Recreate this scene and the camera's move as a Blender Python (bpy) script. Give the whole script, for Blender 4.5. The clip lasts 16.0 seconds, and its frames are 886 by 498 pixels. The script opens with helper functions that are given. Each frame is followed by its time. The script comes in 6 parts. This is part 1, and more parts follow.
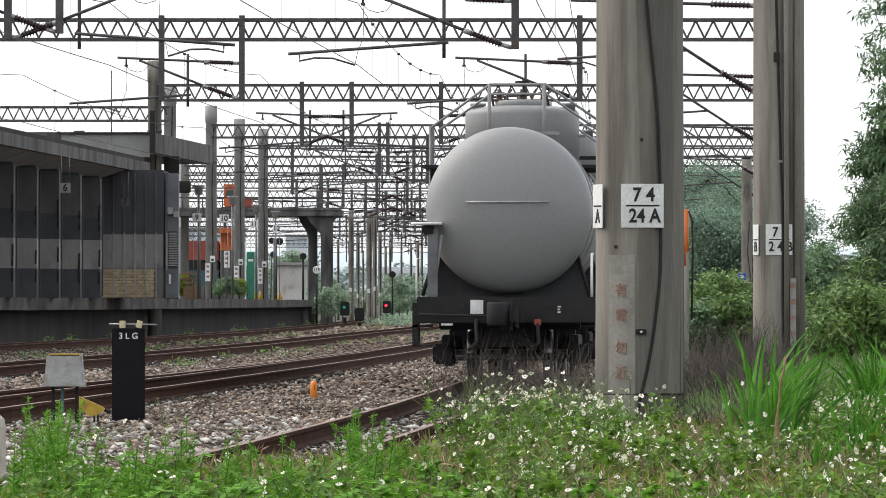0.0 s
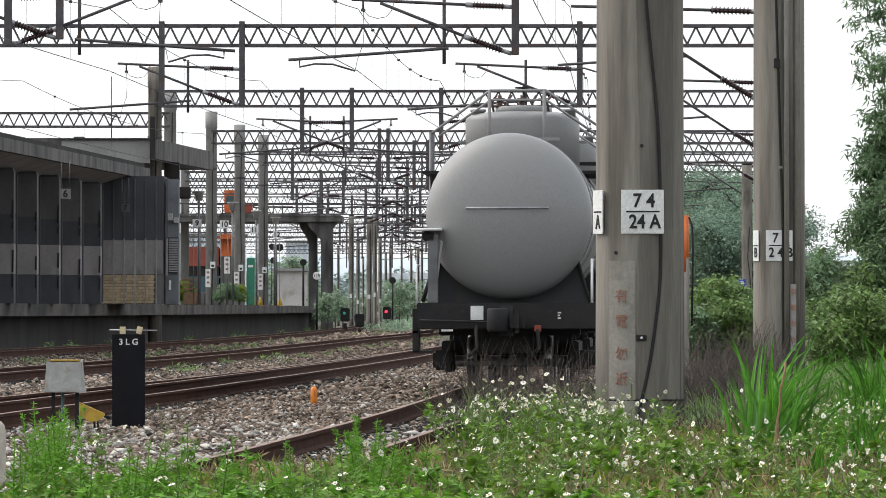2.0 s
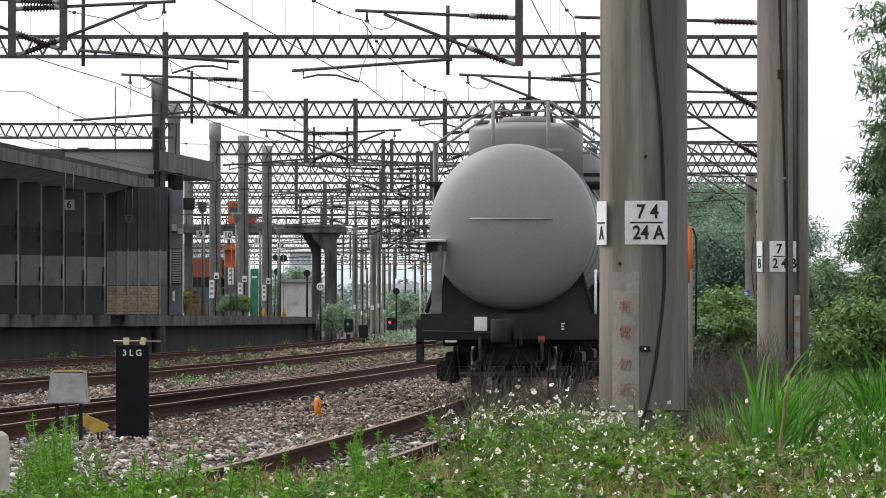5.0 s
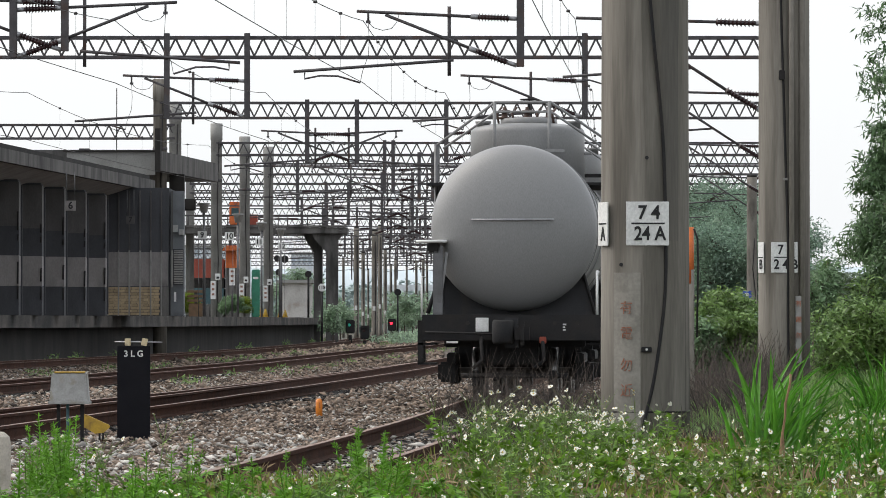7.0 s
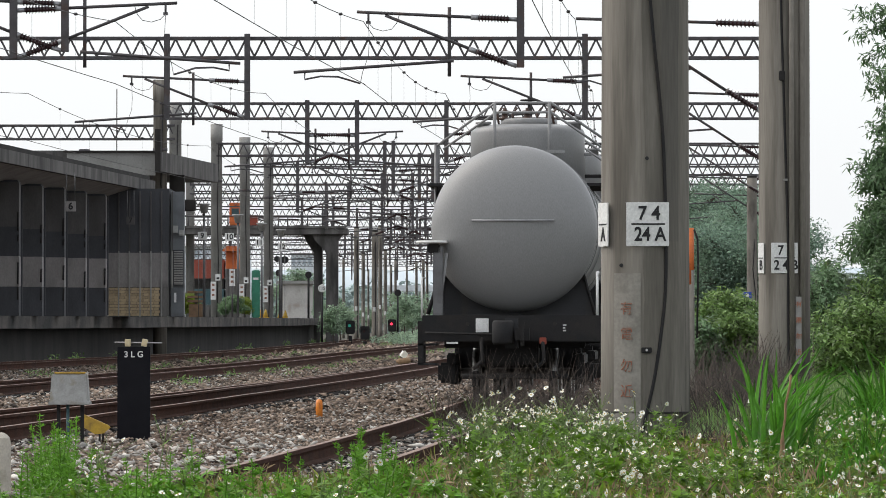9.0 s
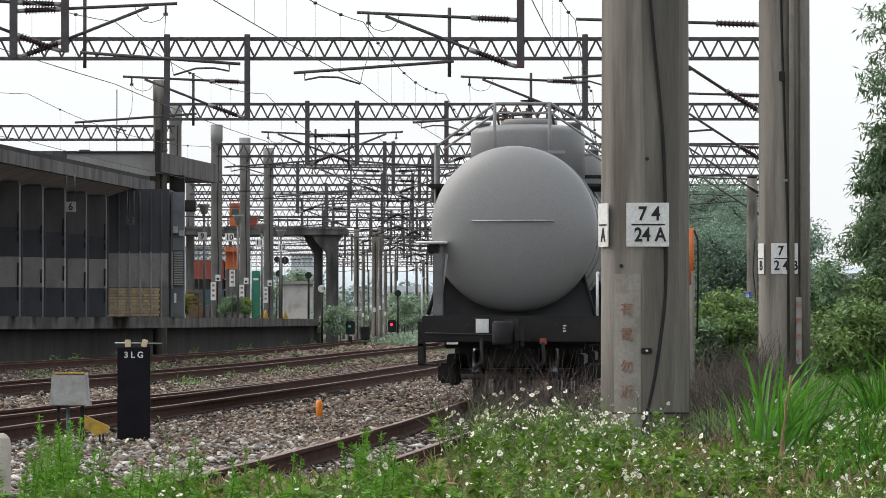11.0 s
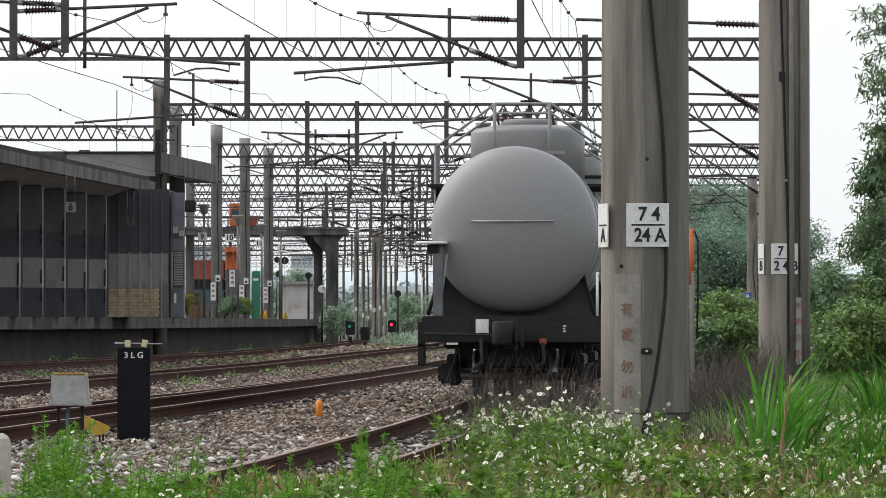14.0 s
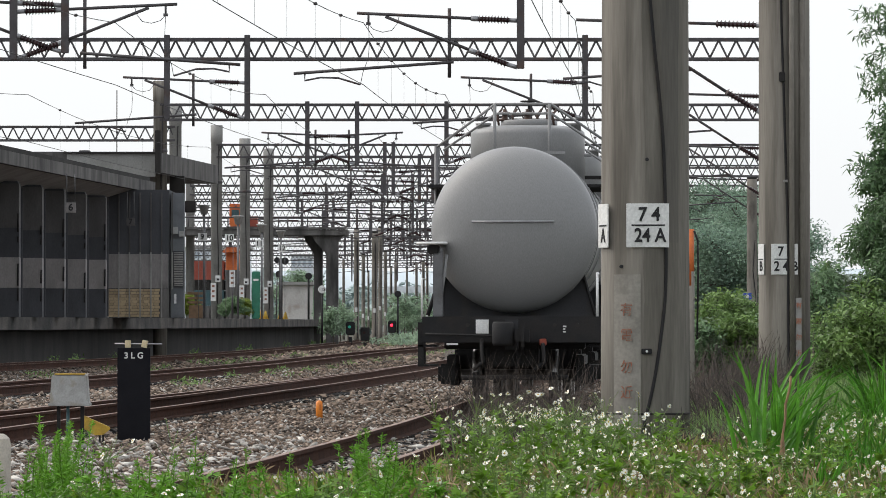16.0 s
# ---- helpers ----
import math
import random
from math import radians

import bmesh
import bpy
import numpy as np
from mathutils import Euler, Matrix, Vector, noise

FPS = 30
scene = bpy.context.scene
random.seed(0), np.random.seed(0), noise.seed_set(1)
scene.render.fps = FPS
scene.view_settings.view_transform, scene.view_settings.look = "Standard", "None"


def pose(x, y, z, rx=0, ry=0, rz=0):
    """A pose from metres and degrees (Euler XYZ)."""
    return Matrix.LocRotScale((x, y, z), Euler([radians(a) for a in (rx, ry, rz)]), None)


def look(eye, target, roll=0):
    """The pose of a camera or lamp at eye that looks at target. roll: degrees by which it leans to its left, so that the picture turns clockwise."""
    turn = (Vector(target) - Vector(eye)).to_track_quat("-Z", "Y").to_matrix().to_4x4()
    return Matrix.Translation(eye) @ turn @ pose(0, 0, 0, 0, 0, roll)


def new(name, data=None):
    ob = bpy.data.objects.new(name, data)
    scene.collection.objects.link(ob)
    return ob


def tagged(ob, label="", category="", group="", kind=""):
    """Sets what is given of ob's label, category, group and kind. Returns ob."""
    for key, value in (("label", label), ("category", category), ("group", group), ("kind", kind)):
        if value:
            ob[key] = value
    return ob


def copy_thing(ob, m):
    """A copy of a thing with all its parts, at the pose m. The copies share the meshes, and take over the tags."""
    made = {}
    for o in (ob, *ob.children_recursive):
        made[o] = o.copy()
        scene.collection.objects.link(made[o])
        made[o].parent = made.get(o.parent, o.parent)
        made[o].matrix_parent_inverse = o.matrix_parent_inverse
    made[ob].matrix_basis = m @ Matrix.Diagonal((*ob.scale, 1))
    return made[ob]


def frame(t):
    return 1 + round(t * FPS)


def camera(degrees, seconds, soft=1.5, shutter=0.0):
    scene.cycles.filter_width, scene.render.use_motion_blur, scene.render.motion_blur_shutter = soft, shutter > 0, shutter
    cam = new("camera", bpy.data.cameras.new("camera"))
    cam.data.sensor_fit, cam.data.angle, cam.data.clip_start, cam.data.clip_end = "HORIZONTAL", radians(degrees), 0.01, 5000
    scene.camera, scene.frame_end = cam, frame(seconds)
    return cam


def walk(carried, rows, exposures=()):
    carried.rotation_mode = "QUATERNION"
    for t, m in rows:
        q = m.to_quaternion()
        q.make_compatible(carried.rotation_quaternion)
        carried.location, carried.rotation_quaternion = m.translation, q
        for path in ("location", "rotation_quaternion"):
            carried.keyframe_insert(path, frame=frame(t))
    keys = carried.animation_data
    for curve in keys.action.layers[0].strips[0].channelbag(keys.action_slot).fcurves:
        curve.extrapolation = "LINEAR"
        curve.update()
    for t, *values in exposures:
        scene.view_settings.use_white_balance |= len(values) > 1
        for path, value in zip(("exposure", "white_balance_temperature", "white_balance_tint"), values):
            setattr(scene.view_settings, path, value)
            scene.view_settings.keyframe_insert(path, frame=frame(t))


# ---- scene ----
cam = camera(10.0, 16.0, soft=0.65)
# a tripod head that tilts up a little and comes to rest
walk(cam, [
    (0, pose(0, 0, 1.2, 90.6074, 0, -0.0607)),
    (0.5, pose(0, 0, 1.2, 90.6170, 0, -0.0607)),
    (1, pose(0, 0, 1.2, 90.6298, 0, -0.0588)),
    (1.5, pose(0, 0, 1.2, 90.6477, 0, -0.0499)),
    (2, pose(0, 0, 1.2, 90.6745, 0, -0.0588)),
    (2.5, pose(0, 0, 1.2, 90.6982, 0, -0.0396)),
    (3, pose(0, 0, 1.2, 90.7257, 0, -0.0211)),
    (3.5, pose(0, 0, 1.2, 90.7493, 0, -0.0205)),
    (4, pose(0, 0, 1.2, 90.7723, 0, -0.0198)),
    (6.5, pose(0, 0, 1.2, 90.8056, 0, -0.0064)),
    (7, pose(0, 0, 1.2, 90.8081, 0, -0.0013)),
    (7.5, pose(0, 0, 1.2, 90.8145, 0, 0.0000)),
    (9, pose(0, 0, 1.2, 90.8158, 0, 0.0000)),
    (11.5, pose(0, 0, 1.2, 90.8228, 0, 0.0006)),
    (14, pose(0, 0, 1.2, 90.8248, 0, 0.0000)),
    (16, pose(0, 0, 1.2, 90.8292, 0, 0.0006)),
], exposures=[(0, 0.26), (1, 0.26), (2, 0.24), (3, 0.17), (4, 0.12), (6.5, 0.07), (8, 0.05), (16, 0.05)])

# ---- light: a bright overcast sky ----
world = bpy.data.worlds.new("overcast_sky")
scene.world = world
world.use_nodes = True
wn, wl = world.node_tree.nodes, world.node_tree.links
wn.clear()
sky = wn.new("ShaderNodeTexSky")
sky.sky_type = "NISHITA"
sky.sun_disc = False
sky.sun_elevation, sky.sun_rotation = radians(50), radians(-82)
sky.dust_density, sky.air_density = 4.0, 1.0
b_sky, b_cloud = wn.new("ShaderNodeBackground"), wn.new("ShaderNodeBackground")
wl.new(sky.outputs[0], b_sky.inputs[0])
b_sky.inputs[1].default_value = 0.05
b_cloud.inputs[0].default_value = (0.95, 0.975, 1.0, 1)
b_cloud.inputs[1].default_value = 0.90
w_add, w_out = wn.new("ShaderNodeAddShader"), wn.new("ShaderNodeOutputWorld")
wl.new(b_sky.outputs[0], w_add.inputs[0])
wl.new(b_cloud.outputs[0], w_add.inputs[1])
wl.new(w_add.outputs[0], w_out.inputs[0])

sun = new("sun", bpy.data.lights.new("sun", "SUN"))
sun.data.energy, sun.data.angle, sun.data.color = 1.9, radians(60), (1.0, 0.96, 0.9)
sun.matrix_world = look((-50, 22, 50), (0, 0, 0))
scene.view_settings.exposure = 0.0

# ---- materials ----
def mat(name, a, b=None, rough=0.7, metal=0.0, scale=6.0, fine=60.0, bump=0.15, depth=0.01, mixat=(0.4, 0.65), c=None,
        cmix=(0.55, 0.75), cscale=1.5, per=0.0, island=0.0, stretch=(1, 1, 1), thin=0.0, glow=0.0, spec=0.5):
    """A surface of colours a and b blotched at two scales, with stains c, fine relief and a change from piece to piece."""
    m = bpy.data.materials.new(name)
    m.use_nodes = True
    n, l = m.node_tree.nodes, m.node_tree.links
    p = n["Principled BSDF"]
    out = n["Material Output"]
    p.inputs["Roughness"].default_value, p.inputs["Metallic"].default_value = rough, metal
    p.inputs["Specular IOR Level"].default_value = spec
    b = b or tuple(v * 0.75 for v in a)
    co = n.new("ShaderNodeTexCoord")
    mp = n.new("ShaderNodeMapping")
    mp.inputs["Scale"].default_value = stretch
    l.new(co.outputs["Object"], mp.inputs[0])
    def nz(s, det=5):
        t = n.new("ShaderNodeTexNoise")
        t.inputs["Scale"].default_value, t.inputs["Detail"].default_value = s, det
        l.new(mp.outputs[0], t.inputs[0])
        return t
    def ramp(src, lo, hi):
        r = n.new("ShaderNodeMapRange")
        r.inputs[1].default_value, r.inputs[2].default_value = lo, hi
        l.new(src, r.inputs[0])
        return r.outputs[0]
    def blend(f, u, v, kind="MIX"):
        x = n.new("ShaderNodeMix")
        x.data_type, x.blend_type = "RGBA", kind
        if hasattr(f, "default_value"):
            l.new(f, x.inputs[0])
        else:
            x.inputs[0].default_value = f
        for k, val in ((6, u), (7, v)):
            if isinstance(val, tuple):
                x.inputs[k].default_value = (*val, 1)
            else:
                l.new(val, x.inputs[k])
        return x.outputs[2]
    big, small = nz(scale), nz(fine, 3)
    col = blend(ramp(big.outputs[0], *mixat), a, b)
    if c:
        col = blend(ramp(nz(cscale, 6).outputs[0], *cmix), col, c)
    g = n.new("ShaderNodeMapRange")
    g.inputs[3].default_value, g.inputs[4].default_value = 0.72, 1.28
    l.new(small.outputs[0], g.inputs[0])
    col = blend(1.0, col, g.outputs[0], "MULTIPLY")
    if per or island:
        if per:
            src = n.new("ShaderNodeObjectInfo").outputs["Random"]
        else:
            src = n.new("ShaderNodeNewGeometry").outputs["Random Per Island"]
        v = n.new("ShaderNodeMapRange")
        amt = per or island
        v.inputs[3].default_value, v.inputs[4].default_value = 1 - amt, 1 + amt
        l.new(src, v.inputs[0])
        col = blend(1.0, col, v.outputs[0], "MULTIPLY")
    l.new(col, p.inputs["Base Color"])
    if bump:
        bp = n.new("ShaderNodeBump")
        bp.inputs["Strength"].default_value, bp.inputs["Distance"].default_value = bump, depth
        l.new(small.outputs[0], bp.inputs["Height"])
        l.new(bp.outputs[0], p.inputs["Normal"])
    if glow:
        p.inputs["Emission Strength"].default_value = glow
        p.inputs["Emission Color"].default_value = (*a, 1)
    if thin:
        tr, mx = n.new("ShaderNodeBsdfTranslucent"), n.new("ShaderNodeMixShader")
        l.new(col, tr.inputs[0])
        mx.inputs[0].default_value = thin
        l.new(p.outputs[0], mx.inputs[1])
        l.new(tr.outputs[0], mx.inputs[2])
        l.new(mx.outputs[0], out.inputs[0])
    return m


M_SOIL = mat("dark_soil", (0.06, 0.05, 0.036), (0.035, 0.04, 0.02), scale=1.2, fine=25, bump=0.6, depth=0.05, rough=0.95)
M_BALLAST = mat("ballast_bed", (0.095, 0.075, 0.058), (0.05, 0.038, 0.03), scale=9, fine=35, bump=1.0, depth=0.05, rough=0.9, c=(0.10, 0.07, 0.05), cscale=0.6)
M_STONE = mat("ballast_stone", (0.23, 0.178, 0.137), (0.088, 0.062, 0.045), scale=1.1, fine=60, bump=0.4, rough=0.9, island=0.85, c=(0.085, 0.052, 0.034), cscale=0.8, cmix=(0.5, 0.7))
M_STONELT = mat("pale_ballast_stone", (0.44, 0.42, 0.385), (0.34, 0.315, 0.28), scale=3, fine=60, bump=0.3, rough=0.85, island=0.45)
M_RUST = mat("rusty_rail", (0.062, 0.026, 0.016), (0.036, 0.017, 0.011), scale=5, fine=80, rough=0.9, bump=0.3, spec=0.15)
M_RAILTOP = mat("worn_rail_head", (0.27, 0.185, 0.145), (0.14, 0.08, 0.06), scale=3, fine=90, rough=0.6, metal=0.1, spec=0.3)
M_CONCWET = mat("rain_streaked_mast_concrete", (0.225, 0.207, 0.178), (0.16, 0.145, 0.122), scale=4.0, fine=70, rough=0.9, bump=0.25, c=(0.075, 0.066, 0.054), cscale=5.5, cmix=(0.47, 0.66), stretch=(1, 1, 0.07))
# concrete colour holding the mast's right-hand shade as well as its stain
M_SIDESHADE = mat("shaded_stained_concrete", (0.135, 0.124, 0.104), (0.105, 0.095, 0.08), scale=5, fine=70, rough=0.85, bump=0.25, c=(0.185, 0.17, 0.145), cscale=7, cmix=(0.5, 0.7), stretch=(1, 1, 0.1))
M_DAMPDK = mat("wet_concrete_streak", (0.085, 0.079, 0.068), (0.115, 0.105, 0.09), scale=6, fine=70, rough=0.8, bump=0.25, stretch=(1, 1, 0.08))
M_CONC = mat("pole_concrete", (0.215, 0.198, 0.17), (0.165, 0.15, 0.128), scale=2.2, fine=45, rough=0.9, bump=0.25, c=(0.075, 0.067, 0.055), cscale=1.8, cmix=(0.48, 0.66), stretch=(1, 1, 0.3))
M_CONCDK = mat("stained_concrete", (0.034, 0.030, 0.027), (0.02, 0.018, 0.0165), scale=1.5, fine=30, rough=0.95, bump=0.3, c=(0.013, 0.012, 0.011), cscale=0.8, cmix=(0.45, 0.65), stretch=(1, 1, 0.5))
M_CONCLT = mat("pale_concrete", (0.30, 0.295, 0.28), (0.23, 0.225, 0.21), scale=1.0, fine=20, rough=0.9, c=(0.2, 0.2, 0.19))
M_STEEL = mat("weathered_galvanised_steel", (0.084, 0.079, 0.082), (0.058, 0.053, 0.056), scale=3, fine=40, rough=0.65, metal=0.2, c=(0.09, 0.05, 0.035), cscale=2)
M_STEELLT = mat("galvanised_tube", (0.16, 0.16, 0.165), (0.11, 0.11, 0.11), scale=4, fine=50, rough=0.5, metal=0.4)
M_WIRE = mat("copper_wire_dark", (0.07, 0.065, 0.065), rough=0.6, metal=0.3, bump=0)
M_INSUL = mat("brown_glazed_porcelain", (0.045, 0.022, 0.022), (0.03, 0.018, 0.02), rough=0.25, bump=0)
M_CAP = mat("zinc_cap", (0.35, 0.35, 0.36), rough=0.5, metal=0.5)
M_TANK = mat("grey_tank_paint", (0.226, 0.226, 0.224), (0.221, 0.221, 0.219), scale=0.8, fine=90, rough=0.40, bump=0.0, c=(0.205, 0.203, 0.198), cscale=1.6, cmix=(0.55, 0.95), stretch=(1, 1, 0.35))
M_FRAME = mat("grimy_saddle_paint", (0.034, 0.034, 0.036), (0.026, 0.026, 0.028), scale=2, fine=40, rough=0.7, spec=0.3, c=(0.045, 0.04, 0.036), cscale=3)
M_BLACK = mat("sooty_black_paint", (0.018, 0.018, 0.019), (0.026, 0.024, 0.023), scale=3, fine=40, rough=0.75, spec=0.25, c=(0.028, 0.024, 0.021), cscale=2)
M_WHEEL = mat("dark_wheel_steel", (0.022, 0.019, 0.017), (0.035, 0.03, 0.026), scale=5, rough=0.6, metal=0.4)
M_TYRE = mat("polished_tyre_steel", (0.24, 0.235, 0.23), (0.11, 0.10, 0.095), scale=9, fine=80, rough=0.33, metal=0.9, bump=0.05)
M_VALVE = mat("rusty_valve_brass", (0.07, 0.04, 0.03), (0.045, 0.03, 0.025), scale=8, rough=0.6, metal=0.2)
M_WHITE = mat("white_paint", (0.72, 0.72, 0.70), (0.62, 0.62, 0.60), scale=5, fine=60, rough=0.6, bump=0.05)
M_INK = mat("black_lettering", (0.012, 0.012, 0.013), rough=0.7, bump=0)
# leaf colour lightened and blued to stand for haze before the wood
M_WOOD = mat("haze_paled_wood_leaf", (0.165, 0.255, 0.185), (0.20, 0.295, 0.20), scale=0.8, fine=20, rough=0.6, thin=0.25, island=0.5)
# dark leaf with its colour lifted towards the bluish haze on the bushes
M_GREENDK = mat("haze_lifted_leaf", (0.14, 0.23, 0.115), (0.17, 0.27, 0.13), scale=0.8, fine=20, rough=0.6, thin=0.25, island=0.5)
M_LEAF = mat("fresh_leaf", (0.165, 0.295, 0.03), (0.085, 0.18, 0.024), scale=3, fine=50, spec=0.2, rough=0.55, thin=0.35, island=0.4)
M_GRASS = mat("reed_leaf", (0.10, 0.275, 0.028), (0.05, 0.16, 0.02), scale=3, fine=50, rough=0.42, thin=0.35, per=0.45)
M_STRAW = mat("straw_and_litter", (0.27, 0.20, 0.115), (0.15, 0.10, 0.062), scale=4, fine=50, rough=0.9, thin=0.2, island=0.5)
# haze mixed into the leaf colour of the farthest trees and scrub
M_GREENFAR = mat("haze_paled_far_leaf", (0.27, 0.375, 0.24), (0.22, 0.31, 0.22), scale=0.8, fine=20, rough=0.7, thin=0.25, island=0.4)
M_LEAFMID = mat("dull_green_leaf", (0.17, 0.27, 0.075), (0.11, 0.19, 0.06), scale=2, fine=40, rough=0.55, thin=0.3, island=0.45)
M_TURFLEAF = mat("yellowing_weed_leaf", (0.225, 0.255, 0.045), (0.12, 0.15, 0.03), scale=2, fine=40, rough=0.6, spec=0.2, thin=0.3, island=0.45)
M_LEAFYEL = mat("yellow_green_leaf", (0.20, 0.26, 0.02), (0.14, 0.2, 0.02), scale=3, rough=0.55, thin=0.3, island=0.3)
M_BAMBOO = mat("bamboo_leaf", (0.09, 0.16, 0.072), (0.12, 0.20, 0.085), scale=2, fine=40, rough=0.5, thin=0.3, island=0.5)
M_PALM = mat("palm_leaflet", (0.16, 0.205, 0.14), (0.11, 0.155, 0.09), scale=2, rough=0.4, thin=0.2, island=0.4)
M_CULM = mat("green_culm", (0.07, 0.095, 0.035), (0.05, 0.06, 0.03), scale=4, rough=0.6)
M_BARK = mat("grey_bark", (0.10, 0.085, 0.065), (0.06, 0.05, 0.04), scale=6, fine=40, rough=0.95, bump=0.4)
M_SPIRE = mat("feathery_leaf", (0.15, 0.335, 0.032), (0.10, 0.235, 0.026), spec=0.2, scale=3, fine=50, rough=0.55, thin=0.4, island=0.35)
M_STEM = mat("weed_stem", (0.12, 0.20, 0.05), (0.13, 0.13, 0.05), scale=5, rough=0.7)
M_CANE = mat("dry_cane", (0.28, 0.18, 0.09), (0.18, 0.10, 0.06), scale=12, rough=0.8)
M_DRY = mat("dry_twig", (0.075, 0.058, 0.048), (0.022, 0.017, 0.014), scale=5, rough=0.9, island=0.6)
M_PETAL = mat("white_petal", (0.86, 0.85, 0.77), (0.80, 0.78, 0.68), rough=0.6, thin=0.12, bump=0)
M_YOLK = mat("yellow_floret", (0.62, 0.42, 0.04), rough=0.7, bump=0)
M_BOARD = mat("dark_grey_board", (0.052, 0.054, 0.061), (0.040, 0.041, 0.046), scale=2, fine=30, rough=0.8, stretch=(1, 1, 0.4), per=0.12)
M_BOARDLT = mat("grey_band_board", (0.27, 0.25, 0.245), (0.215, 0.20, 0.195), scale=2, fine=30, rough=0.8, stretch=(1, 1, 0.4), per=0.12, c=(0.12, 0.112, 0.108))
M_BOARDMD = mat("faded_dark_board", (0.092, 0.087, 0.086), (0.07, 0.066, 0.065), scale=2, fine=30, rough=0.8, stretch=(1, 1, 0.4), per=0.1)
M_CABINET = mat("blue_grey_cabinet_paint", (0.135, 0.145, 0.155), (0.105, 0.112, 0.12), scale=2, fine=30, rough=0.6)
M_CONCMD = mat("streaked_concrete", (0.15, 0.142, 0.135), (0.085, 0.08, 0.076), scale=2.0, fine=25, rough=0.95, bump=0.2, c=(0.035, 0.034, 0.032), cscale=1.2, cmix=(0.48, 0.7), stretch=(1, 1, 0.25))
M_LIP = mat("worn_platform_slab", (0.105, 0.092, 0.082), (0.04, 0.037, 0.034), scale=0.9, fine=12, rough=0.95, bump=0.6, depth=0.05, c=(0.022, 0.022, 0.021), cscale=0.5, cmix=(0.45, 0.65))
M_STRIP = mat("painted_over_strip", (0.26, 0.245, 0.215), (0.20, 0.188, 0.165), scale=4, fine=45, rough=0.9, c=(0.15, 0.138, 0.118), cscale=6)
# woods and hills: base colours stand for distance haze
M_PLAINWOOD = mat("hazed_plain_wood", (0.34, 0.42, 0.41), (0.42, 0.50, 0.49), scale=0.05, fine=0.6, rough=1.0, bump=0, island=0.25)
M_RIDGE = mat("hazed_hill", (0.52, 0.585, 0.62), (0.47, 0.54, 0.58), scale=0.01, fine=0.05, rough=1.0, bump=0)
M_SOFFIT = mat("painted_soffit", (0.36, 0.335, 0.325), (0.28, 0.26, 0.25), scale=1.2, fine=20, rough=0.9, c=(0.25, 0.23, 0.21), cscale=0.7)
M_BRICK = mat("tan_tile", (0.40, 0.31, 0.19), (0.32, 0.24, 0.15), scale=4, fine=30, rough=0.8, per=0.2)
M_ORANGE = mat("orange_paint", (0.62, 0.15, 0.03), (0.5, 0.115, 0.025), rough=0.55)
M_YELLOW = mat("dull_yellow_paint", (0.50, 0.32, 0.035), (0.38, 0.24, 0.04), scale=8, rough=0.6, c=(0.15, 0.09, 0.04), cscale=9)
M_BOX = mat("weathered_cream_box", (0.36, 0.36, 0.35), (0.29, 0.29, 0.275), scale=8, fine=60, rough=0.7, c=(0.25, 0.22, 0.16), cscale=7)
M_POST = mat("cream_concrete", (0.52, 0.48, 0.41), (0.42, 0.385, 0.32), scale=6, fine=60, rough=0.85, c=(0.3, 0.27, 0.21), cscale=5)
M_STAKE = mat("bright_orange_plastic", (0.78, 0.25, 0.03), (0.66, 0.2, 0.025), scale=9, rough=0.45, bump=0)
M_MATTBLACK = mat("matt_black_board", (0.006, 0.006, 0.009), (0.009, 0.009, 0.012), scale=4, fine=60, rough=0.8, bump=0.1, spec=0.2)
M_CREAM = mat("cream_plastic", (0.62, 0.53, 0.34), (0.55, 0.46, 0.28), scale=12, rough=0.4, bump=0)
M_YELLOWBR = mat("brown_slats", (0.20, 0.12, 0.07), (0.14, 0.09, 0.05), rough=0.8)
# window and wall colours with distance haze mixed in
M_FARWIN = mat("hazed_window", (0.42, 0.48, 0.52), (0.38, 0.44, 0.48), scale=0.5, fine=3, rough=0.5, bump=0)
M_FARWALL = mat("hazed_render", (0.68, 0.72, 0.74), (0.62, 0.66, 0.69), scale=0.2, fine=2, rough=0.9, bump=0)
M_SHEDWALL = mat("stained_white_render", (0.50, 0.48, 0.45), (0.42, 0.40, 0.375), scale=0.8, fine=8, rough=0.9, bump=0.1, c=(0.28, 0.22, 0.18), cscale=0.9, cmix=(0.55, 0.75))
M_RED = mat("rust_red_paint", (0.33, 0.07, 0.04), (0.26, 0.055, 0.035), rough=0.6)
M_GREENP = mat("green_panel", (0.03, 0.20, 0.12), rough=0.6)
M_TEAL = mat("teal_panel", (0.05, 0.11, 0.125), rough=0.6)
M_BLUE = mat("blue_plate", (0.02, 0.06, 0.45), rough=0.4)
M_SIGRED = mat("red_signal_lens", (1.0, 0.02, 0.05), rough=0.3, glow=3.0, bump=0)
M_SIGGRN = mat("green_signal_lens", (0.03, 0.30, 0.22), rough=0.3, glow=0.4, bump=0)
M_FADED = mat("faded_red_lettering", (0.27, 0.105, 0.065), (0.25, 0.205, 0.165), scale=42, fine=120, rough=0.85, bump=0, mixat=(0.47, 0.62))
M_WARN = mat("worn_orange_red_lettering", (0.40, 0.13, 0.065), (0.33, 0.2, 0.15), scale=30, fine=100, rough=0.8, bump=0)


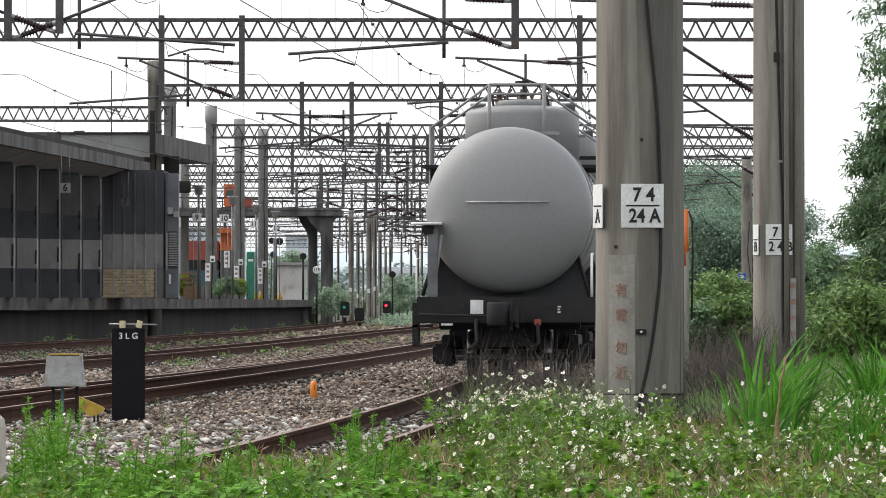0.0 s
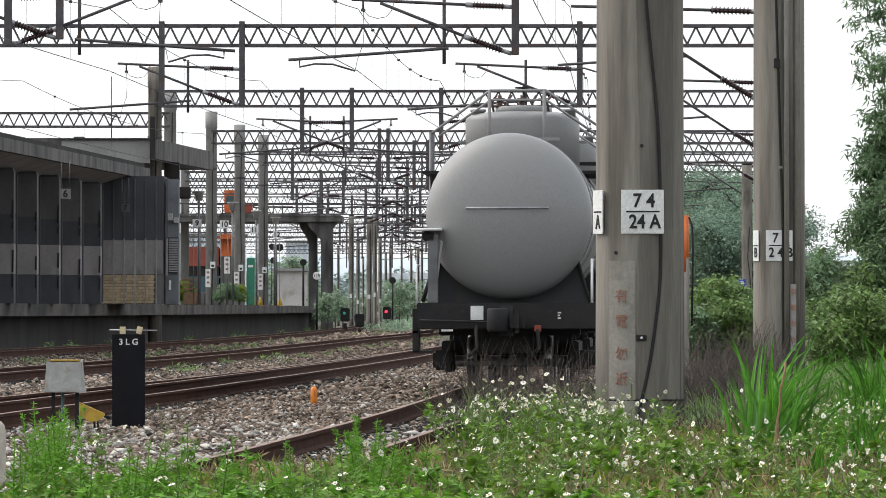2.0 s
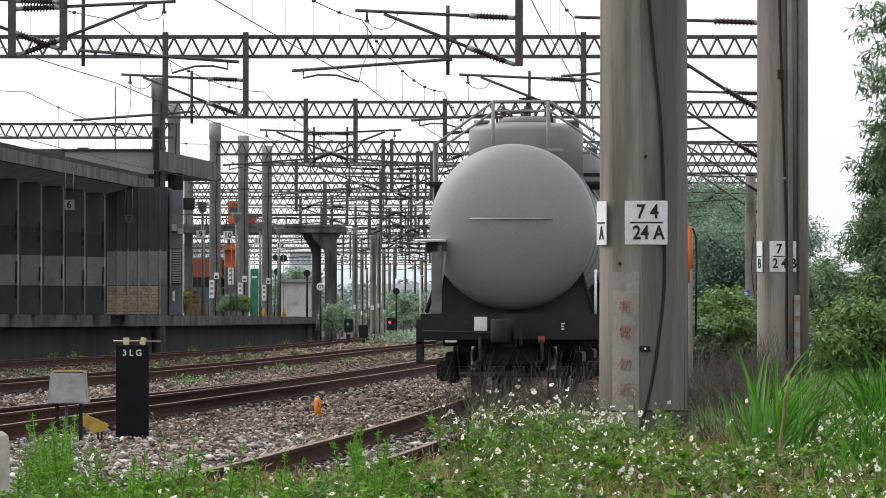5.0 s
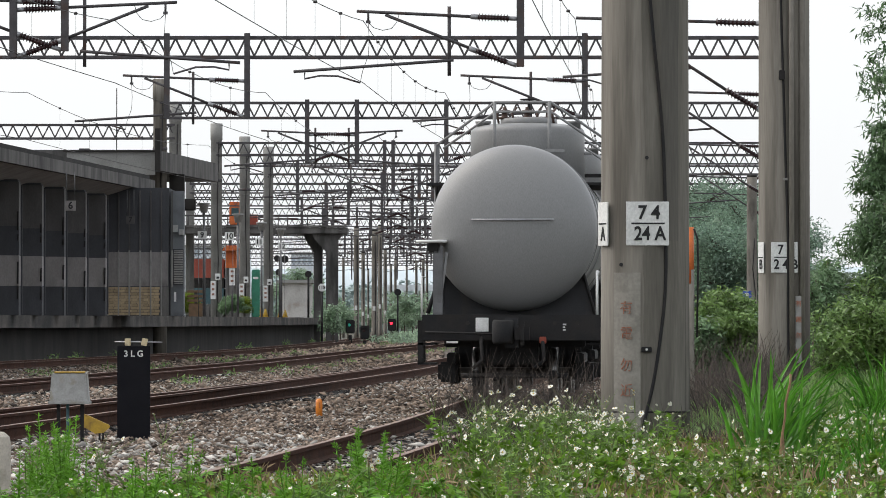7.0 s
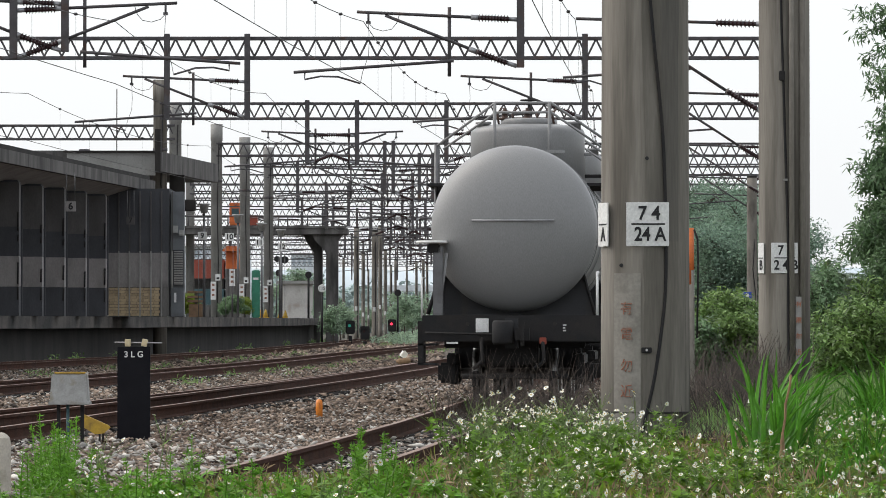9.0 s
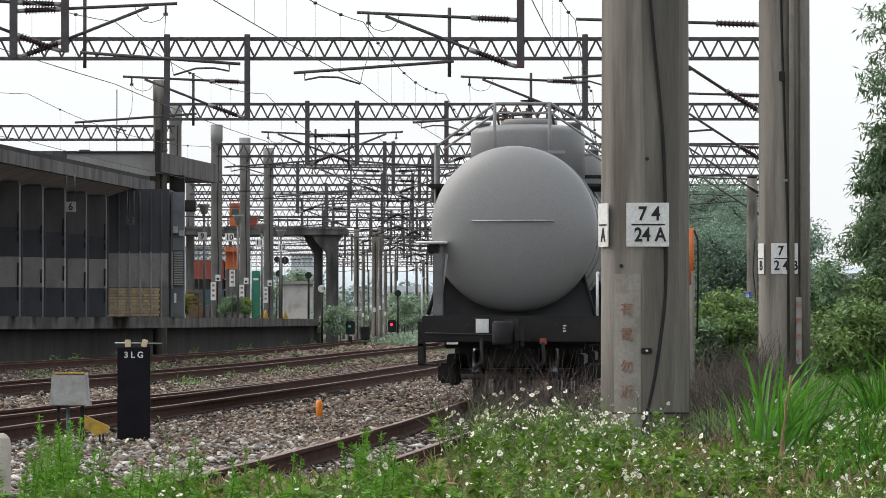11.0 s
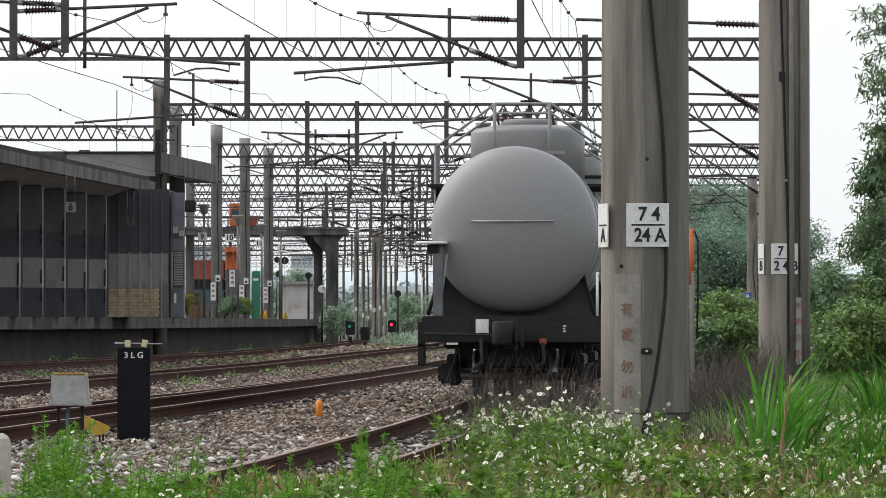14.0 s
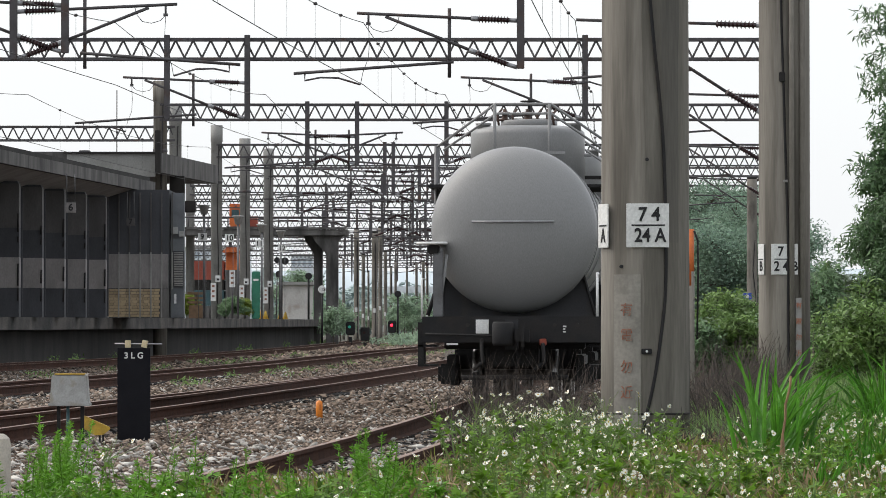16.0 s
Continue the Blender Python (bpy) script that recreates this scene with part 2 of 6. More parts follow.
# ---- building blocks ----
def box(bm, x0, x1, y0, y1, z0, z1, bev=0.0):
    vs = [bm.verts.new((x, y, z)) for z in (z0, z1) for x, y in ((x0, y0), (x1, y0), (x1, y1), (x0, y1))]
    fs = [bm.faces.new([vs[i] for i in q]) for q in ((3, 2, 1, 0), (4, 5, 6, 7), (0, 1, 5, 4), (1, 2, 6, 5), (2, 3, 7, 6), (3, 0, 4, 7))]
    if bev:
        es = {e for f in fs for e in f.edges}
        bmesh.ops.bevel(bm, geom=list(es), offset=bev, segments=2, affect="EDGES")
    return bm


def tube(bm, p, q, r0, r1=None, n=8, cap=True):
    p, q = Vector(p), Vector(q)
    r1 = r0 if r1 is None else r1
    ax = (q - p).normalized()
    u = ax.orthogonal().normalized()
    v = ax.cross(u)
    rings = []
    for c, r in ((p, r0), (q, r1)):
        rings.append([bm.verts.new(c + r * (math.cos(2 * math.pi * i / n) * u + math.sin(2 * math.pi * i / n) * v)) for i in range(n)])
    for i in range(n):
        f = bm.faces.new((rings[0][i], rings[0][(i + 1) % n], rings[1][(i + 1) % n], rings[1][i]))
        f.smooth = n > 6
    if cap:
        bm.faces.new(rings[0][::-1])
        bm.faces.new(rings[1])
    return bm


def pipe(bm, pts, r, n=6):
    """One round bar bent along pts."""
    pts = [Vector(p) for p in pts]
    rings, u = [], None
    for i, p in enumerate(pts):
        ax = (pts[min(i + 1, len(pts) - 1)] - pts[max(i - 1, 0)]).normalized()
        u = ax.orthogonal().normalized() if u is None else (u - ax * u.dot(ax)).normalized()
        v = ax.cross(u)
        rings.append([bm.verts.new(p + r * (math.cos(2 * math.pi * k / n) * u + math.sin(2 * math.pi * k / n) * v)) for k in range(n)])
    for a, b in zip(rings, rings[1:]):
        for k in range(n):
            bm.faces.new((a[k], a[(k + 1) % n], b[(k + 1) % n], b[k])).smooth = True
    bm.faces.new(rings[0][::-1])
    bm.faces.new(rings[-1])
    return bm


def lathe(bm, prof, n=32, axis="Z", at=(0, 0, 0), smooth=True):
    """Turns (radius, height) pairs about an axis."""
    rings = []
    for r, h in prof:
        ring = []
        for i in range(n):
            a = 2 * math.pi * i / n
            c, s = r * math.cos(a), r * math.sin(a)
            co = (c, s, h) if axis == "Z" else (c, h, s) if axis == "Y" else (h, c, s)
            ring.append(bm.verts.new(Vector(co) + Vector(at)))
        rings.append(ring)
    for a, b in zip(rings, rings[1:]):
        for i in range(n):
            f = bm.faces.new((a[i], a[(i + 1) % n], b[(i + 1) % n], b[i]))
            f.smooth = smooth
    bm.faces.new(rings[0][::-1])
    bm.faces.new(rings[-1])
    return bm


def B():
    return bmesh.new()


def mesh_of(name, bm, material):
    me = bpy.data.meshes.new(name)
    bmesh.ops.recalc_face_normals(bm, faces=bm.faces[:])
    bm.to_mesh(me)
    bm.free()
    me.materials.append(material)
    return me


def part(name, bm, material, parent, label="", at=None):
    ob = new(name, mesh_of(name, bm, material) if isinstance(bm, bmesh.types.BMesh) else bm)
    ob.parent = parent
    if at is not None:
        ob.matrix_basis = at
    if label:
        tagged(ob, label)
    return ob


def thing(name, label, category, m=None, group="", kind=""):
    ob = new(name)
    ob.empty_display_size = 0.2
    if m is not None:
        ob.matrix_basis = m
    return tagged(ob, label, category, group, kind)


def solo(name, bm, material, label, category="", group="", kind="", m=None):
    ob = new(name, mesh_of(name, bm, material) if isinstance(bm, bmesh.types.BMesh) else bm)
    if m is not None:
        ob.matrix_basis = m
    return tagged(ob, label, category, group, kind)


def letters(s, size, material, parent, at, name="lettering", bold=0.022):
    cu = bpy.data.curves.new(name, "FONT")
    cu.body, cu.size, cu.align_x, cu.align_y, cu.extrude = s, size, "CENTER", "CENTER", 0.002
    cu.offset = size * bold
    tmp = bpy.data.objects.new("tmp", cu)
    scene.collection.objects.link(tmp)
    me = bpy.data.meshes.new_from_object(tmp.evaluated_get(bpy.context.evaluated_depsgraph_get()))
    bpy.data.objects.remove(tmp)
    me.materials.clear()
    me.materials.append(material)
    ob = new(name, me)
    ob.parent = parent
    ob.matrix_basis = at
    return ob


def interp(rows, d):
    """A smooth line through (d, x) rows."""
    if d <= rows[0][0]:
        (a, xa), (b, xb) = rows[0], rows[1]
        return xa + (xb - xa) * (d - a) / (b - a)
    for i in range(len(rows) - 1):
        (a, xa), (b, xb) = rows[i], rows[i + 1]
        if d <= b:
            pa = rows[i - 1] if i else (2 * a - b, 2 * xa - xb)
            pb = rows[i + 2] if i + 2 < len(rows) else (2 * b - a, 2 * xb - xa)
            ma, mb = (xb - pa[1]) / (b - pa[0]), (pb[1] - xa) / (pb[0] - a)
            s, h = (d - a) / (b - a), b - a
            return (2 * s**3 - 3 * s**2 + 1) * xa + (s**3 - 2 * s**2 + s) * h * ma + (3 * s**2 - 2 * s**3) * xb + (s**3 - s**2) * h * mb
    (a, xa), (b, xb) = rows[-2], rows[-1]
    return xb + (xb - xa) * (d - b) / (b - a)


# centre lines of the tracks: distance along the yard, offset across it
SIDING = [(20, -2.9), (41.4, -1.22), (51.7, -0.5), (59.7, 0.0), (70.7, 0.6), (79, 1.01), (100, 2.1), (140, 3.9), (300, 9.0)]
LOOP = [(30, -8.0), (57.5, -5.6), (79.7, -4.0), (105, -2.35), (130, -0.9), (200, 2.2), (300, 5.0)]
MAIN = [(60, -11.5), (101, -8.3), (143, -5.6), (200, -3.2), (256, -0.7), (340, 0.8), (480, 2.0)]
STATION = [(60, -19.8), (110, -15.8), (150, -12.3), (185, -9.6), (230, -7.6), (290, -6.2), (370, -5.0), (480, -3.8)]

# ---- ground, ballast, tracks ----
def bank_edge(d):
    """Where the grassy bank beside the yard begins, across."""
    return interp([(0, -5.0), (14, -3.0), (21, -2.3), (25, -1.0), (28, 0.1), (33, 0.75), (45, 1.6), (60, 2.7), (80, 3.9), (120, 6.5), (300, 16)], d)


def ground_z(x, d):
    s = min(1.0, max(0.0, (x - bank_edge(d) + 0.5) / 1.6))
    s = s * s * (3 - 2 * s)
    base = -0.42 + 0.78 * s * (1.0 if d < 60 else max(0.25, 1 - (d - 60) / 60))
    return base + 0.05 * noise.noise((x * 0.7, d * 0.5, 0.3)) * s


def build_ground():
    ds = [-400, -60, -10] + [0 + 1.0 * i for i in range(1, 40)] + [40 + 2.5 * i for i in range(1, 30)] + [125, 150, 200, 300, 500, 900, 1800, 4500]
    xs_u = [-4000, -800, -200, -80, -40, -20, -12] + [-8 + 0.5 * i for i in range(0, 41)] + [14, 17, 22, 40, 90, 250, 800, 4000]
    bm = B()
    rows = [[bm.verts.new((x, d, ground_z(x, d) if d > -20 else -0.42 + 0.8 * (x > 0))) for x in xs_u] for d in ds]
    for a, b in zip(rows, rows[1:]):
        for i in range(len(xs_u) - 1):
            f = bm.faces.new((a[i], a[i + 1], b[i + 1], b[i]))
            f.smooth = True
    solo("ground", bm, M_SOIL, "dark damp soil of the bank and yard", "ground", kind="structure")
    # the ballast bed lies between the bank and the platform
    bm = B()
    rows = []
    for d in [8 + 2 * i for i in range(60)] + [130, 145, 160, 180, 200, 230, 260, 300, 360, 430, 520]:
        left = interp(STATION, d) - 1.3
        right = bank_edge(d) - 0.25
        row = []
        for i in range(25):
            x = left + (right - left) * i / 24
            row.append(bm.verts.new((x, d, -0.235 + 0.03 * noise.noise((x * 0.9, d * 0.3, 5)) - (0.16 if i == 24 else 0))))
        rows.append(row)
    for a, b in zip(rows, rows[1:]):
        for i in range(24):
            bm.faces.new((a[i], a[i + 1], b[i + 1], b[i])).smooth = True
    solo("ballast_bed", bm, M_BALLAST, "brown grey crushed stone ballast bed", "ballast", kind="structure")


def stone_field(name, x_of, d0, d1, n, size, z0, seed, material=None, label="loose brown and grey ballast stones between the rails"):
    """Loose stones, each a dented lump with a flat top of its own, joined in one mesh."""
    rg = np.random.default_rng(seed)
    ico = np.array([(1, 0, 0), (-1, 0, 0), (0, 1, 0), (0, -1, 0), (0, 0, 1), (0, 0, -1)], float)
    tri = np.array([(0, 2, 4), (2, 1, 4), (1, 3, 4), (3, 0, 4), (2, 0, 5), (1, 2, 5), (3, 1, 5), (0, 3, 5)])
    d = d0 * (d1 / d0) ** rg.random(n)
    lo, hi = np.array([x_of(v) for v in d]).T
    x = lo + (hi - lo) * rg.random(n)
    s = size * (0.45 + 1.3 * rg.random(n) ** 3)
    v = ico[None] * (1 + 0.35 * rg.standard_normal((n, 6, 1)) * 0.6) + 0.28 * rg.standard_normal((n, 6, 3))
    v = v * s[:, None, None] * np.stack([0.9 + 0.7 * rg.random(n), 0.8 + 0.5 * rg.random(n), 0.40 + 0.35 * rg.random(n)], 1)[:, None]
    a = rg.random(n) * 6.283
    c, sn = np.cos(a)[:, None], np.sin(a)[:, None]
    v = np.stack([v[..., 0] * c - v[..., 1] * sn, v[..., 0] * sn + v[..., 1] * c, v[..., 2]], -1)
    tilt = (rg.random(n) - 0.5)[:, None]
    v[..., 2] += v[..., 0] * tilt
    v += np.stack([x, d, z0 + 0.016 * rg.standard_normal(n)], 1)[:, None]
    f = (tri[None] + 6 * np.arange(n)[:, None, None]).reshape(-1, 3)
    me = bpy.data.meshes.new(name)
    me.vertices.add(n * 6)
    me.vertices.foreach_set("co", v.reshape(-1).astype(np.float32))
    me.loops.add(len(f) * 3)
    me.loops.foreach_set("vertex_index", f.reshape(-1).astype(np.int32))
    me.polygons.add(len(f))
    me.polygons.foreach_set("loop_start", np.arange(0, len(f) * 3, 3, dtype=np.int32))
    me.update(calc_edges=True)
    me.validate()
    me.materials.append(material or M_STONE)
    tagged(new(name, me), label, "ballast", kind="stuff")


RAIL_SHAPE = [(-0.062, -0.175), (0.062, -0.175), (0.062, -0.163), (0.012, -0.14), (0.010, -0.045), (0.034, -0.036), (0.034, -0.004), (0.028, 0.0), (-0.028, 0.0), (-0.034, -0.004), (-0.034, -0.036), (-0.010, -0.045), (-0.012, -0.14), (-0.062, -0.163)]


def rail_bm(line, side, d0, d1, head=False):
    bm, rings = B(), []
    d = d0
    shape = [(-0.030, 0.0015), (0.030, 0.0015), (0.030, -0.002), (-0.030, -0.002)] if head else RAIL_SHAPE
    while d <= d1:
        x = interp(line, d) + side
        wob = 0.010 * noise.noise((d * 0.25, side, 2))
        rings.append([bm.verts.new((x + a + wob, d, z + wob * 0.7)) for a, z in shape])
        d += 1.5 if d < 130 else 5
    k = len(shape)
    for a, b in zip(rings, rings[1:]):
        for i in range(k):
            bm.faces.new((a[i], a[(i + 1) % k], b[(i + 1) % k], b[i]))
    return bm


def track(line, label, d0, d1, sleepers):
    t = thing("railway_track", label, "track", pose(0, 0, 0), "tracks of the yard")
    for side in (-0.566, 0.566):
        r = part("rail", rail_bm(line, side, d0, d1), M_RUST, t, "rusty brown steel rail")
        part("rail_head", rail_bm(line, side, d0, d1, True), M_RAILTOP, r, "worn pale running surface")
    me = mesh_of("sleeper", box(B(), -1.0, 1.0, -0.11, 0.11, -0.32, -0.177, 0.012), M_CONCDK)
    d = sleepers[0]
    while d < sleepers[1]:
        sl = (interp(line, d + 0.5) - interp(line, d - 0.5))
        part("sleeper", me, M_CONCDK, t, at=pose(interp(line, d), d, 0, 0, 0, -math.degrees(math.atan(sl))))
        d += 0.62
    return t


build_ground()
track(SIDING, "rusty siding track partly overgrown with weeds", 22, 200, (36, 74))
lt = track(LOOP, "rusty loop track with a turnout rail in brown ballast", 40, 290, (54, 100))
SWITCH = [(50, -7.6), (68.5, -5.99), (75.7, -5.36), (92.7, -3.98), (111, -2.77), (153, -0.3)]
sr = part("switch_rail", rail_bm(SWITCH, 0.0, 45, 152), M_RUST, lt, "rusty diverging rail of the turnout")
part("rail_head", rail_bm(SWITCH, 0.0, 45, 152, True), M_RAILTOP, sr, "worn pale running surface")
track(MAIN, "running track with dull rail heads", 70, 470, (90, 130))
track(STATION, "track curving along the platform", 80, 470, (110, 130))
stone_field("ballast_stones", lambda d: (max(-0.0875 * d - 1.0, interp(STATION, d) - 1.2), min(bank_edge(d) - 0.3, interp(SIDING, d) + 1.5)), 36, 78, 120000, 0.027, -0.21, 3)
stone_field("ballast_stones", lambda d: (max(-0.0875 * d - 1.0, interp(STATION, d) - 1.2), min(bank_edge(d) - 0.3, interp(SIDING, d) + 1.2)), 78, 170, 45000, 0.042, -0.215, 4)
stone_field("ballast_stones", lambda d: (interp(STATION, d) - 1.0, min(bank_edge(d) - 0.3, 0.0)), 170, 420, 9000, 0.09, -0.22, 6)

stone_field("ballast_stones", lambda d: (max(-0.0875 * d - 1.0, interp(STATION, d) - 1.2), min(bank_edge(d) - 0.3, interp(SIDING, d) + 1.5)), 36, 150, 15000, 0.025, -0.195, 8, M_STONELT, "scattered pale ballast stones")

stone_field("ballast_stones", lambda d: (-0.0875 * d - 1.0, min(bank_edge(d) - 0.3, interp(SIDING, d) + 1.3)), 36, 60, 3600, 0.037, -0.19, 9, M_STONELT, "larger pale ballast stones near the bank")

# ---- platform and its shelter ----
P_TOP = 1.36


def edge_x(d):
    return interp(STATION, d) - 1.55


def build_platform():
    ds = [100 + 1.25 * i for i in range(172)] + [315, 316, 317]
    def strip(off0, off1, z0, z1, material, name, label):
        bm, rings = B(), []
        for d in ds:
            x = edge_x(d)
            chip = 0.09 * noise.noise((d * 0.08, z0, 1)) + 0.06 * noise.noise((d * 0.3, z0, 4))
            rings.append([bm.verts.new((x + a + (chip if a == off1 else 0), d, z + (chip * 0.2 if a == off1 else 0))) for a, z in ((off0, z0), (off1, z0), (off1, z1), (off0, z1))])
        for a, b in zip(rings, rings[1:]):
            for i in range(4):
                bm.faces.new((a[i], a[(i + 1) % 4], b[(i + 1) % 4], b[i]))
        bm.faces.new(rings[0][::-1])
        bm.faces.new(rings[-1])
        return tagged(part(name, bm, material, None), label, "platform", kind="structure")
    # the wall's near-black colour includes the shade below the overhanging slab
    strip(-12, -0.75, -0.42, P_TOP - 0.40, M_CONCDK, "platform_wall", "stained concrete platform wall, darkened for shade under the slab")
    strip(-12.0, 0.0, P_TOP - 0.40, P_TOP, M_LIP, "platform_edge", "worn dark overhanging concrete platform slab")


build_platform()


def build_shelter():
    s = thing("platform_shelter", "dark platform shelter with banded columns and a concrete canopy", "shelter", pose(0, 0, P_TOP))
    # columns in painted bands, in a row along the platform
    for k in range(8):
        d = 143.0 + 4.35 * k
        x = interp([(143, -14.55), (160, -13.12), (173, -11.98), (180, -11.4)], d)
        w = 0.385
        col = part("column", box(B(), x - w + 0.03, x + w - 0.03, d, d + 0.7, 0, 4.19, 0.02), M_BOARD, s, "banded column")
        lo, hi = 0.84 + 0.0045 * (d - 143), 1.74 + 0.008 * (d - 143)
        for z0, z1, m in ((0.0, lo, M_BOARD), (lo + 0.005, hi, M_BOARDLT), (hi + 0.005, 2.75, M_BOARD), (2.755, 4.12, M_BOARDMD)):
            part("band", box(B(), x - w, x + w, d - 0.02, d + 0.72, z0, z1, 0.012), m, col)
        # a pale gap strip beside each column with pieces of a broken rain pipe
        part("gap_strip", box(B(), x + w - 0.06, x + w + 0.05, d + 0.74, d + 0.80, 0.05, 4.0), M_BOARD, col, "jointing strip")
        for z0, z1 in ((0.5, 0.9), (0.97 + 0.1 * (k % 3), 1.5 + 0.15 * (k % 2)), (2.3, 2.5), (2.62, 2.9 + 0.3 * (k % 2))):
            part("rain_pipe", tube(B(), (x + w - 0.03, d - 0.05, z0), (x + w - 0.02, d - 0.05, z1), 0.03), M_BLACK, col, "broken dark rain pipe")
        if k < 3:
            part("pipe_clip", box(B(), x + w - 0.07, x + w + 0.02, d - 0.09, d - 0.04, 2.52, 2.58, 0.015), M_BOX, col)
            part("pipe_clip", box(B(), x + w - 0.05, x + w + 0.01, d - 0.09, d - 0.04, 3.2, 3.3, 0.015), M_BOX, col)
    part("back_wall", box(B(), -26.0, -11.4, 184, 184.3, 0, 4.69), M_BOARD, s, "dark back wall")
    def slab(o0, o1, z0, z1, da, db, name="", ):
        bm, rings = B(), []
        k = 12
        for i in range(k + 1):
            dd = da + (db - da) * i / k
            x = interp([(118, -15.1), (148, -12.95), (184, -10.33)], dd)
            rings.append([bm.verts.new((x + a, dd, z)) for a, z in ((o0, z0), (o1, z0), (o1, z1), (o0, z1))])
        for a, b in zip(rings, rings[1:]):
            for i in range(4):
                bm.faces.new((a[i], a[(i + 1) % 4], b[(i + 1) % 4], b[i]))
        bm.faces.new(rings[0][::-1])
        bm.faces.new(rings[-1])
        return bm
    # the soffit slopes down from the eave to the columns
    bm, rings = B(), []
    for i in range(13):
        dd = 118 + 65 * i / 12
        x = interp([(118, -15.1), (148, -12.95), (184, -10.33)], dd)
        rings.append([bm.verts.new((x + a, dd, z)) for a, z in ((-12, 4.0), (-1.75, 4.0), (-0.2, 4.50), (-0.2, 4.78), (-12, 4.78))])
    for a, b in zip(rings, rings[1:]):
        for i in range(5):
            bm.faces.new((a[i], a[(i + 1) % 5], b[(i + 1) % 5], b[i]))
    bm.faces.new(rings[0][::-1])
    bm.faces.new(rings[-1])
    part("roof", bm, M_SOFFIT, s, "canopy slab with a dirty pale soffit")
    part("roof_top", slab(-12, -0.2, 4.784, 4.86, 118, 183), M_CONCDK, s, "dark stained roof felt")
    part("fascia", slab(-0.2, 0.0, 4.51, 4.90, 118, 183), M_CONCMD, s, "streaked concrete fascia")
    part("gutter", slab(-0.6, -0.20, 4.86, 5.08, 118, 183), M_CONCDK, s)
    return s


build_shelter()


def build_kiosk():
    d = 178.0
    k = thing("platform_kiosk", "ribbed grey kiosk with a tiled base and an air conditioner", "kiosk", pose(-11.998, d, P_TOP))
    w, h = 2.364, 4.5
    part("body", box(B(), 0, w, 0, 4.0, 0, h), M_BOARD, k)
    part("cladding_band", box(B(), 0.02, w - 0.02, -0.02, 0, 1.04, 2.24), M_BOARDLT, k, "grey painted band")
    part("cladding_band", box(B(), 0.02, w - 0.02, -0.02, 0, 2.245, 3.4), M_BOARD, k)
    for i in range(7):
        x = 0.22 + i * 0.377
        part("rib", box(B(), x - 0.025, x + 0.025, -0.06, -0.005, 0.0 if i < 6 else 1.0, 2.3, 0.005), M_CONCLT, k)
        part("rib", box(B(), x - 0.025, x + 0.025, -0.06, -0.005, 2.304, 4.4, 0.005), M_BOARDMD, k)
    me = mesh_of("tile", box(B(), 0.004, 0.196, -0.03, 0.0, 0.004, 0.096), M_BRICK)
    for r in range(10):
        for c in range(10):
            part("tile", me, M_BRICK, k, at=pose(0.02 + c * 0.2 + (0.05 if r % 2 else 0), 0, 0.02 + r * 0.1))
    part("pillar", box(B(), w - 0.32, w + 0.0, -0.04, 0.3, 0, 1.03), M_CONCMD, k)
    cab = part("cabinet", box(B(), w + 0.05, w + 0.5, 0.4, 1.2, 0, 4.4, 0.015), M_CABINET, k, "blue grey equipment cabinet")
    part("label_plate", box(B(), w + 0.16, w + 0.24, 0.385, 0.399, 0.5, 0.84), M_WHITE, cab)
    ac = part("louvre_panel", box(B(), w + 0.08, w + 0.5, 0.3, 0.4, 1.1, 2.35), M_BOARD, cab)
    for i in range(20):
        part("slat", box(B(), w + 0.16, w + 0.48, 0.27, 0.3, 1.13 + i * 0.06, 1.165 + i * 0.06), M_CONCLT, ac)
    part("lamp_box", box(B(), w + 0.08, w + 0.30, 0.2, 0.42, 2.95, 3.2, 0.01), M_BOX, cab)
    part("lamp_box", box(B(), w + 0.34, w + 0.5, 0.2, 0.42, 2.85, 3.05, 0.01), M_BOX, cab)
    part("duct", box(B(), w - 0.3, w + 0.85, 1.5, 2.4, 3.75, 4.15, 0.03), M_CONCDK, cab)


build_kiosk()

# the higher roof further along the platform
ur = thing("upper_canopy", "higher concrete canopy with a pale end wall and stained fascia", "canopy", pose(0, 0, 0))
part("end_wall", box(B(), -14.121, -10.814, 190.0, 190.25, 6.67, 7.518), M_CONCLT, ur, "pale end wall")
part("coping", box(B(), -14.248, -10.771, 189.9, 190.3, 7.518 + 0.004, 7.582), M_CONCDK, ur)
bm = B()
xa, xb = -10.828, -9.238
za, zb = 6.891, 7.637
vs = [bm.verts.new(v) for v in ((xa, 191, za), (xb, 208, za), (xb - 14, 208, za), (xa - 14, 191, za), (xa, 191, zb), (xb, 208, zb), (xb - 14, 208, zb), (xa - 14, 191, zb))]
for q in ((3, 2, 1, 0), (4, 5, 6, 7), (0, 1, 5, 4), (1, 2, 6, 5), (2, 3, 7, 6), (3, 0, 4, 7)):
    bm.faces.new([vs[i] for i in q])
part("roof", bm, M_CONCMD, ur, "stained concrete roof slab")
part("drain_box", box(B(), -10.757, -10.546, 189.0, 189.8, 6.789, 8.371), M_CONCDK, ur)
part("column", box(B(), -10.64, -10.069, 197, 197.6, P_TOP, za), M_CONCDK, ur)
part("roof_clutter", box(B(), -13.688, -13.288, 190.3, 190.8, 7.561, 7.667, 0.02), M_STEEL, ur)
part("aerial", tube(B(), (-12.277, 190.5, 7.561), (-12.277, 190.5, 9.936), 0.02), M_STEEL, ur)


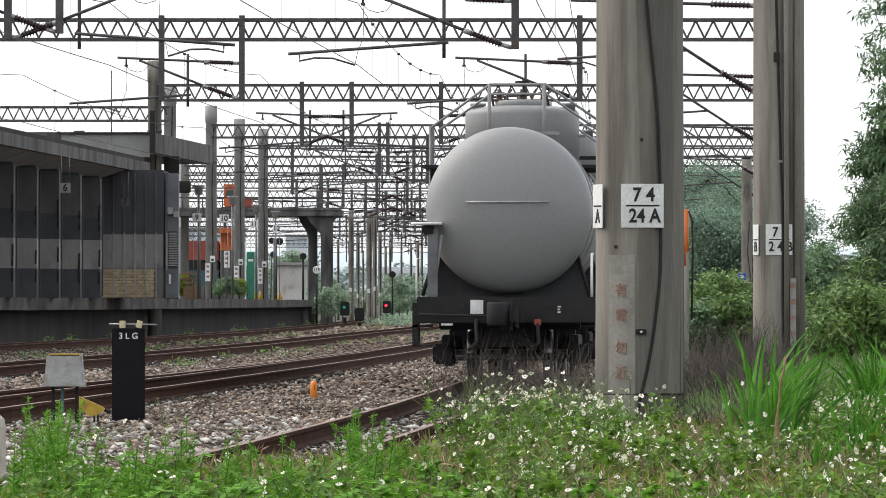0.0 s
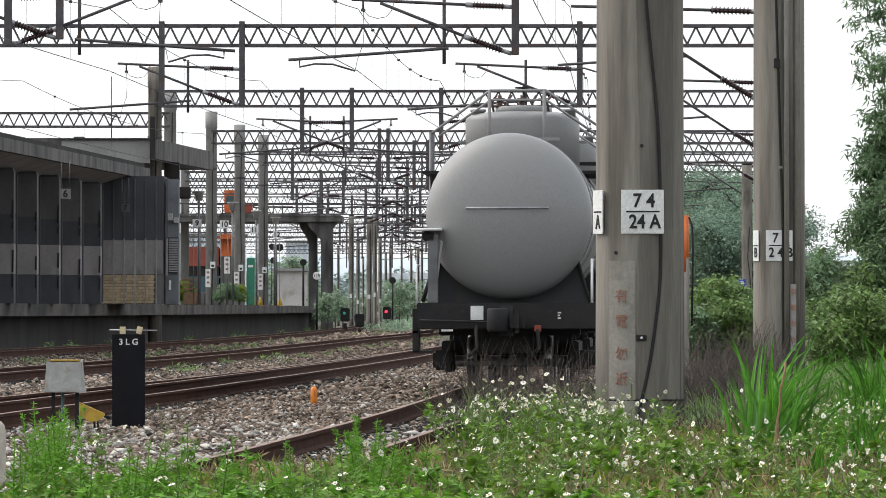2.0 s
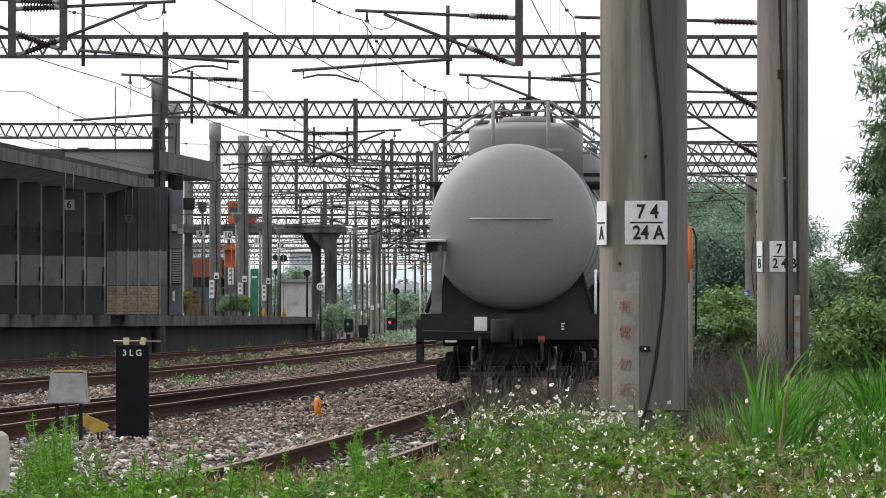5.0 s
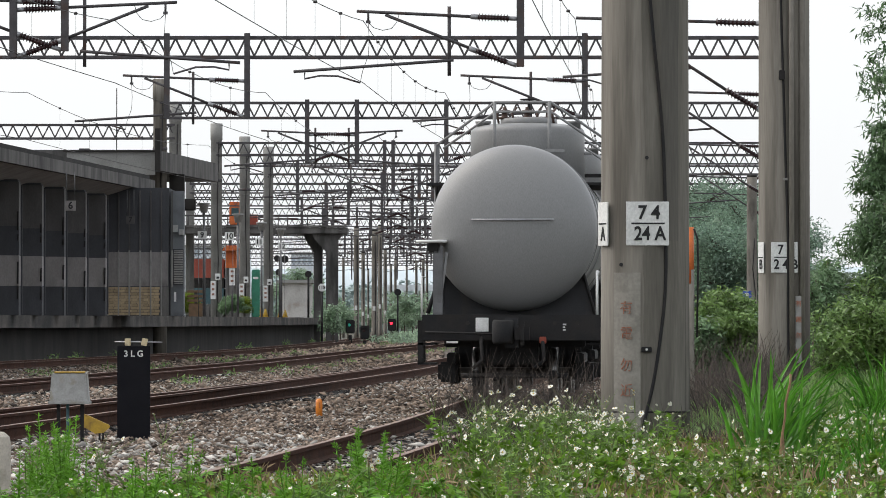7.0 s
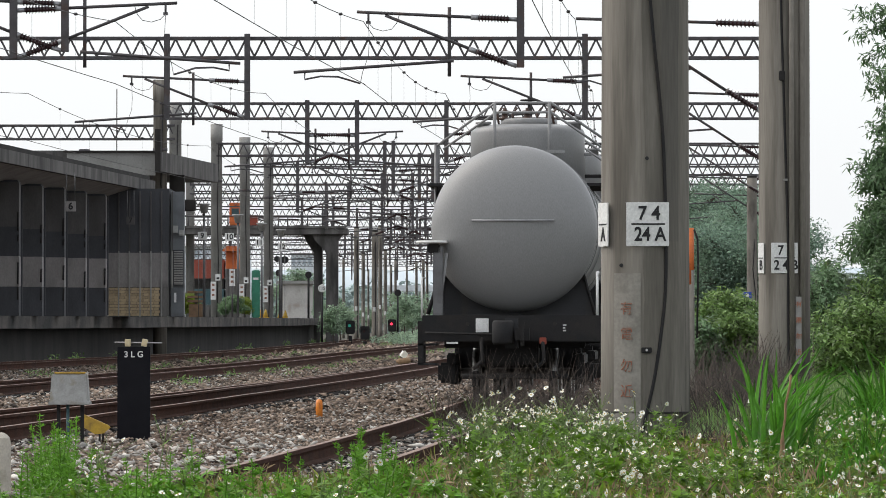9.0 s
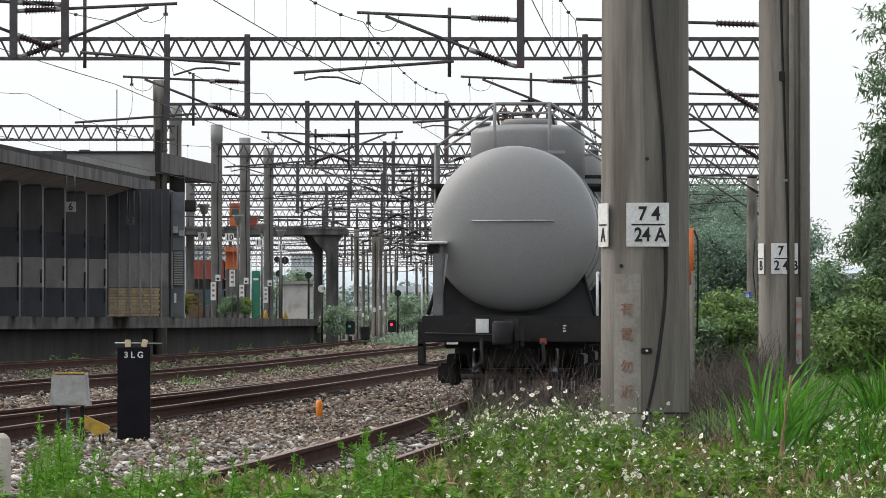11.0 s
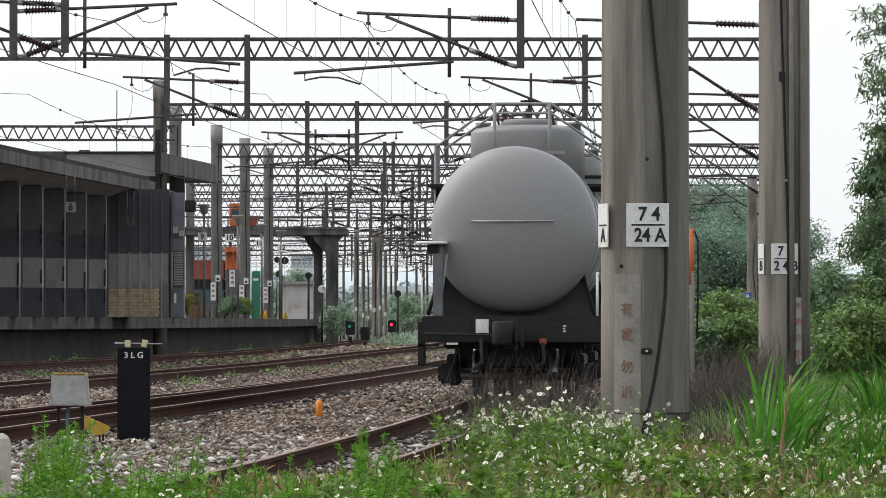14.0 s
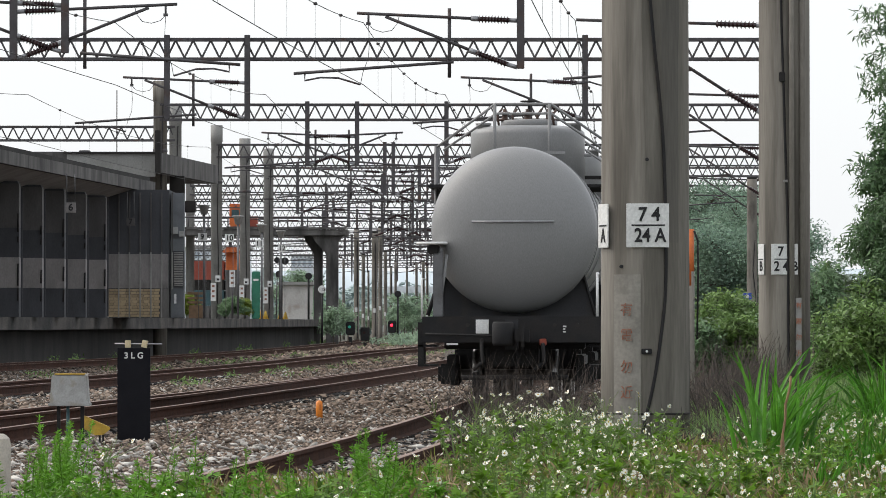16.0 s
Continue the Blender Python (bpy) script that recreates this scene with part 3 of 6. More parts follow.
def hung_sign(text, x, d, z, w, h, rods, ink, plate):
    t = thing("platform_sign", "small hanging sign with the number " + text, "sign", pose(x, d, z), "platform car number signs")
    part("plate", box(B(), -w / 2, w / 2, -0.03, 0.03, -h / 2, h / 2, 0.005), plate, t)
    letters(text, h * 0.95, ink, t, pose(0, -0.034, 0, 90, 0, 0), "figure")
    for s in (-0.4, 0.4):
        part("rod", tube(B(), (s * w, 0, h / 2 * (1 if rods > 0 else -1)), (s * w, 0, h / 2 + rods if rods > 0 else P_TOP - z), 0.013), M_STEELLT, t)


hung_sign("6", -11.767, 160, 4.825, 0.321, 0.321, 0.9, M_INK, M_BOARDLT)
hung_sign("7", -10.861, 176, 4.696, 0.295, 0.275, 0.9, M_INK, M_BOARDMD)
hung_sign("9", -9.746, 205, 4.654, 0.366, 0.32, 0, M_INK, M_WHITE)
hung_sign("10", -9.491, 225, 4.941, 0.402, 0.352, 0, M_INK, M_WHITE)
hung_sign("11", -8.886, 245, 5, 0.383, 0.355, 0, M_INK, M_WHITE)
hung_sign("12", -8.333, 262, 5.03, 0.38, 0.38, 0, M_INK, M_WHITE)

# ---- tank wagons ----
def tank_wagon(m):
    w = thing("tank_wagon", "grey tank wagon with a tall dome on a black frame", "railway wagon", m, "tank wagons in the siding")
    zc, r, L = 2.572, 1.23, 10.4
    # barrel with dished ends
    prof = []
    for i in range(15):
        a = math.pi / 2 * i / 14
        prof.append((max(0.004, r * math.sin(a)), 0.60 * (1 - math.cos(a)) - 0.30))
    prof = prof[:-1] + [(r, 0.30), (r, 0.36), (r + 0.006, 0.361), (r + 0.006, 0.40), (r, 0.401), (r, 3.4), (r + 0.005, 3.401), (r + 0.005, 3.44), (r, 3.441), (r, L - 0.3), (r * 0.9, L - 0.1), (r * 0.6, L - 0.03), (0.01, L)]
    bm = lathe(B(), [(a, b) for a, b in prof], 72, "Y", (0, 0, zc))
    barrel = part("barrel", bm, M_TANK, w, "grey painted tank barrel with dished ends")
    part("end_rail", pipe(B(), [(-0.60, -0.1, 2.68), (-0.60, -0.33, 2.68), (0.60, -0.33, 2.68), (0.60, -0.1, 2.68)], 0.016), M_CAP, barrel, "thin grab rail")
    # dome
    dr, dy, dz = 0.905, 5.6, 4.27
    prof = [(dr, 3.2), (dr, dz - 0.10), (dr * 0.99, dz - 0.06), (dr * 0.95, dz - 0.02), (dr * 0.85, dz + 0.01), (dr * 0.62, dz + 0.04)]
    dome = part("dome", lathe(B(), prof, 56, "Z", (0, dy, 0)), M_TANK, w, "tall grey expansion dome")
    part("hatch", lathe(B(), [(0.45, dz + 0.0), (0.45, dz + 0.11), (0.43, dz + 0.13), (0.36, dz + 0.14)], 40, "Z", (0.02, dy, 0)), M_TANK, dome, "round manhole lid")
    for a, b in ((-0.36, 0.12), (0.0, 0.16), (0.34, 0.12)):
        v = lathe(B(), [(0.11, dz + 0.12), (0.11, dz + 0.15), (0.05, dz + 0.16), (0.045, dz + 0.22), (0.09, dz + 0.23), (0.09, dz + 0.26), (0.03, dz + 0.27), (0.03, dz + 0.31)], 16, "Z", (a, dy - 0.1, 0))
        part("valve", v, M_VALVE, dome, "dark rusty valve")
    for a in (-0.44, -0.2, 0.19, 0.43):
        part("clamp", pipe(B(), [(a, dy - 0.3, dz + 0.02), (a - 0.03, dy - 0.33, dz + 0.2), (a + 0.04, dy - 0.25, dz + 0.3)], 0.02, 6), M_VALVE, dome)
    part("hand_wheel", lathe(B(), [(0.13, dz + 0.42), (0.14, dz + 0.43), (0.13, dz + 0.445)], 20, "Z", (0.02, dy, 0)), M_BLACK, dome, "black hand wheel")
    part("spindle", tube(B(), (0.02, dy, dz + 0.1), (0.02, dy, dz + 0.48), 0.02), M_BLACK, dome)
    for a in (-0.72, 0.72):
        part("vent_cap", lathe(B(), [(0.10, dz - 0.1), (0.10, dz + 0.04), (0.125, dz + 0.045), (0.125, dz + 0.08)], 20, "Z", (a + 0.03, dy - 0.25, 0)), M_TANK, dome)
    for a in (-1, 1):
        part("lug", box(B(), *sorted((a * 0.86, a * 1.02)), dy - 0.1, dy + 0.1, 3.82, 3.86, 0.006), M_TANK, dome)
    # walkway with its rails over the barrel
    for yy in (dy - 1.0,):
        top = 4.62
        pts = [(-1.38, yy, 3.95), (-0.47, yy, top), (0.40, yy, top), (1.38, yy, 3.95)]
        pts2 = [(-1.30, yy + 0.25, 3.90), (-0.47, yy + 0.25, top - 0.14), (0.40, yy + 0.25, top - 0.14), (1.38, yy + 0.25, 3.80)]
        part("guard_rail", pipe(B(), pts, 0.021, 8), M_TANK, w)
        part("guard_rail", pipe(B(), pts2, 0.019, 8), M_TANK, w)
        for x in (-0.48, 0.38):
            part("rail_post", tube(B(), (x, yy, 3.55), (x, yy, top), 0.028), M_TANK, w)
        part("foot_bracket", box(B(), 0.18, 0.62, yy - 0.05, yy + 0.1, 3.83, 3.88), M_TANK, w)
    part("walkway", box(B(), -0.9, 1.6, dy + 0.92, dy + 1.25, 3.50, 3.55), M_BLACK, w, "dark steel walkway grating")
    for s in (-1, 1):
        part("walkway", box(B(), *sorted((s * 0.95, s * 1.5)), dy - 1.6, dy + 1.6, 3.30, 3.345), M_BLACK, w, "dark steel walkway grating")
        for yy in (dy - 0.95, dy - 0.45):
            part("ladder_stile", tube(B(), (s * 1.40, yy, 1.2), (s * 1.40, yy, 3.97), 0.03), M_STEELLT, w)
        for i in range(9):
            part("rung", tube(B(), (s * 1.40, dy - 0.95, 1.35 + i * 0.29), (s * 1.40, dy - 0.45, 1.35 + i * 0.29), 0.016), M_TANK, w)
    # hoops and saddles
    for yy in (0.9, 3.2, 7.2, 9.4):
        hoop = [(r + 0.012, yy - 0.04), (r + 0.016, yy - 0.035), (r + 0.016, yy + 0.035), (r + 0.012, yy + 0.04)]
        part("strap", lathe(B(), hoop, 64, "Y", (0, 0, zc)), M_TANK, w)
    for yy in (0.45, L - 0.75):
        bm = B()
        n = 18
        half = 1.16
        up = []
        for i in range(n + 1):
            x = -1.03 + 2.06 * i / n
            up.append((x, zc - math.sqrt(max(0, (r - 0.02) ** 2 - x * x))))
        prof = [(-half - 0.03, 1.27), (half + 0.03, 1.27)] + [(x, z) for x, z in up[::-1]]
        f0 = [bm.verts.new((x, yy, z)) for x, z in prof]
        f1 = [bm.verts.new((x, yy + 0.06, z)) for x, z in prof]
        bm.faces.new(f0)
        bm.faces.new(f1[::-1])
        for i in range(len(prof)):
            j = (i + 1) % len(prof)
            bm.faces.new((f0[i], f1[i], f1[j], f0[j]))
        part("saddle", bm, M_FRAME, w, "dark curved saddle plate")
        for s in (-1, 1):
            part("saddle_rib", tube(B(), (s * 1.03, yy - 0.03, 1.87), (s * 1.2, yy - 0.03, 1.27), 0.022), M_BLACK, w)
    # frame
    frm = part("underframe", box(box(B(), -0.42, -0.2, -0.25, L + 0.25, 0.86, 1.22), 0.2, 0.42, -0.25, L + 0.25, 0.86, 1.22), M_BLACK, w, "black steel underframe")
    for yy in (-0.36, L + 0.24):
        beam = part("end_beam", box(B(), -1.33, 1.33, yy, yy + 0.12, 0.90, 1.285, 0.01), M_BLACK, w, "black end beam")
        for bx in (-0.66, -0.10, 0.62, 0.95):
            part("bolt", lathe(B(), [(0.03, yy - 0.012), (0.03, yy + 0.002)], 10, "Y", (bx, 0, 1.16)), M_WHEEL, beam)
    for s in (-1, 1):
        part("sole_bar", box(B(), *sorted((s * 1.05, s * 1.22)), -0.25, L + 0.25, 0.98, 1.24), M_BLACK, w)
    part("deck", box(B(), -1.26, 1.26, -0.25, 0.44, 1.255, 1.285), M_BLACK, w)
    part("number_plate", box(B(), -0.54, -0.35, -0.375, -0.363, 1.035, 1.24, 0.003), M_WHITE, w, "blank white plate")
    for k, (zz, ww) in enumerate(((1.13, 0.05), (1.09, 0.035), (1.05, 0.045))):
        part("marking_bar", box(B(), 0.74, 0.74 + ww, -0.372, -0.362, zz, zz + 0.022), M_WHITE, w)
    part("label_bar", box(B(), -0.97, -0.80, -0.372, -0.362, 0.865, 0.895), M_WHITE, w)
    # coupler
    cp = part("coupler", box(B(), -0.25, 0.24, -0.80, -0.3, 0.80, 1.24, 0.15), M_FRAME, w, "heavy black knuckle coupler")
    part("knuckle", lathe(B(), [(0.14, 0.86), (0.16, 0.9), (0.16, 1.18), (0.13, 1.21)], 20, "Z", (-0.12, -0.82, 0)), M_BLACK, cp)
    part("guard_arm", box(B(), 0.06, 0.27, -0.98, -0.7, 0.84, 1.18, 0.08), M_BLACK, cp)
    part("lift_rod", pipe(B(), [(-1.28, -0.42, 1.03), (-0.2, -0.46, 1.0), (-0.12, -0.6, 1.2)], 0.016), M_BLACK, w)
    for x in (0.45, -0.45):
        part("brake_hose", pipe(B(), [(x, -0.38, 0.94), (x, -0.5, 0.86), (x + 0.02, -0.52, 0.62), (x - 0.12, -0.5, 0.5)], 0.03), M_BLACK, w)
    part("hose_cock", box(B(), 0.4, 0.5, -0.48, -0.38, 0.86, 0.96, 0.01), M_RED, w, "dull red cock")
    # bogies
    for yb in (1.75, L - 1.75):
        bog = part("bogie", box(B(), -0.95, 0.95, yb - 0.2, yb + 0.2, 0.5, 0.82, 0.03), M_BLACK, w, "black cast bogie")
        for s in (-1, 1):
            part("side_frame", box(box(B(), *sorted((s * 0.88, s * 1.02)), yb - 1.1, yb + 1.1, 0.55, 0.72, 0.02), *sorted((s * 0.86, s * 1.04)), yb - 0.4, yb + 0.4, 0.25, 0.55, 0.03), M_BLACK, bog)
            for yy in (-0.82, 0.82):
                part("axle_box", box(B(), *sorted((s * 0.86, s * 1.16)), yb + yy - 0.14, yb + yy + 0.14, 0.28, 0.58, 0.04), M_BLACK, bog)
                wh = lathe(B(), [(0.46, s * 0.50), (0.46, s * 0.53), (0.43, s * 0.535), (0.43, s * 0.63), (0.38, s * 0.63), (0.36, s * 0.60), (0.16, s * 0.57), (0.15, s * 0.63), (0.05, s * 0.63)], 40, "X", (0, yb + yy, 0.43))
                whl = part("wheel", wh, M_WHEEL, bog)
                part("tyre", lathe(B(), [(0.42, s * 0.538), (0.434, s * 0.542), (0.432, s * 0.628), (0.42, s * 0.632)], 40, "X", (0, yb + yy, 0.43)), M_TYRE, whl, "polished running tread")
        for yy in (-0.82, 0.82):
            part("axle", lathe(B(), [(0.075, -1.05), (0.075, 1.05)], 14, "X", (0, yb + yy, 0.43)), M_WHEEL, bog)
            for s in (-1, 1):
                part("brake_shoe", box(B(), *sorted((s * 0.53, s * 0.63)), yb + yy - 0.52, yb + yy - 0.46, 0.22, 0.46, 0.01), M_BLACK, bog)
    # black box added so the gap below the frame reads as dark
    part("draw_gear", box(B(), -0.36, 0.36, 0.2, 0.9, 0.55, 0.97, 0.03), M_BLACK, w)
    part("headstock_stiffener", box(B(), -1.05, 1.05, 0.5, 0.7, 0.80, 0.98, 0.02), M_BLACK, w)
    part("brake_rigging", box(B(), -0.7, 0.7, 3.0, 7.4, 0.35, 0.9, 0.05), M_BLACK, w)
    part("brake_beam", tube(B(), (-0.8, 0.42, 0.38), (0.8, 0.42, 0.38), 0.04), M_BLACK, w)
    part("air_tank", lathe(B(), [(0.1, 3.6), (0.2, 3.66), (0.2, 4.7), (0.1, 4.76)], 24, "Y", (0.6, 0, 0.72)), M_BLACK, w)
    # steps, stanchions and the hand brake
    for s in (-1, 1):
        st = part("step", box(B(), *sorted((s * 1.31, s * 1.40)), -0.28, -0.22, 0.56, 1.2, 0.005), M_BLACK, w)
        part("step_hanger", box(B(), *sorted((s * 1.31, s * 1.40)), 0.18, 0.24, 0.56, 1.2, 0.005), M_BLACK, st)
        part("tread", box(B(), *sorted((s * 1.12, s * 1.40)), -0.28, 0.24, 0.55, 0.58), M_BLACK, st)
        part("tread", box(B(), *sorted((s * 1.12, s * 1.40)), -0.28, 0.24, 0.84, 0.87), M_BLACK, st)
    part("grab_iron", pipe(B(), [(1.24, -0.25, 1.25), (1.24, -0.25, 1.92), (1.24, 0.5, 1.92)], 0.022), M_WHITE, w, "white grab iron")
    part("grab_iron", pipe(B(), [(-1.34, -0.25, 1.25), (-1.34, -0.25, 1.84), (-1.34, 0.5, 1.84)], 0.016), M_WHITE, w, "white grab iron")
    hb = part("brake_column", box(B(), -1.18, -1.03, -0.2, -0.08, 1.28, 2.30, 0.012), M_STEELLT, w, "weathered hand brake column")
    part("brake_head", box(B(), -1.26, -1.08, -0.22, -0.02, 2.2, 2.34, 0.02), M_BLACK, hb)
    part("brake_wheel", lathe(B(), [(0.225, 2.345), (0.235, 2.36), (0.225, 2.385), (0.19, 2.38), (0.19, 2.35)], 32, "Z", (-1.2, -0.14, 0)), M_WHITE, hb, "white hand brake wheel")
    part("column_brace", tube(B(), (-1.1, -0.12, 1.28), (-0.98, -0.12, 2.2), 0.025), M_TANK, hb)
    part("column_brace", tube(B(), (-1.26, -0.1, 1.3), (-1.12, -0.1, 1.75), 0.03), M_BLACK, hb)
    return w


wagon = tank_wagon(pose(1.04, 74.7, 0, 0, 0, -3.1))
copy_thing(wagon, pose(1.04 + 0.0541 * 12.4 , 74.7 + 12.4, 0, 0, 0, -3.0))

# ---- concrete masts ----
def number_board(parent, w, h, at, upper, lower):
    pl = part("number_board", box(B(), -w / 2, w / 2, -0.004, 0.004, -h / 2, h / 2, 0.002), M_WHITE, parent, "white board with black stencilled figures", at)
    letters(upper, h * 0.44, M_INK, pl, pose(w * 0.035, -0.0065, h * 0.24, 90, 0, 0) @ Matrix.Diagonal((0.9, 1, 1, 1)))
    letters(lower, h * 0.44, M_INK, pl, pose(w * 0.055, -0.0065, -h * 0.24, 90, 0, 0) @ Matrix.Diagonal((0.84, 1, 1, 1)))
    part("dividing_line", box(B(), -w * 0.38, w * 0.40, -0.0065, -0.0035, -0.004, 0.006), M_INK, pl)
    return pl


def mast(name, label, x, d, z0, r0, z1, r1, group="concrete masts"):
    t = thing(name, label, "mast", pose(x, d, z0), group)
    prof = [(r0 + 0.0, 0.0)]
    k = 10
    for i in range(1, k + 1):
        prof.append((r0 + (r1 - r0) * i / k, (z1 - z0) * i / k))
    part("shaft", lathe(B(), prof, 40), M_CONCWET if d < 60 else M_CONC, t)
    h = z1 - z0
    part("cap", lathe(B(), [(r1 + 0.005, h - 0.03), (r1 + 0.005, h + 0.05), (r1 * 0.6, h + 0.08)], 24), M_CONCDK, t)
    if z0 < 0:
        part("cable", tube(B(), (r0 * 0.35, -r0, 0.4), (r0 * 0.3, -r1, h * 0.9), 0.03, n=5), M_BLACK, t)
        part("foot_plate", box(B(), -r0 * 0.6, r0 * 0.3, -r0 - 0.02, -r0 + 0.01, h * 0.28, h * 0.28 + 0.3), M_WHITE, t)
    return t


E1 = mast("concrete_mast", "tall round concrete mast with a white number board and a cable", 1.278, 32, 0.2, 0.283, 11, 0.25)
number_board(E1, 0.268, 0.275, pose(0.004, -0.285, 1.807 - 0.2, 0, 0, 0), "7 4", "24 A")
E2 = mast("concrete_mast", "round concrete mast with a number board behind the first", 3.438, 51, 0.1, 0.262, 11.5, 0.245)
number_board(E2, 0.267, 0.307, pose(-0.017, -0.265, 1.832 - 0.1, 0, 0, 0), "7 4", "2 4 B")



def on_shaft(r, x, out=0.0):
    """A place on the camera-facing side of a round shaft."""
    return (x, -math.sqrt(max(1e-4, r * r - x * x)) - out)


def smooth_line(pts, r, k=4):
    zs = [p[2] for p in pts]
    rx = [(p[2], p[0]) for p in pts]
    out = []
    for a, b in zip(zs, zs[1:]):
        for i in range(k):
            z = a + (b - a) * i / k
            x = interp(rx, z)
            out.append((*on_shaft(r, x, 0.007), z))
    return out


def mast_fittings():
    r = 0.284
    cable = []
    for z, x in ((0.05, -0.075), (0.35, -0.02), (0.62, 0.042), (0.9, 0.086), (1.2, 0.117), (1.7, 0.117), (2.2, 0.098), (2.9, 0.03), (3.6, -0.02), (6, -0.05)):
        cable.append((*on_shaft(r, x, 0.004), z))
    part("cable", pipe(B(), smooth_line(cable, r), 0.0105, 8), M_BLACK, E1, "black sagging cable")
    for x, z in ((0.0, 2.02), (-0.16, 1.35)):
        part("bolt_hole", lathe(B(), [(0.012, -0.003), (0.012, 0.003)], 10, "Y", (x, on_shaft(r, x, 0.0)[1], z)), M_INK, E1)
    part("clip", box(B(), -0.035, 0.03, -0.30, -0.27, 0.80, 0.835, 0.004), M_BLACK, E1, "dark clamp with a pale screw")
    part("screw", lathe(B(), [(0.008, -0.31), (0.008, -0.30)], 8, "Y", (-0.003, 0, 0.818)), M_WHITE, E1)
    sb = number_board(E1, 0.16, 0.275, pose(-0.268, -0.115, 1.807 - 0.2, 0, 0, -70), "", "A")
    # shade and stain painted on the shaft's right side, edge wandering down the mast
    for name, x0, x1, z0, z1, out, m in (("damp_stain", -0.02, 0.270, 0.42, 9.5, 0.0015, M_SIDESHADE), ("damp_streak", 0.10, 0.20, 1.5, 9.5, 0.0025, M_DAMPDK)):
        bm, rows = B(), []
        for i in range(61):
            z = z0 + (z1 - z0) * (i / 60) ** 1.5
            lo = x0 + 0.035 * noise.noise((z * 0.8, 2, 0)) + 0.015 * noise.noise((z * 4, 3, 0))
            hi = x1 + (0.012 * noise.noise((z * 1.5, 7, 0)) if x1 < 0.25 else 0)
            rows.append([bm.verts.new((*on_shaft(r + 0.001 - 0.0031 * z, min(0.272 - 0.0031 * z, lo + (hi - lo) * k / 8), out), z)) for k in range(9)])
        for a, b in zip(rows, rows[1:]):
            for k in range(8):
                bm.faces.new((a[k], a[k + 1], b[k + 1], b[k])).smooth = True
        part(name, bm, m, E1, "painted side shade and damp streak down the concrete")
    # pale painted-over strip with worn characters
    bm = B()
    xs = [-0.205 + 0.165 * i / 6 for i in range(7)]
    lo = [bm.verts.new((*on_shaft(r, x, 0.003), 0.28)) for x in xs]
    hi = [bm.verts.new((*on_shaft(r, x, 0.003), 1.30)) for x in xs]
    for i in range(6):
        bm.faces.new((lo[i], lo[i + 1], hi[i + 1], hi[i]))
    part("painted_strip", bm, M_STRIP, E1, "pale painted strip")
    for ch, z in zip("\u6709\u96fb\u52ff\u8fd1", (1.075, 0.915, 0.715, 0.555)):
        letters(ch, 0.088, M_FADED, E1, pose(-0.128, on_shaft(r, -0.128, 0.006)[1], z, 90, 0, -26), "worn_character", 0.0)
    for z in (0.42,):
        part("foot_joint", lathe(B(), [(r + 0.002, z), (r + 0.004, z + 0.005), (r + 0.002, z + 0.012)], 40), M_CONCDK, E1)
    r = 0.262
    cab = [(*on_shaft(r, x, 0.006), z) for z, x in ((0.3, 0.03), (1.2, 0.02), (1.9, 0.02), (2.6, 0.0), (3.3, -0.02), (4.4, -0.05), (7, -0.05))]
    part("cable", pipe(B(), smooth_line(cab, r), 0.013, 8), M_BLACK, E2, "black cable")
    part("conduit", tube(B(), (0.06, -0.275, 0.3), (0.05, -0.275, 7), 0.026, n=12), M_CONC, E2, "grey conduit")
    part("conduit", tube(B(), (0.165, -0.225, 0.3), (0.165, -0.225, 7), 0.03, n=12), M_CONC, E2, "grey conduit")
    part("cable_clip", box(B(), -0.07, -0.01, -0.30, -0.26, 3.659 - 0.15, 3.659 - 0.05, 0.006), M_BLACK, E2)
    part("cable_clip", box(B(), -0.03, 0.02, -0.29, -0.26, 2.623 - 0.12, 2.623 - 0.095, 0.006), M_CONCLT, E2)
    number_board(E2, 0.12, 0.307, pose(-0.240, -0.112, 1.832 - 0.1, 0, 0, -66), "", "B")
    st = part("warning_strip", box(B(), 0.095, 0.155, -0.262, -0.254, 0.773 - 0.1, 1.445 - 0.1, 0.002), M_CONCLT, E2, "pale strip with worn orange marks")
    for ch, z in zip("\u6709\u96fb\u52ff\u8fd1", (1.265, 1.105, 0.945, 0.785)):
        letters(ch, 0.066, M_WARN, st, pose(0.125, -0.266, z, 90, 0, 0), "worn_character", 0.008)


mast_fittings()
fm = mast("concrete_mast", "pale round concrete mast before the far wood", 14.345, 235, 0.0, 0.25, 7.887, 0.235)
part("cable", pipe(B(), [(0.1, -0.26, 0.5), (0.16, -0.24, 2.4), (0.02, -0.26, 3.6), (0.12, -0.25, 5.0)], 0.02), M_BLACK, fm)
rb = thing("rubble_block", "dark broken concrete at the foot of the mast", "rubble", pose(1.414, 31.2, 0.3))
part("block", box(B(), -0.15, 0.16, -0.1, 0.1, -0.1, 0.22, 0.03), M_CONCDK, rb)
part("block", box(B(), 0.10, 0.24, -0.16, 0.05, -0.1, 0.16, 0.03), M_CONCDK, rb)
op = thing("marker_post", "grey post with an orange tube beside the concrete mast", "post", pose(2.151, 44, 0.2))
part("post", tube(B(), (0, 0, 0), (0, 0, 1.642 - 0.2), 0.035, n=12), M_CONC, op)
part("orange_tube", tube(B(), (-0.005, 0, 1.519 - 0.2), (-0.005, 0, 2.01 - 0.2), 0.036, n=14), M_ORANGE, op, "bright orange plastic tube")
part("cable", pipe(B(), [(0.03, -0.03, 1.995 - 0.2), (0.06, -0.03, 1.912 - 0.2), (0.065, -0.03, 1.691 - 0.2), (0.055, -0.03, 1.053 - 0.2)], 0.009), M_BLACK, op)

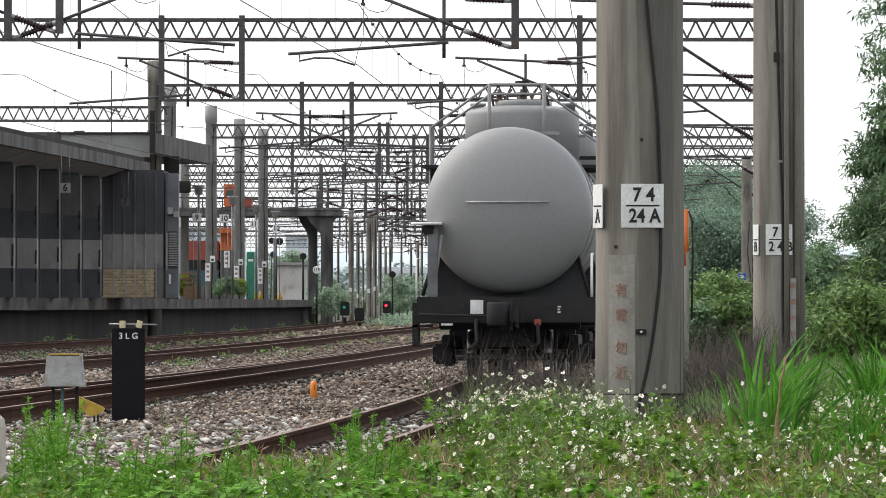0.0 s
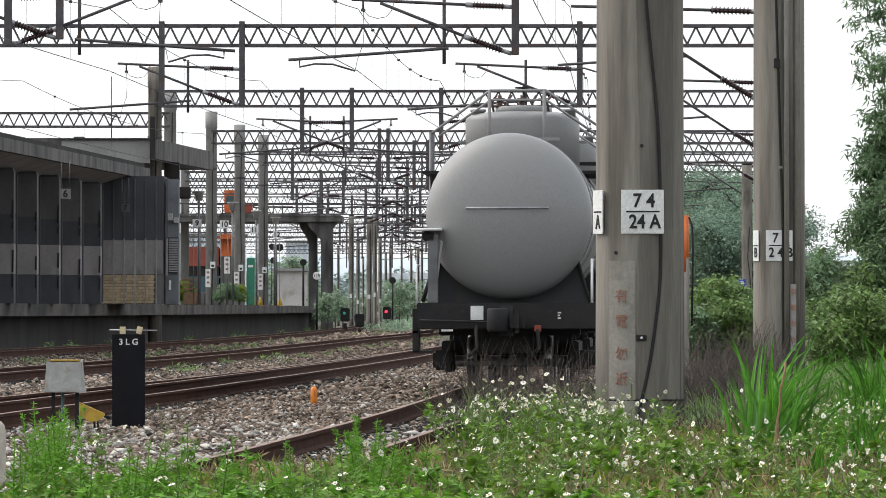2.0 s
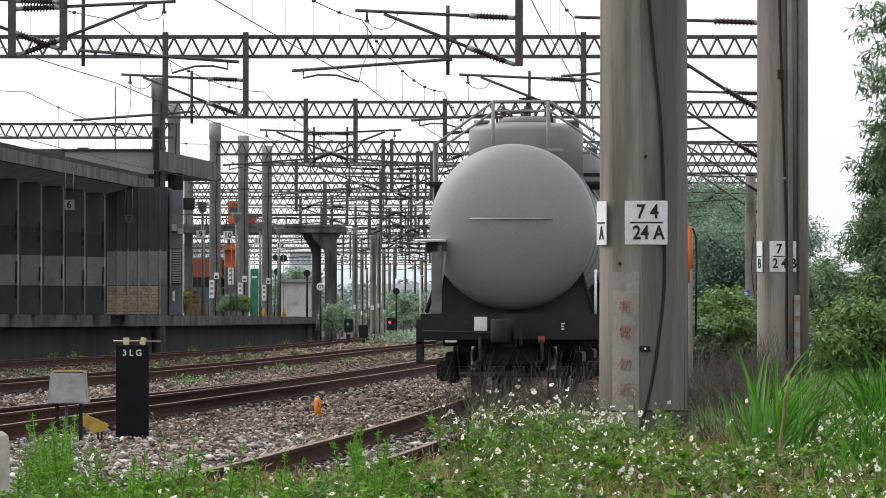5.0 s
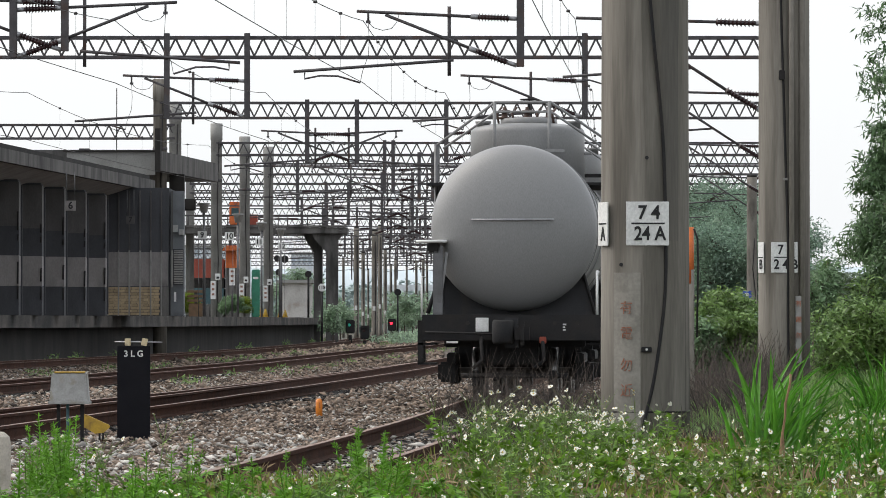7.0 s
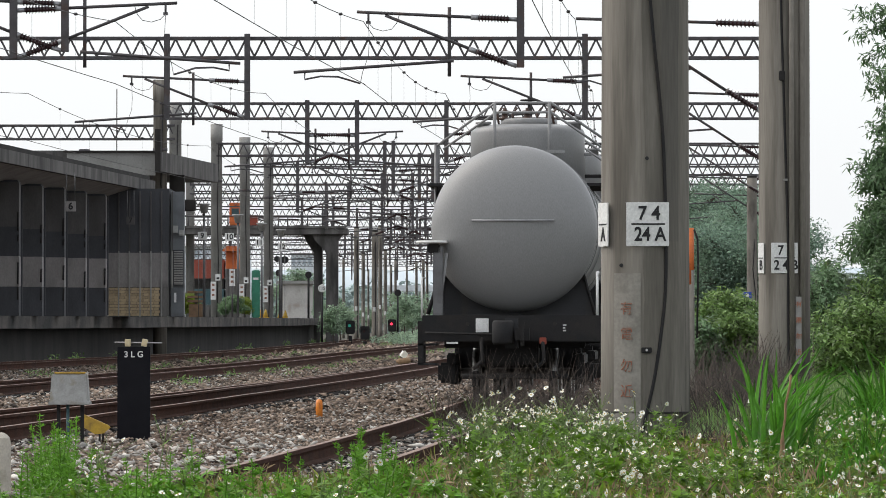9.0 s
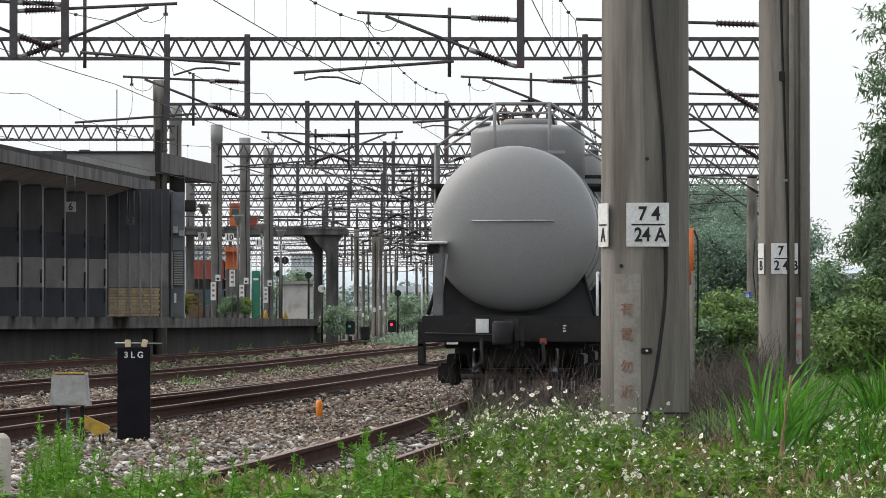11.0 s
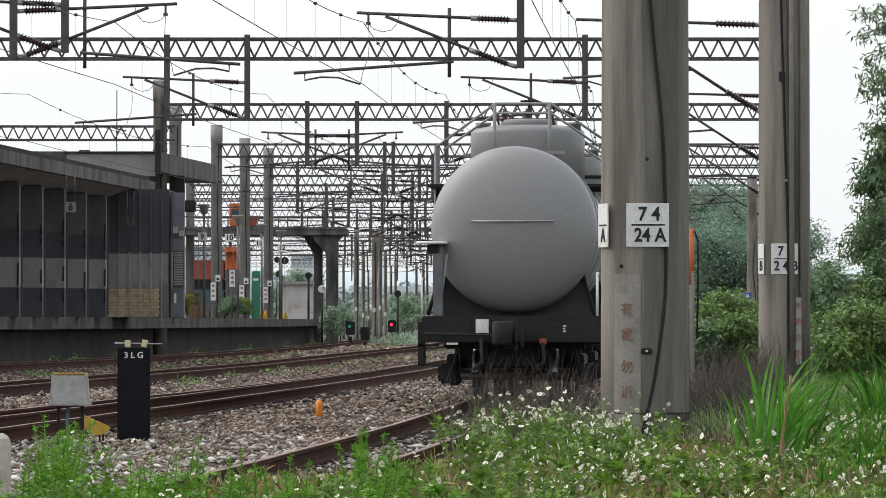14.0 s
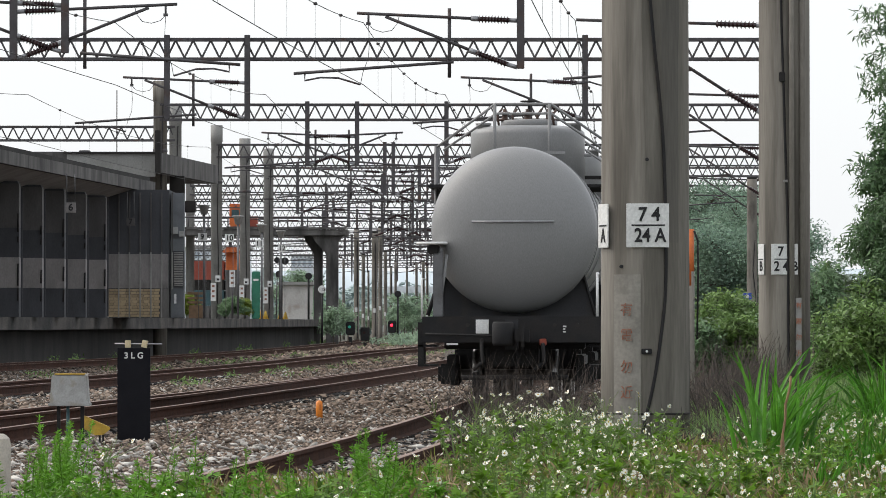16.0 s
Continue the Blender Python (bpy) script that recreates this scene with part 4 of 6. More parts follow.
# ---- overhead line gantries ----
TRUSS_H = 0.58


def gantry(d, x0, x1, posts, zb=9.0, legs=(True, True), label="dark lattice steel gantry beam over the tracks"):
    g = thing("lattice_gantry", label, "gantry", pose(0, d, 0), "overhead line gantries")
    zt = zb + TRUSS_H
    for z in (zb, zt):
        part("chord", box(B(), x0, x1, -0.16, -0.06, z - 0.045, z + 0.045), M_STEEL, g)
        if d < 240:
            part("chord", box(B(), x0, x1, 0.24, 0.32, z - 0.045, z + 0.045), M_STEEL, g)
    pitch = 0.55 if d < 130 else 0.51
    n = int((x1 - x0) / pitch)
    pitch = (x1 - x0) / n
    ups = mesh_of("diagonal", tube(B(), (0, -0.11, zb + 0.03), (pitch / 2, -0.11, zt - 0.03), 0.032, n=5), M_STEEL)
    downs = mesh_of("diagonal", tube(B(), (pitch / 2, -0.11, zt - 0.03), (pitch, -0.11, zb + 0.03), 0.032, n=5), M_STEEL)
    if d < 340:
        for i in range(n):
            for me in (ups, downs):
                part("diagonal", me, M_STEEL, g, at=pose(x0 + i * pitch, 0, 0))
    else:
        bm = B()
        for i in range(n):
            a = x0 + i * pitch
            tube(bm, (a, -0.11, zb + 0.03), (a + pitch / 2, -0.11, zt - 0.03), 0.032, n=4)
            tube(bm, (a + pitch / 2, -0.11, zt - 0.03), (a + pitch, -0.11, zb + 0.03), 0.032, n=4)
        tagged(part("bracing", bm, M_STEEL, g), kind="stuff")
    for x, drop in posts:
        part("drop_post", box(B(), x - 0.085, x + 0.085, -0.34, -0.17, zb - drop, zt + 0.12, 0.01), M_STEEL, g)
    for x, on in zip((x0, x1), legs):
        if on:
            part("leg", lathe(B(), [(0.27, -0.3), (0.26, 9.7), (0.285, 9.72), (0.285, 10.5)], 24, "Z", (x, 0.1, 0)), M_CONCLT if d > 200 else M_CONCWET, g, "round concrete leg")
            if d < 300:
                part("leg_cable", pipe(B(), [(x + 0.02, -0.18, 1.0), (x + 0.10, -0.16, 4.0), (x + 0.05, -0.18, 6.5), (x + 0.12, -0.16, 9.6)], 0.022, 5), M_BLACK, g)
                part("leg_band", lathe(B(), [(0.275, 7.75), (0.285, 7.77), (0.285, 7.85), (0.275, 7.87)], 24, "Z", (x, 0.1, 0)), M_STEEL, g)
    return g


def turned(bm, p, q, prof, n=10):
    """A solid of revolution from p to q; prof: (fraction of the way, radius) pairs."""
    p, q = Vector(p), Vector(q)
    ax = (q - p).normalized()
    u = ax.orthogonal().normalized()
    v = ax.cross(u)
    rings = [[bm.verts.new(p.lerp(q, f) + r * (math.cos(6.2832 * i / n) * u + math.sin(6.2832 * i / n) * v)) for i in range(n)] for f, r in prof]
    for a, b in zip(rings, rings[1:]):
        for i in range(n):
            bm.faces.new((a[i], a[(i + 1) % n], b[(i + 1) % n], b[i]))
    bm.faces.new(rings[0][::-1])
    bm.faces.new(rings[-1])
    return bm


def insulator(bm, p, q, n=10):
    prof = []
    for i in range(n):
        prof += [(i / n, 0.05), ((i + 0.45) / n, 0.055), ((i + 0.5) / n, 0.098), ((i + 0.62) / n, 0.085)]
    return turned(bm, p, q, prof + [(1.0, 0.05)])


ARM_PARTS = {}


def cantilever(x, d, zb, s):
    """A hinged bracket on a drop post whose foot is at (x, zb); s: the side to which it reaches."""
    t = thing("overhead_bracket", "steel tube bracket with ribbed brown insulators carrying the wire", "bracket", pose(x, d - 0.26, zb), "overhead line brackets")
    if s not in ARM_PARTS:
        ARM_PARTS[s] = [
            ("insulator", mesh_of("insulator", insulator(B(), (s * 0.25, 0, 1.09), (s * 0.95, 0, 1.12)), M_INSUL)),
            ("insulator", mesh_of("insulator", insulator(B(), (s * 0.3, 0, 0.1), (s * 1.0, 0, 0.36)), M_INSUL)),
            ("cap", mesh_of("cap", tube(B(), (s * 0.08, 0, 1.08), (s * 0.25, 0, 1.09), 0.05), M_CAP)),
            ("cap", mesh_of("cap", tube(B(), (s * 0.95, 0, 1.12), (s * 1.12, 0, 1.13), 0.06), M_CAP)),
            ("cap", mesh_of("cap", tube(B(), (s * 0.08, 0, 0.03), (s * 0.3, 0, 0.1), 0.05), M_CAP)),
            ("cap", mesh_of("cap", tube(B(), (s * 1.0, 0, 0.36), (s * 1.16, 0, 0.42), 0.06), M_CAP)),
            ("top_tube", mesh_of("top_tube", tube(B(), (s * 1.1, 0, 1.13), (s * 3.68, 0, 1.25), 0.035), M_STEEL)),
            ("strut", mesh_of("strut", tube(B(), (s * 1.14, 0, 0.42), (s * 3.04, 0, 1.17), 0.035), M_STEEL)),
            ("hanger", mesh_of("hanger", tube(B(), (s * 1.6, 0.05, -0.2), (s * 1.6, 0.05, 1.36), 0.04), M_STEEL)),
            ("registration_tube", mesh_of("registration_tube", tube(B(), (s * 1.5, 0.0, 0.15), (s * 5.1, 0, -0.11), 0.035), M_STEEL)),
            ("steady_arm", mesh_of("steady_arm", pipe(B(), [(s * 4.85, 0, -0.1), (s * 4.85, 0, -0.27), (s * 4.5, 0, -0.2), (s * 4.1, 0, -0.21), (s * 3.6, 0, -0.36)], 0.022), M_STEEL)),
            ("jumper_loop", mesh_of("jumper_loop", pipe(B(), [(s * 3.42, 0, 1.0), (s * 3.3, 0, 0.88), (s * 3.1, 0, 0.82), (s * 2.9, 0, 0.86), (s * 2.78, 0, 1.0), (s * 2.72, 0, 1.2)], 0.008, 5), M_WIRE)),
            ("jumper_wire", mesh_of("jumper_wire", pipe(B(), [(s * 3.42, 0, 1.0), (s * 3.40, 0, 0.6), (s * 3.42, 0, 0.25), (s * 3.55, 0, -0.1), (s * 3.6, 0, -0.36)], 0.007, 5), M_WIRE)),
            ("clamp", mesh_of("clamp", box(tube(B(), (s * 3.42, 0, 1.24), (s * 3.42, 0, 1.0), 0.025), s * 3.42 - 0.05, s * 3.42 + 0.05, -0.05, 0.05, 0.98, 1.04), M_STEEL)),
        ]
    for name, me in ARM_PARTS[s]:
        part(name, me, None, t)
    return t


def mast_bracket(x, d):
    """A long bracket hinged to a gantry leg, reaching over the siding."""
    t = thing("overhead_bracket", "long steel tube bracket with ribbed brown insulators on a mast", "bracket", pose(x - 0.28, d, 0), "overhead line brackets")
    zu, zl = 7.9, 5.84
    part("insulator", insulator(B(), (-0.25, 0, zu), (-1.15, 0, zu + 0.03)), M_INSUL, t)
    part("insulator", insulator(B(), (-0.22, 0, zl + 0.14), (-0.92, 0, zl + 0.56)), M_INSUL, t)
    part("cap", tube(B(), (0.02, 0, zu), (-0.25, 0, zu), 0.06), M_CAP, t)
    part("cap", tube(B(), (0.02, 0, zl), (-0.22, 0, zl + 0.14), 0.06), M_CAP, t)
    part("top_tube", tube(B(), (-1.15, 0, zu + 0.03), (-4.3, 0, zu + 0.12), 0.035), M_STEEL, t)
    part("strut", tube(B(), (-0.92, 0, zl + 0.56), (-3.3, 0, zu + 0.05), 0.035), M_STEEL, t)
    part("registration_tube", tube(B(), (-1.7, 0, zl + 1.05), (-4.6, 0, zl + 0.85), 0.03), M_STEEL, t)
    part("steady_arm", pipe(B(), [(-4.4, 0, zl + 0.86), (-4.4, 0, zl + 0.72), (-4.0, 0, zl + 0.78), (-3.4, 0, zl + 0.6)], 0.02), M_STEEL, t)


GANTRIES = [
    # distance, ends, drop posts (offset, drop), brackets (offset, side)
    (114, -16.0, 7.58, [(-9.656, 1.9), (-8.498, 1.75), (1.743, 2.1)], [(-9.656, 1), (-8.498, -1), (1.743, -1)]),
    (150, -17.0, 9.98, [(-8.169, 1.8), (-5.792, 1.8), (4.202, 1.8)], [(-5.792, -1), (4.202, -1)]),
    (195, -10.902, 12.97, [(-5.223, 1.75), (-3.308, 1.75), (0.131, 1.7)], [(-5.223, 1), (-3.308, -1), (0.131, 1)]),
    (239, -10.695, 15.89, [(-2.747, 1.8), (-2.347, 1.8)], [(-2.747, -1), (-2.347, 1)]),
    (256, -10.027, 17.02, [(-1.2, 1.8), (-0.514, 1.8)], [(-1.2, -1)]),
    (271, -9.345, 18.02, [(-7.772, 2.0)], [(-7.772, 1)]),
    (310, -15.5, 20.62, [(-7.161, 2.0), (-5.777, 2.0)], [(-5.777, -1)]),
    (345, -17.2, 22.94, [(-7.469, 2.0), (-2.772, 2.0)], [(-2.772, 1)]),
    (380, -19.0, 25.27, [(-6.446, 2.0), (-1.951, 2.0)], [(-6.446, 1)]),
    (420, -21.0, 27.93, [(-6.046, 2.0), (-2.765, 2.0)], [(-2.765, -1)]),
    (465, -23.2, 30.92, [(-6.019, 2.0)], []),
    (520, -26.0, 34.58, [(-5.455, 2.0)], []),
    (590, -29.5, 39.23, [(-5.531, 2.0)], []),
]
for d, x0, x1, posts, arms in GANTRIES:
    gantry(d, x0, x1, posts, legs=(d > 150, d != 114))
    for x, s in arms:
        drop = dict(posts)[x]
        cantilever(x, d, 9.0 - drop, s)
for d in (290, 327):
    gantry(d, -0.05 * d, 0.0665 * d, [(-0.006 * d, 2.0), (-0.012 * d, 2.0)], legs=(False, True))
    cantilever(-0.006 * d, d, 7.0, -1)
    cantilever(-0.012 * d, d, 7.0, 1)
for d in (114, 150, 195, 239, 271, 327, 345):
    mast_bracket(0.0665 * d, d + 0.1)


def far_bracket(x, d, zb, s):
    """A bracket on its drop post, seen from far away."""
    t = thing("overhead_bracket", "far steel tube bracket on a drop post of a gantry", "bracket", pose(x, d - 0.2, zb), "far overhead line brackets")
    part("drop_post", box(B(), -0.09, 0.09, -0.08, 0.08, 0, 2.6, 0.01), M_STEEL, t)
    bm = B()
    for p, q in (((0.1, 1.09), (3.7, 1.25)), ((0.1, 0.05), (3.0, 1.17)), ((1.4, 0.15), (5.0, -0.11)), ((1.6, -0.2), (1.6, 1.4))):
        tube(bm, (s * p[0], 0, p[1]), (s * q[0], 0, q[1]), 0.036, n=5)
    part("arm", bm, M_STEEL, t)
    part("insulator", tube(tube(B(), (s * 0.25, 0, 1.1), (s * 1.0, 0, 1.12), 0.07, n=6), (s * 0.3, 0, 0.1), (s * 1.0, 0, 0.37), 0.07, n=6), M_INSUL, t)


for d, offs in ((345, (-9.6, -4.9, -1.2)), (380, (-8.9, -3.9, -0.6)), (420, (-9.2, -5.0, -1.9)), (465, (-9.0, -3.6, -1.4)), (520, (-8.2, -3.3, -1.2)), (590, (-8.8, -4.2, -1.8))):
    for i, x in enumerate(offs):
        far_bracket(x, d, 7.0, 1 if i % 2 else -1)
for d in (490, 555, 640, 720):
    gantry(d, -0.05 * d, 0.0665 * d, [(-0.018 * d, 2.0), (-0.009 * d, 2.0), (-0.013 * d, 2.2)], legs=(False, True))
gantry(217, -30.0, -11.478, [], legs=(False, True), label="dark lattice gantry beam behind the canopy")


# ---- wires ----
def catenary(line, spans, off, zc, zm, label):
    t = thing("catenary", label, "overhead line", pose(0, 0, 0), "overhead lines")
    line_m, line_c = [], []
    for a, b in zip(spans, spans[1:]):
        k = 14
        pm = []
        for i in range(k + 1):
            d = a + (b - a) * i / k
            xa, xb = interp(line, a) + off, interp(line, b) + off
            x = xa + (xb - xa) * i / k
            sag = 4 * (i / k) * (1 - i / k)
            pm.append(((x, d, zm - 0.40 * sag), (x, d, zc - 0.06 * sag)))
        skip = 1 if line_m else 0
        line_m += [p for p, q in pm[skip:]]
        line_c += [q for p, q in pm[skip:]]
        if b < 260:
            for i in range(2, k - 1, 2):
                part("dropper", tube(B(), pm[i][0], pm[i][1], 0.0035, n=4), M_WIRE, t)
                part("dropper_clip", lathe(B(), [(0.03, -0.03), (0.045, 0.0), (0.03, 0.03)], 8, "Z", pm[i][0]), M_WIRE, t)
    part("messenger_wire", pipe(B(), line_m, 0.009, 5), M_WIRE, t)
    part("contact_wire", pipe(B(), line_c, 0.009, 5), M_WIRE, t)


SPANS = [32, 72, 114, 150, 195, 239, 271, 310, 345, 380, 420, 465, 520]
catenary(LOOP, SPANS, 0.0, 6.55, 7.95, "contact and carrier wire over the loop track")
catenary(SIDING, SPANS, 0.2, 6.6, 8.0, "contact and carrier wire over the siding")
catenary(MAIN, SPANS[1:], 0.0, 6.55, 7.95, "contact and carrier wire over the running track")
catenary(STATION, SPANS[1:], 0.0, 6.55, 7.95, "contact and carrier wire along the platform")

# ---- small things beside the tracks ----
def marker_board():
    d = 59.0
    t = thing("fouling_marker", "black trackside board with white letters and cream reflectors", "marker", pose(-3.601, d, -0.2))
    h = 1.1
    w = 0.382
    b = part("board", box(B(), -w / 2, w / 2, -0.03, 0.03, -0.05, h, 0.004), M_MATTBLACK, t, "matt black board")
    letters("3 L G", 0.099, M_WHITE, b, pose(0.0, -0.034, h - 0.09, 90, 0, 0))
    part("cross_rod", tube(B(), (-0.224, 0, h + 0.052), (0.329, 0, h + 0.045), 0.008), M_CAP, t)
    for x, tilt in ((-0.07, 0), (0.125, 12)):
        r = part("reflector", box(B(), -0.032, 0.032, -0.06, 0.05, -0.04, 0.045, 0.004), M_CREAM, t, "cream plastic reflector", pose(x, 0, h + 0.045, 0, tilt, 0))
        part("lens", box(B(), -0.026, 0.026, -0.064, -0.059, -0.03, 0.035, 0.002), M_CREAM, r)
        part("stem", tube(B(), (x, 0, h - 0.01), (x, 0, h + 0.02), 0.01), M_BLACK, t)


def relay_box():
    d = 57.0
    t = thing("relay_box", "weathered cream trackside box on dark legs", "equipment box", pose(-4.198, d, -0.2))
    zt, zb = 0.621 + 0.2, 0.271 + 0.2
    bm = B()
    w0, w1 = 0.223, 0.197
    vs = [bm.verts.new(v) for v in ((-w0, -0.13, zb), (w0, -0.13, zb), (w0, 0.13, zb), (-w0, 0.13, zb), (-w1, -0.11, zt), (w1, -0.11, zt), (w1, 0.11, zt), (-w1, 0.11, zt))]
    for q in ((3, 2, 1, 0), (4, 5, 6, 7), (0, 1, 5, 4), (1, 2, 6, 5), (2, 3, 7, 6), (3, 0, 4, 7)):
        bm.faces.new([vs[i] for i in q])
    bmesh.ops.bevel(bm, geom=bm.edges[:], offset=0.02, segments=3, affect="EDGES")
    part("case", bm, M_BOX, t)
    part("rim", box(B(), -w0 - 0.012, w0 + 0.012, -0.145, 0.145, zb - 0.012, zb + 0.025, 0.006), M_BOX, t)
    part("yellow_edge", box(B(), -w1 + 0.03, w1 - 0.02, -0.118, 0.118, zt - 0.012, zt + 0.005, 0.004), M_YELLOW, t, "yellow stained top edge")
    for x in (-0.127, 0.14):
        part("leg", box(B(), x - 0.02, x + 0.02, -0.03, 0.03, -0.1, zb, 0.004), M_BLACK, t)
    part("conduit", tube(B(), (-0.02, -0.04, -0.1), (-0.02, -0.04, zb), 0.018), M_TEAL, t)


def lever_plate():
    d = 58.0
    t = thing("hand_lever", "dull yellow point lever weight on dark legs", "point lever", pose(-3.961, d, -0.2))
    bm = B()
    pr = [(-0.155, 0.335), (-0.165, 0.19), (-0.02, 0.105), (0.075, 0.115), (0.155, 0.18), (0.135, 0.205)]
    a = [bm.verts.new((x, -0.04, z)) for x, z in pr]
    b = [bm.verts.new((x, 0.04, z)) for x, z in pr]
    bm.faces.new(a)
    bm.faces.new(b[::-1])
    for i in range(len(pr)):
        bm.faces.new((a[i], b[i], b[(i + 1) % len(pr)], a[(i + 1) % len(pr)]))
    part("weight", bm, M_YELLOW, t)
    part("arm", tube(B(), (-0.13, 0, 0.31), (0.22, 0, 0.14), 0.012), M_BLACK, t)
    for x in (0.03, 0.07):
        part("leg", tube(B(), (x, 0, -0.1), (x, 0, 0.14), 0.012), M_BLACK, t)
    part("base", box(B(), -0.02, 0.16, -0.08, 0.08, -0.1, 0.03, 0.01), M_RUST, t)


def orange_stake():
    t = thing("marker_stake", "short orange plastic stake in the ballast", "marker", pose(-1.809, 74, -0.2))
    r = 0.05
    part("tube", lathe(B(), [(r, -0.1), (r, 0.20), (r * 0.9, 0.235), (r * 0.5, 0.255), (0.004, 0.26)], 20), M_STAKE, t)
    part("slot", box(B(), 0.008, 0.018, -r - 0.003, -r + 0.02, 0.12, 0.20), M_RED, t, "dark slot")


def concrete_post():
    bm = lathe(B(), [(0.13, -0.5), (0.13, 0.30), (0.12, 0.36), (0.09, 0.39)], 8, smooth=False)
    t = thing("concrete_post", "short pale concrete post at the foot of the bank", "post", pose(-3.54, 40, -0.08))
    part("shaft", bm, M_POST, t)
    part("cap", lathe(B(), [(0.095, 0.385), (0.07, 0.40)], 8, smooth=False), M_POST, t)


marker_board()
relay_box()
lever_plate()
orange_stake()
concrete_post()


def dwarf_signal(x, d, z, lens, label):
    t = thing("dwarf_signal", label, "signal", pose(x, d, -0.2), "dwarf signals")
    h = z + 0.2
    part("head", box(B(), -0.27, 0.27, -0.12, 0.12, h - 0.5, h + 0.3, 0.05), M_BLACK, t)
    part("post", box(B(), -0.1, 0.1, -0.05, 0.1, 0, h - 0.6), M_BLACK, t)
    part("lens", lathe(B(), [(0.09, -0.15), (0.09, -0.11)], 16, "Y", (-0.05, 0, h)), lens, t, "glowing signal lens")
    part("hood", box(B(), -0.22, 0.12, -0.3, -0.14, h + 0.13, h + 0.17, 0.01), M_BLACK, t)


dwarf_signal(-3.314, 330, 1.016, M_SIGRED, "black dwarf signal showing a red light")
dwarf_signal(-5.49, 300, 0.932, M_SIGGRN, "black dwarf signal with a faint green light")
dwarf_signal(-4.62, 300, 0.597, M_INSUL, "unlit black dwarf signal")

# ---- things on the platform and in the distance ----
def disc_signal(x, d, z, r, zfoot, material, label, figure=""):
    t = thing("disc_signal", label, "signal", pose(x, d, zfoot), "disc signals")
    part("post", tube(B(), (0, 0, 0), (0, 0, z - zfoot), 0.06, n=10), M_BLACK, t)
    dd = part("disc", lathe(B(), [(r * 0.9, -0.1), (r, -0.08), (r, 0.06)], 24, "Y", (0, 0, z - zfoot)), material, t)
    if figure:
        letters(figure, r * 1.1, M_INK, t, pose(0, -0.11, z - zfoot, 90, 0, 0), "figure")


disc_signal(-7.569, 285, 3.808, 0.191, P_TOP, M_BLACK, "black round signal disc on a post")
disc_signal(-6.973, 292, 3.09, 0.228, -0.3, M_WHITE, "white round speed board on a post", "115")
disc_signal(-2.946, 330, 3.041, 0.221, -0.3, M_BLACK, "black round disc on a post")


def cluster_signal():
    t = thing("colour_light_signal", "dark colour light signal on a mast", "signal", pose(-8.647, 270, P_TOP))
    h = 4.514 - P_TOP
    part("mast", tube(B(), (0, 0, 0), (0, 0, h), 0.09, n=10), M_BLACK, t)
    for x, z, r in ((-0.2, h, 0.16), (0.22, h - 0.05, 0.2), (-0.1, h - 0.75, 0.18)):
        part("light_head", lathe(B(), [(r, -0.15), (r, 0.15)], 16, "Y", (x, -0.1, z)), M_BLACK, t)
    part("ladder", pipe(B(), [(-0.25, 0, 0), (-0.2, 0, h - 0.8)], 0.03), M_STEEL, t)


cluster_signal()


def lantern(x, d, z):
    t = thing("platform_lamp", "grey platform lamp on a slim post", "lamp", pose(x, d, P_TOP), "platform lamps")
    h = z - P_TOP
    part("post", tube(B(), (0, 0, 0), (0, 0, h - 0.2), 0.05), M_STEELLT, t)
    part("shade", lathe(B(), [(0.13, h - 0.2), (0.2, h + 0.12), (0.26, h + 0.15), (0.26, h + 0.2)], 12), M_BOX, t)


for px, d in ((-9.771, 207), (-9.236, 228), (-8.884, 248), (-8.487, 265)):
    lantern(px, d, 5.805)


def overbridge():
    d = 305.0
    t = thing("station_footbridge", "dark concrete footbridge on flared piers across the tracks", "footbridge", pose(0, d, 0))
    part("deck", box(B(), -30, -5.752, 0, 5.0, 6.442, 6.80), M_CONCMD, t)
    part("parapet", box(B(), -30, -5.82, -0.1, 0.1, 6.804, 6.93), M_CONCMD, t)
    for x, w in ((-6.69, 0.36), (-7.60, 0.26)):
        bm = B()
        zt = 6.442
        pr = [(-w, -0.4), (w, -0.4), (w, zt - 1.6), (w, zt - 0.4), (w * 1.9, zt), (-w * 3.4, zt), (-w * 2.9, zt - 0.35), (-w, zt - 1.1)]
        back = 0.0 if w > 0.3 else 2.6
        a = [bm.verts.new((x + u, 0.3 + back, v)) for u, v in pr]
        b = [bm.verts.new((x + u, 1.8 + back, v)) for u, v in pr]
        bm.faces.new(a)
        bm.faces.new(b[::-1])
        for i in range(len(pr)):
            bm.faces.new((a[i], b[i], b[(i + 1) % len(pr)], a[(i + 1) % len(pr)]))
        part("pier", bm, M_CONCMD, t, "flared pier")
    for i in range(14):
        part("railing_post", tube(B(), (-5.752 - i * 1.2, -0.1, 6.92), (-5.752 - i * 1.2, -0.1, 7.531), 0.04), M_STEEL, t)
    part("handrail", tube(B(), (-30, -0.1, 7.531), (-5.752, -0.1, 7.531), 0.04), M_STEEL, t)


overbridge()


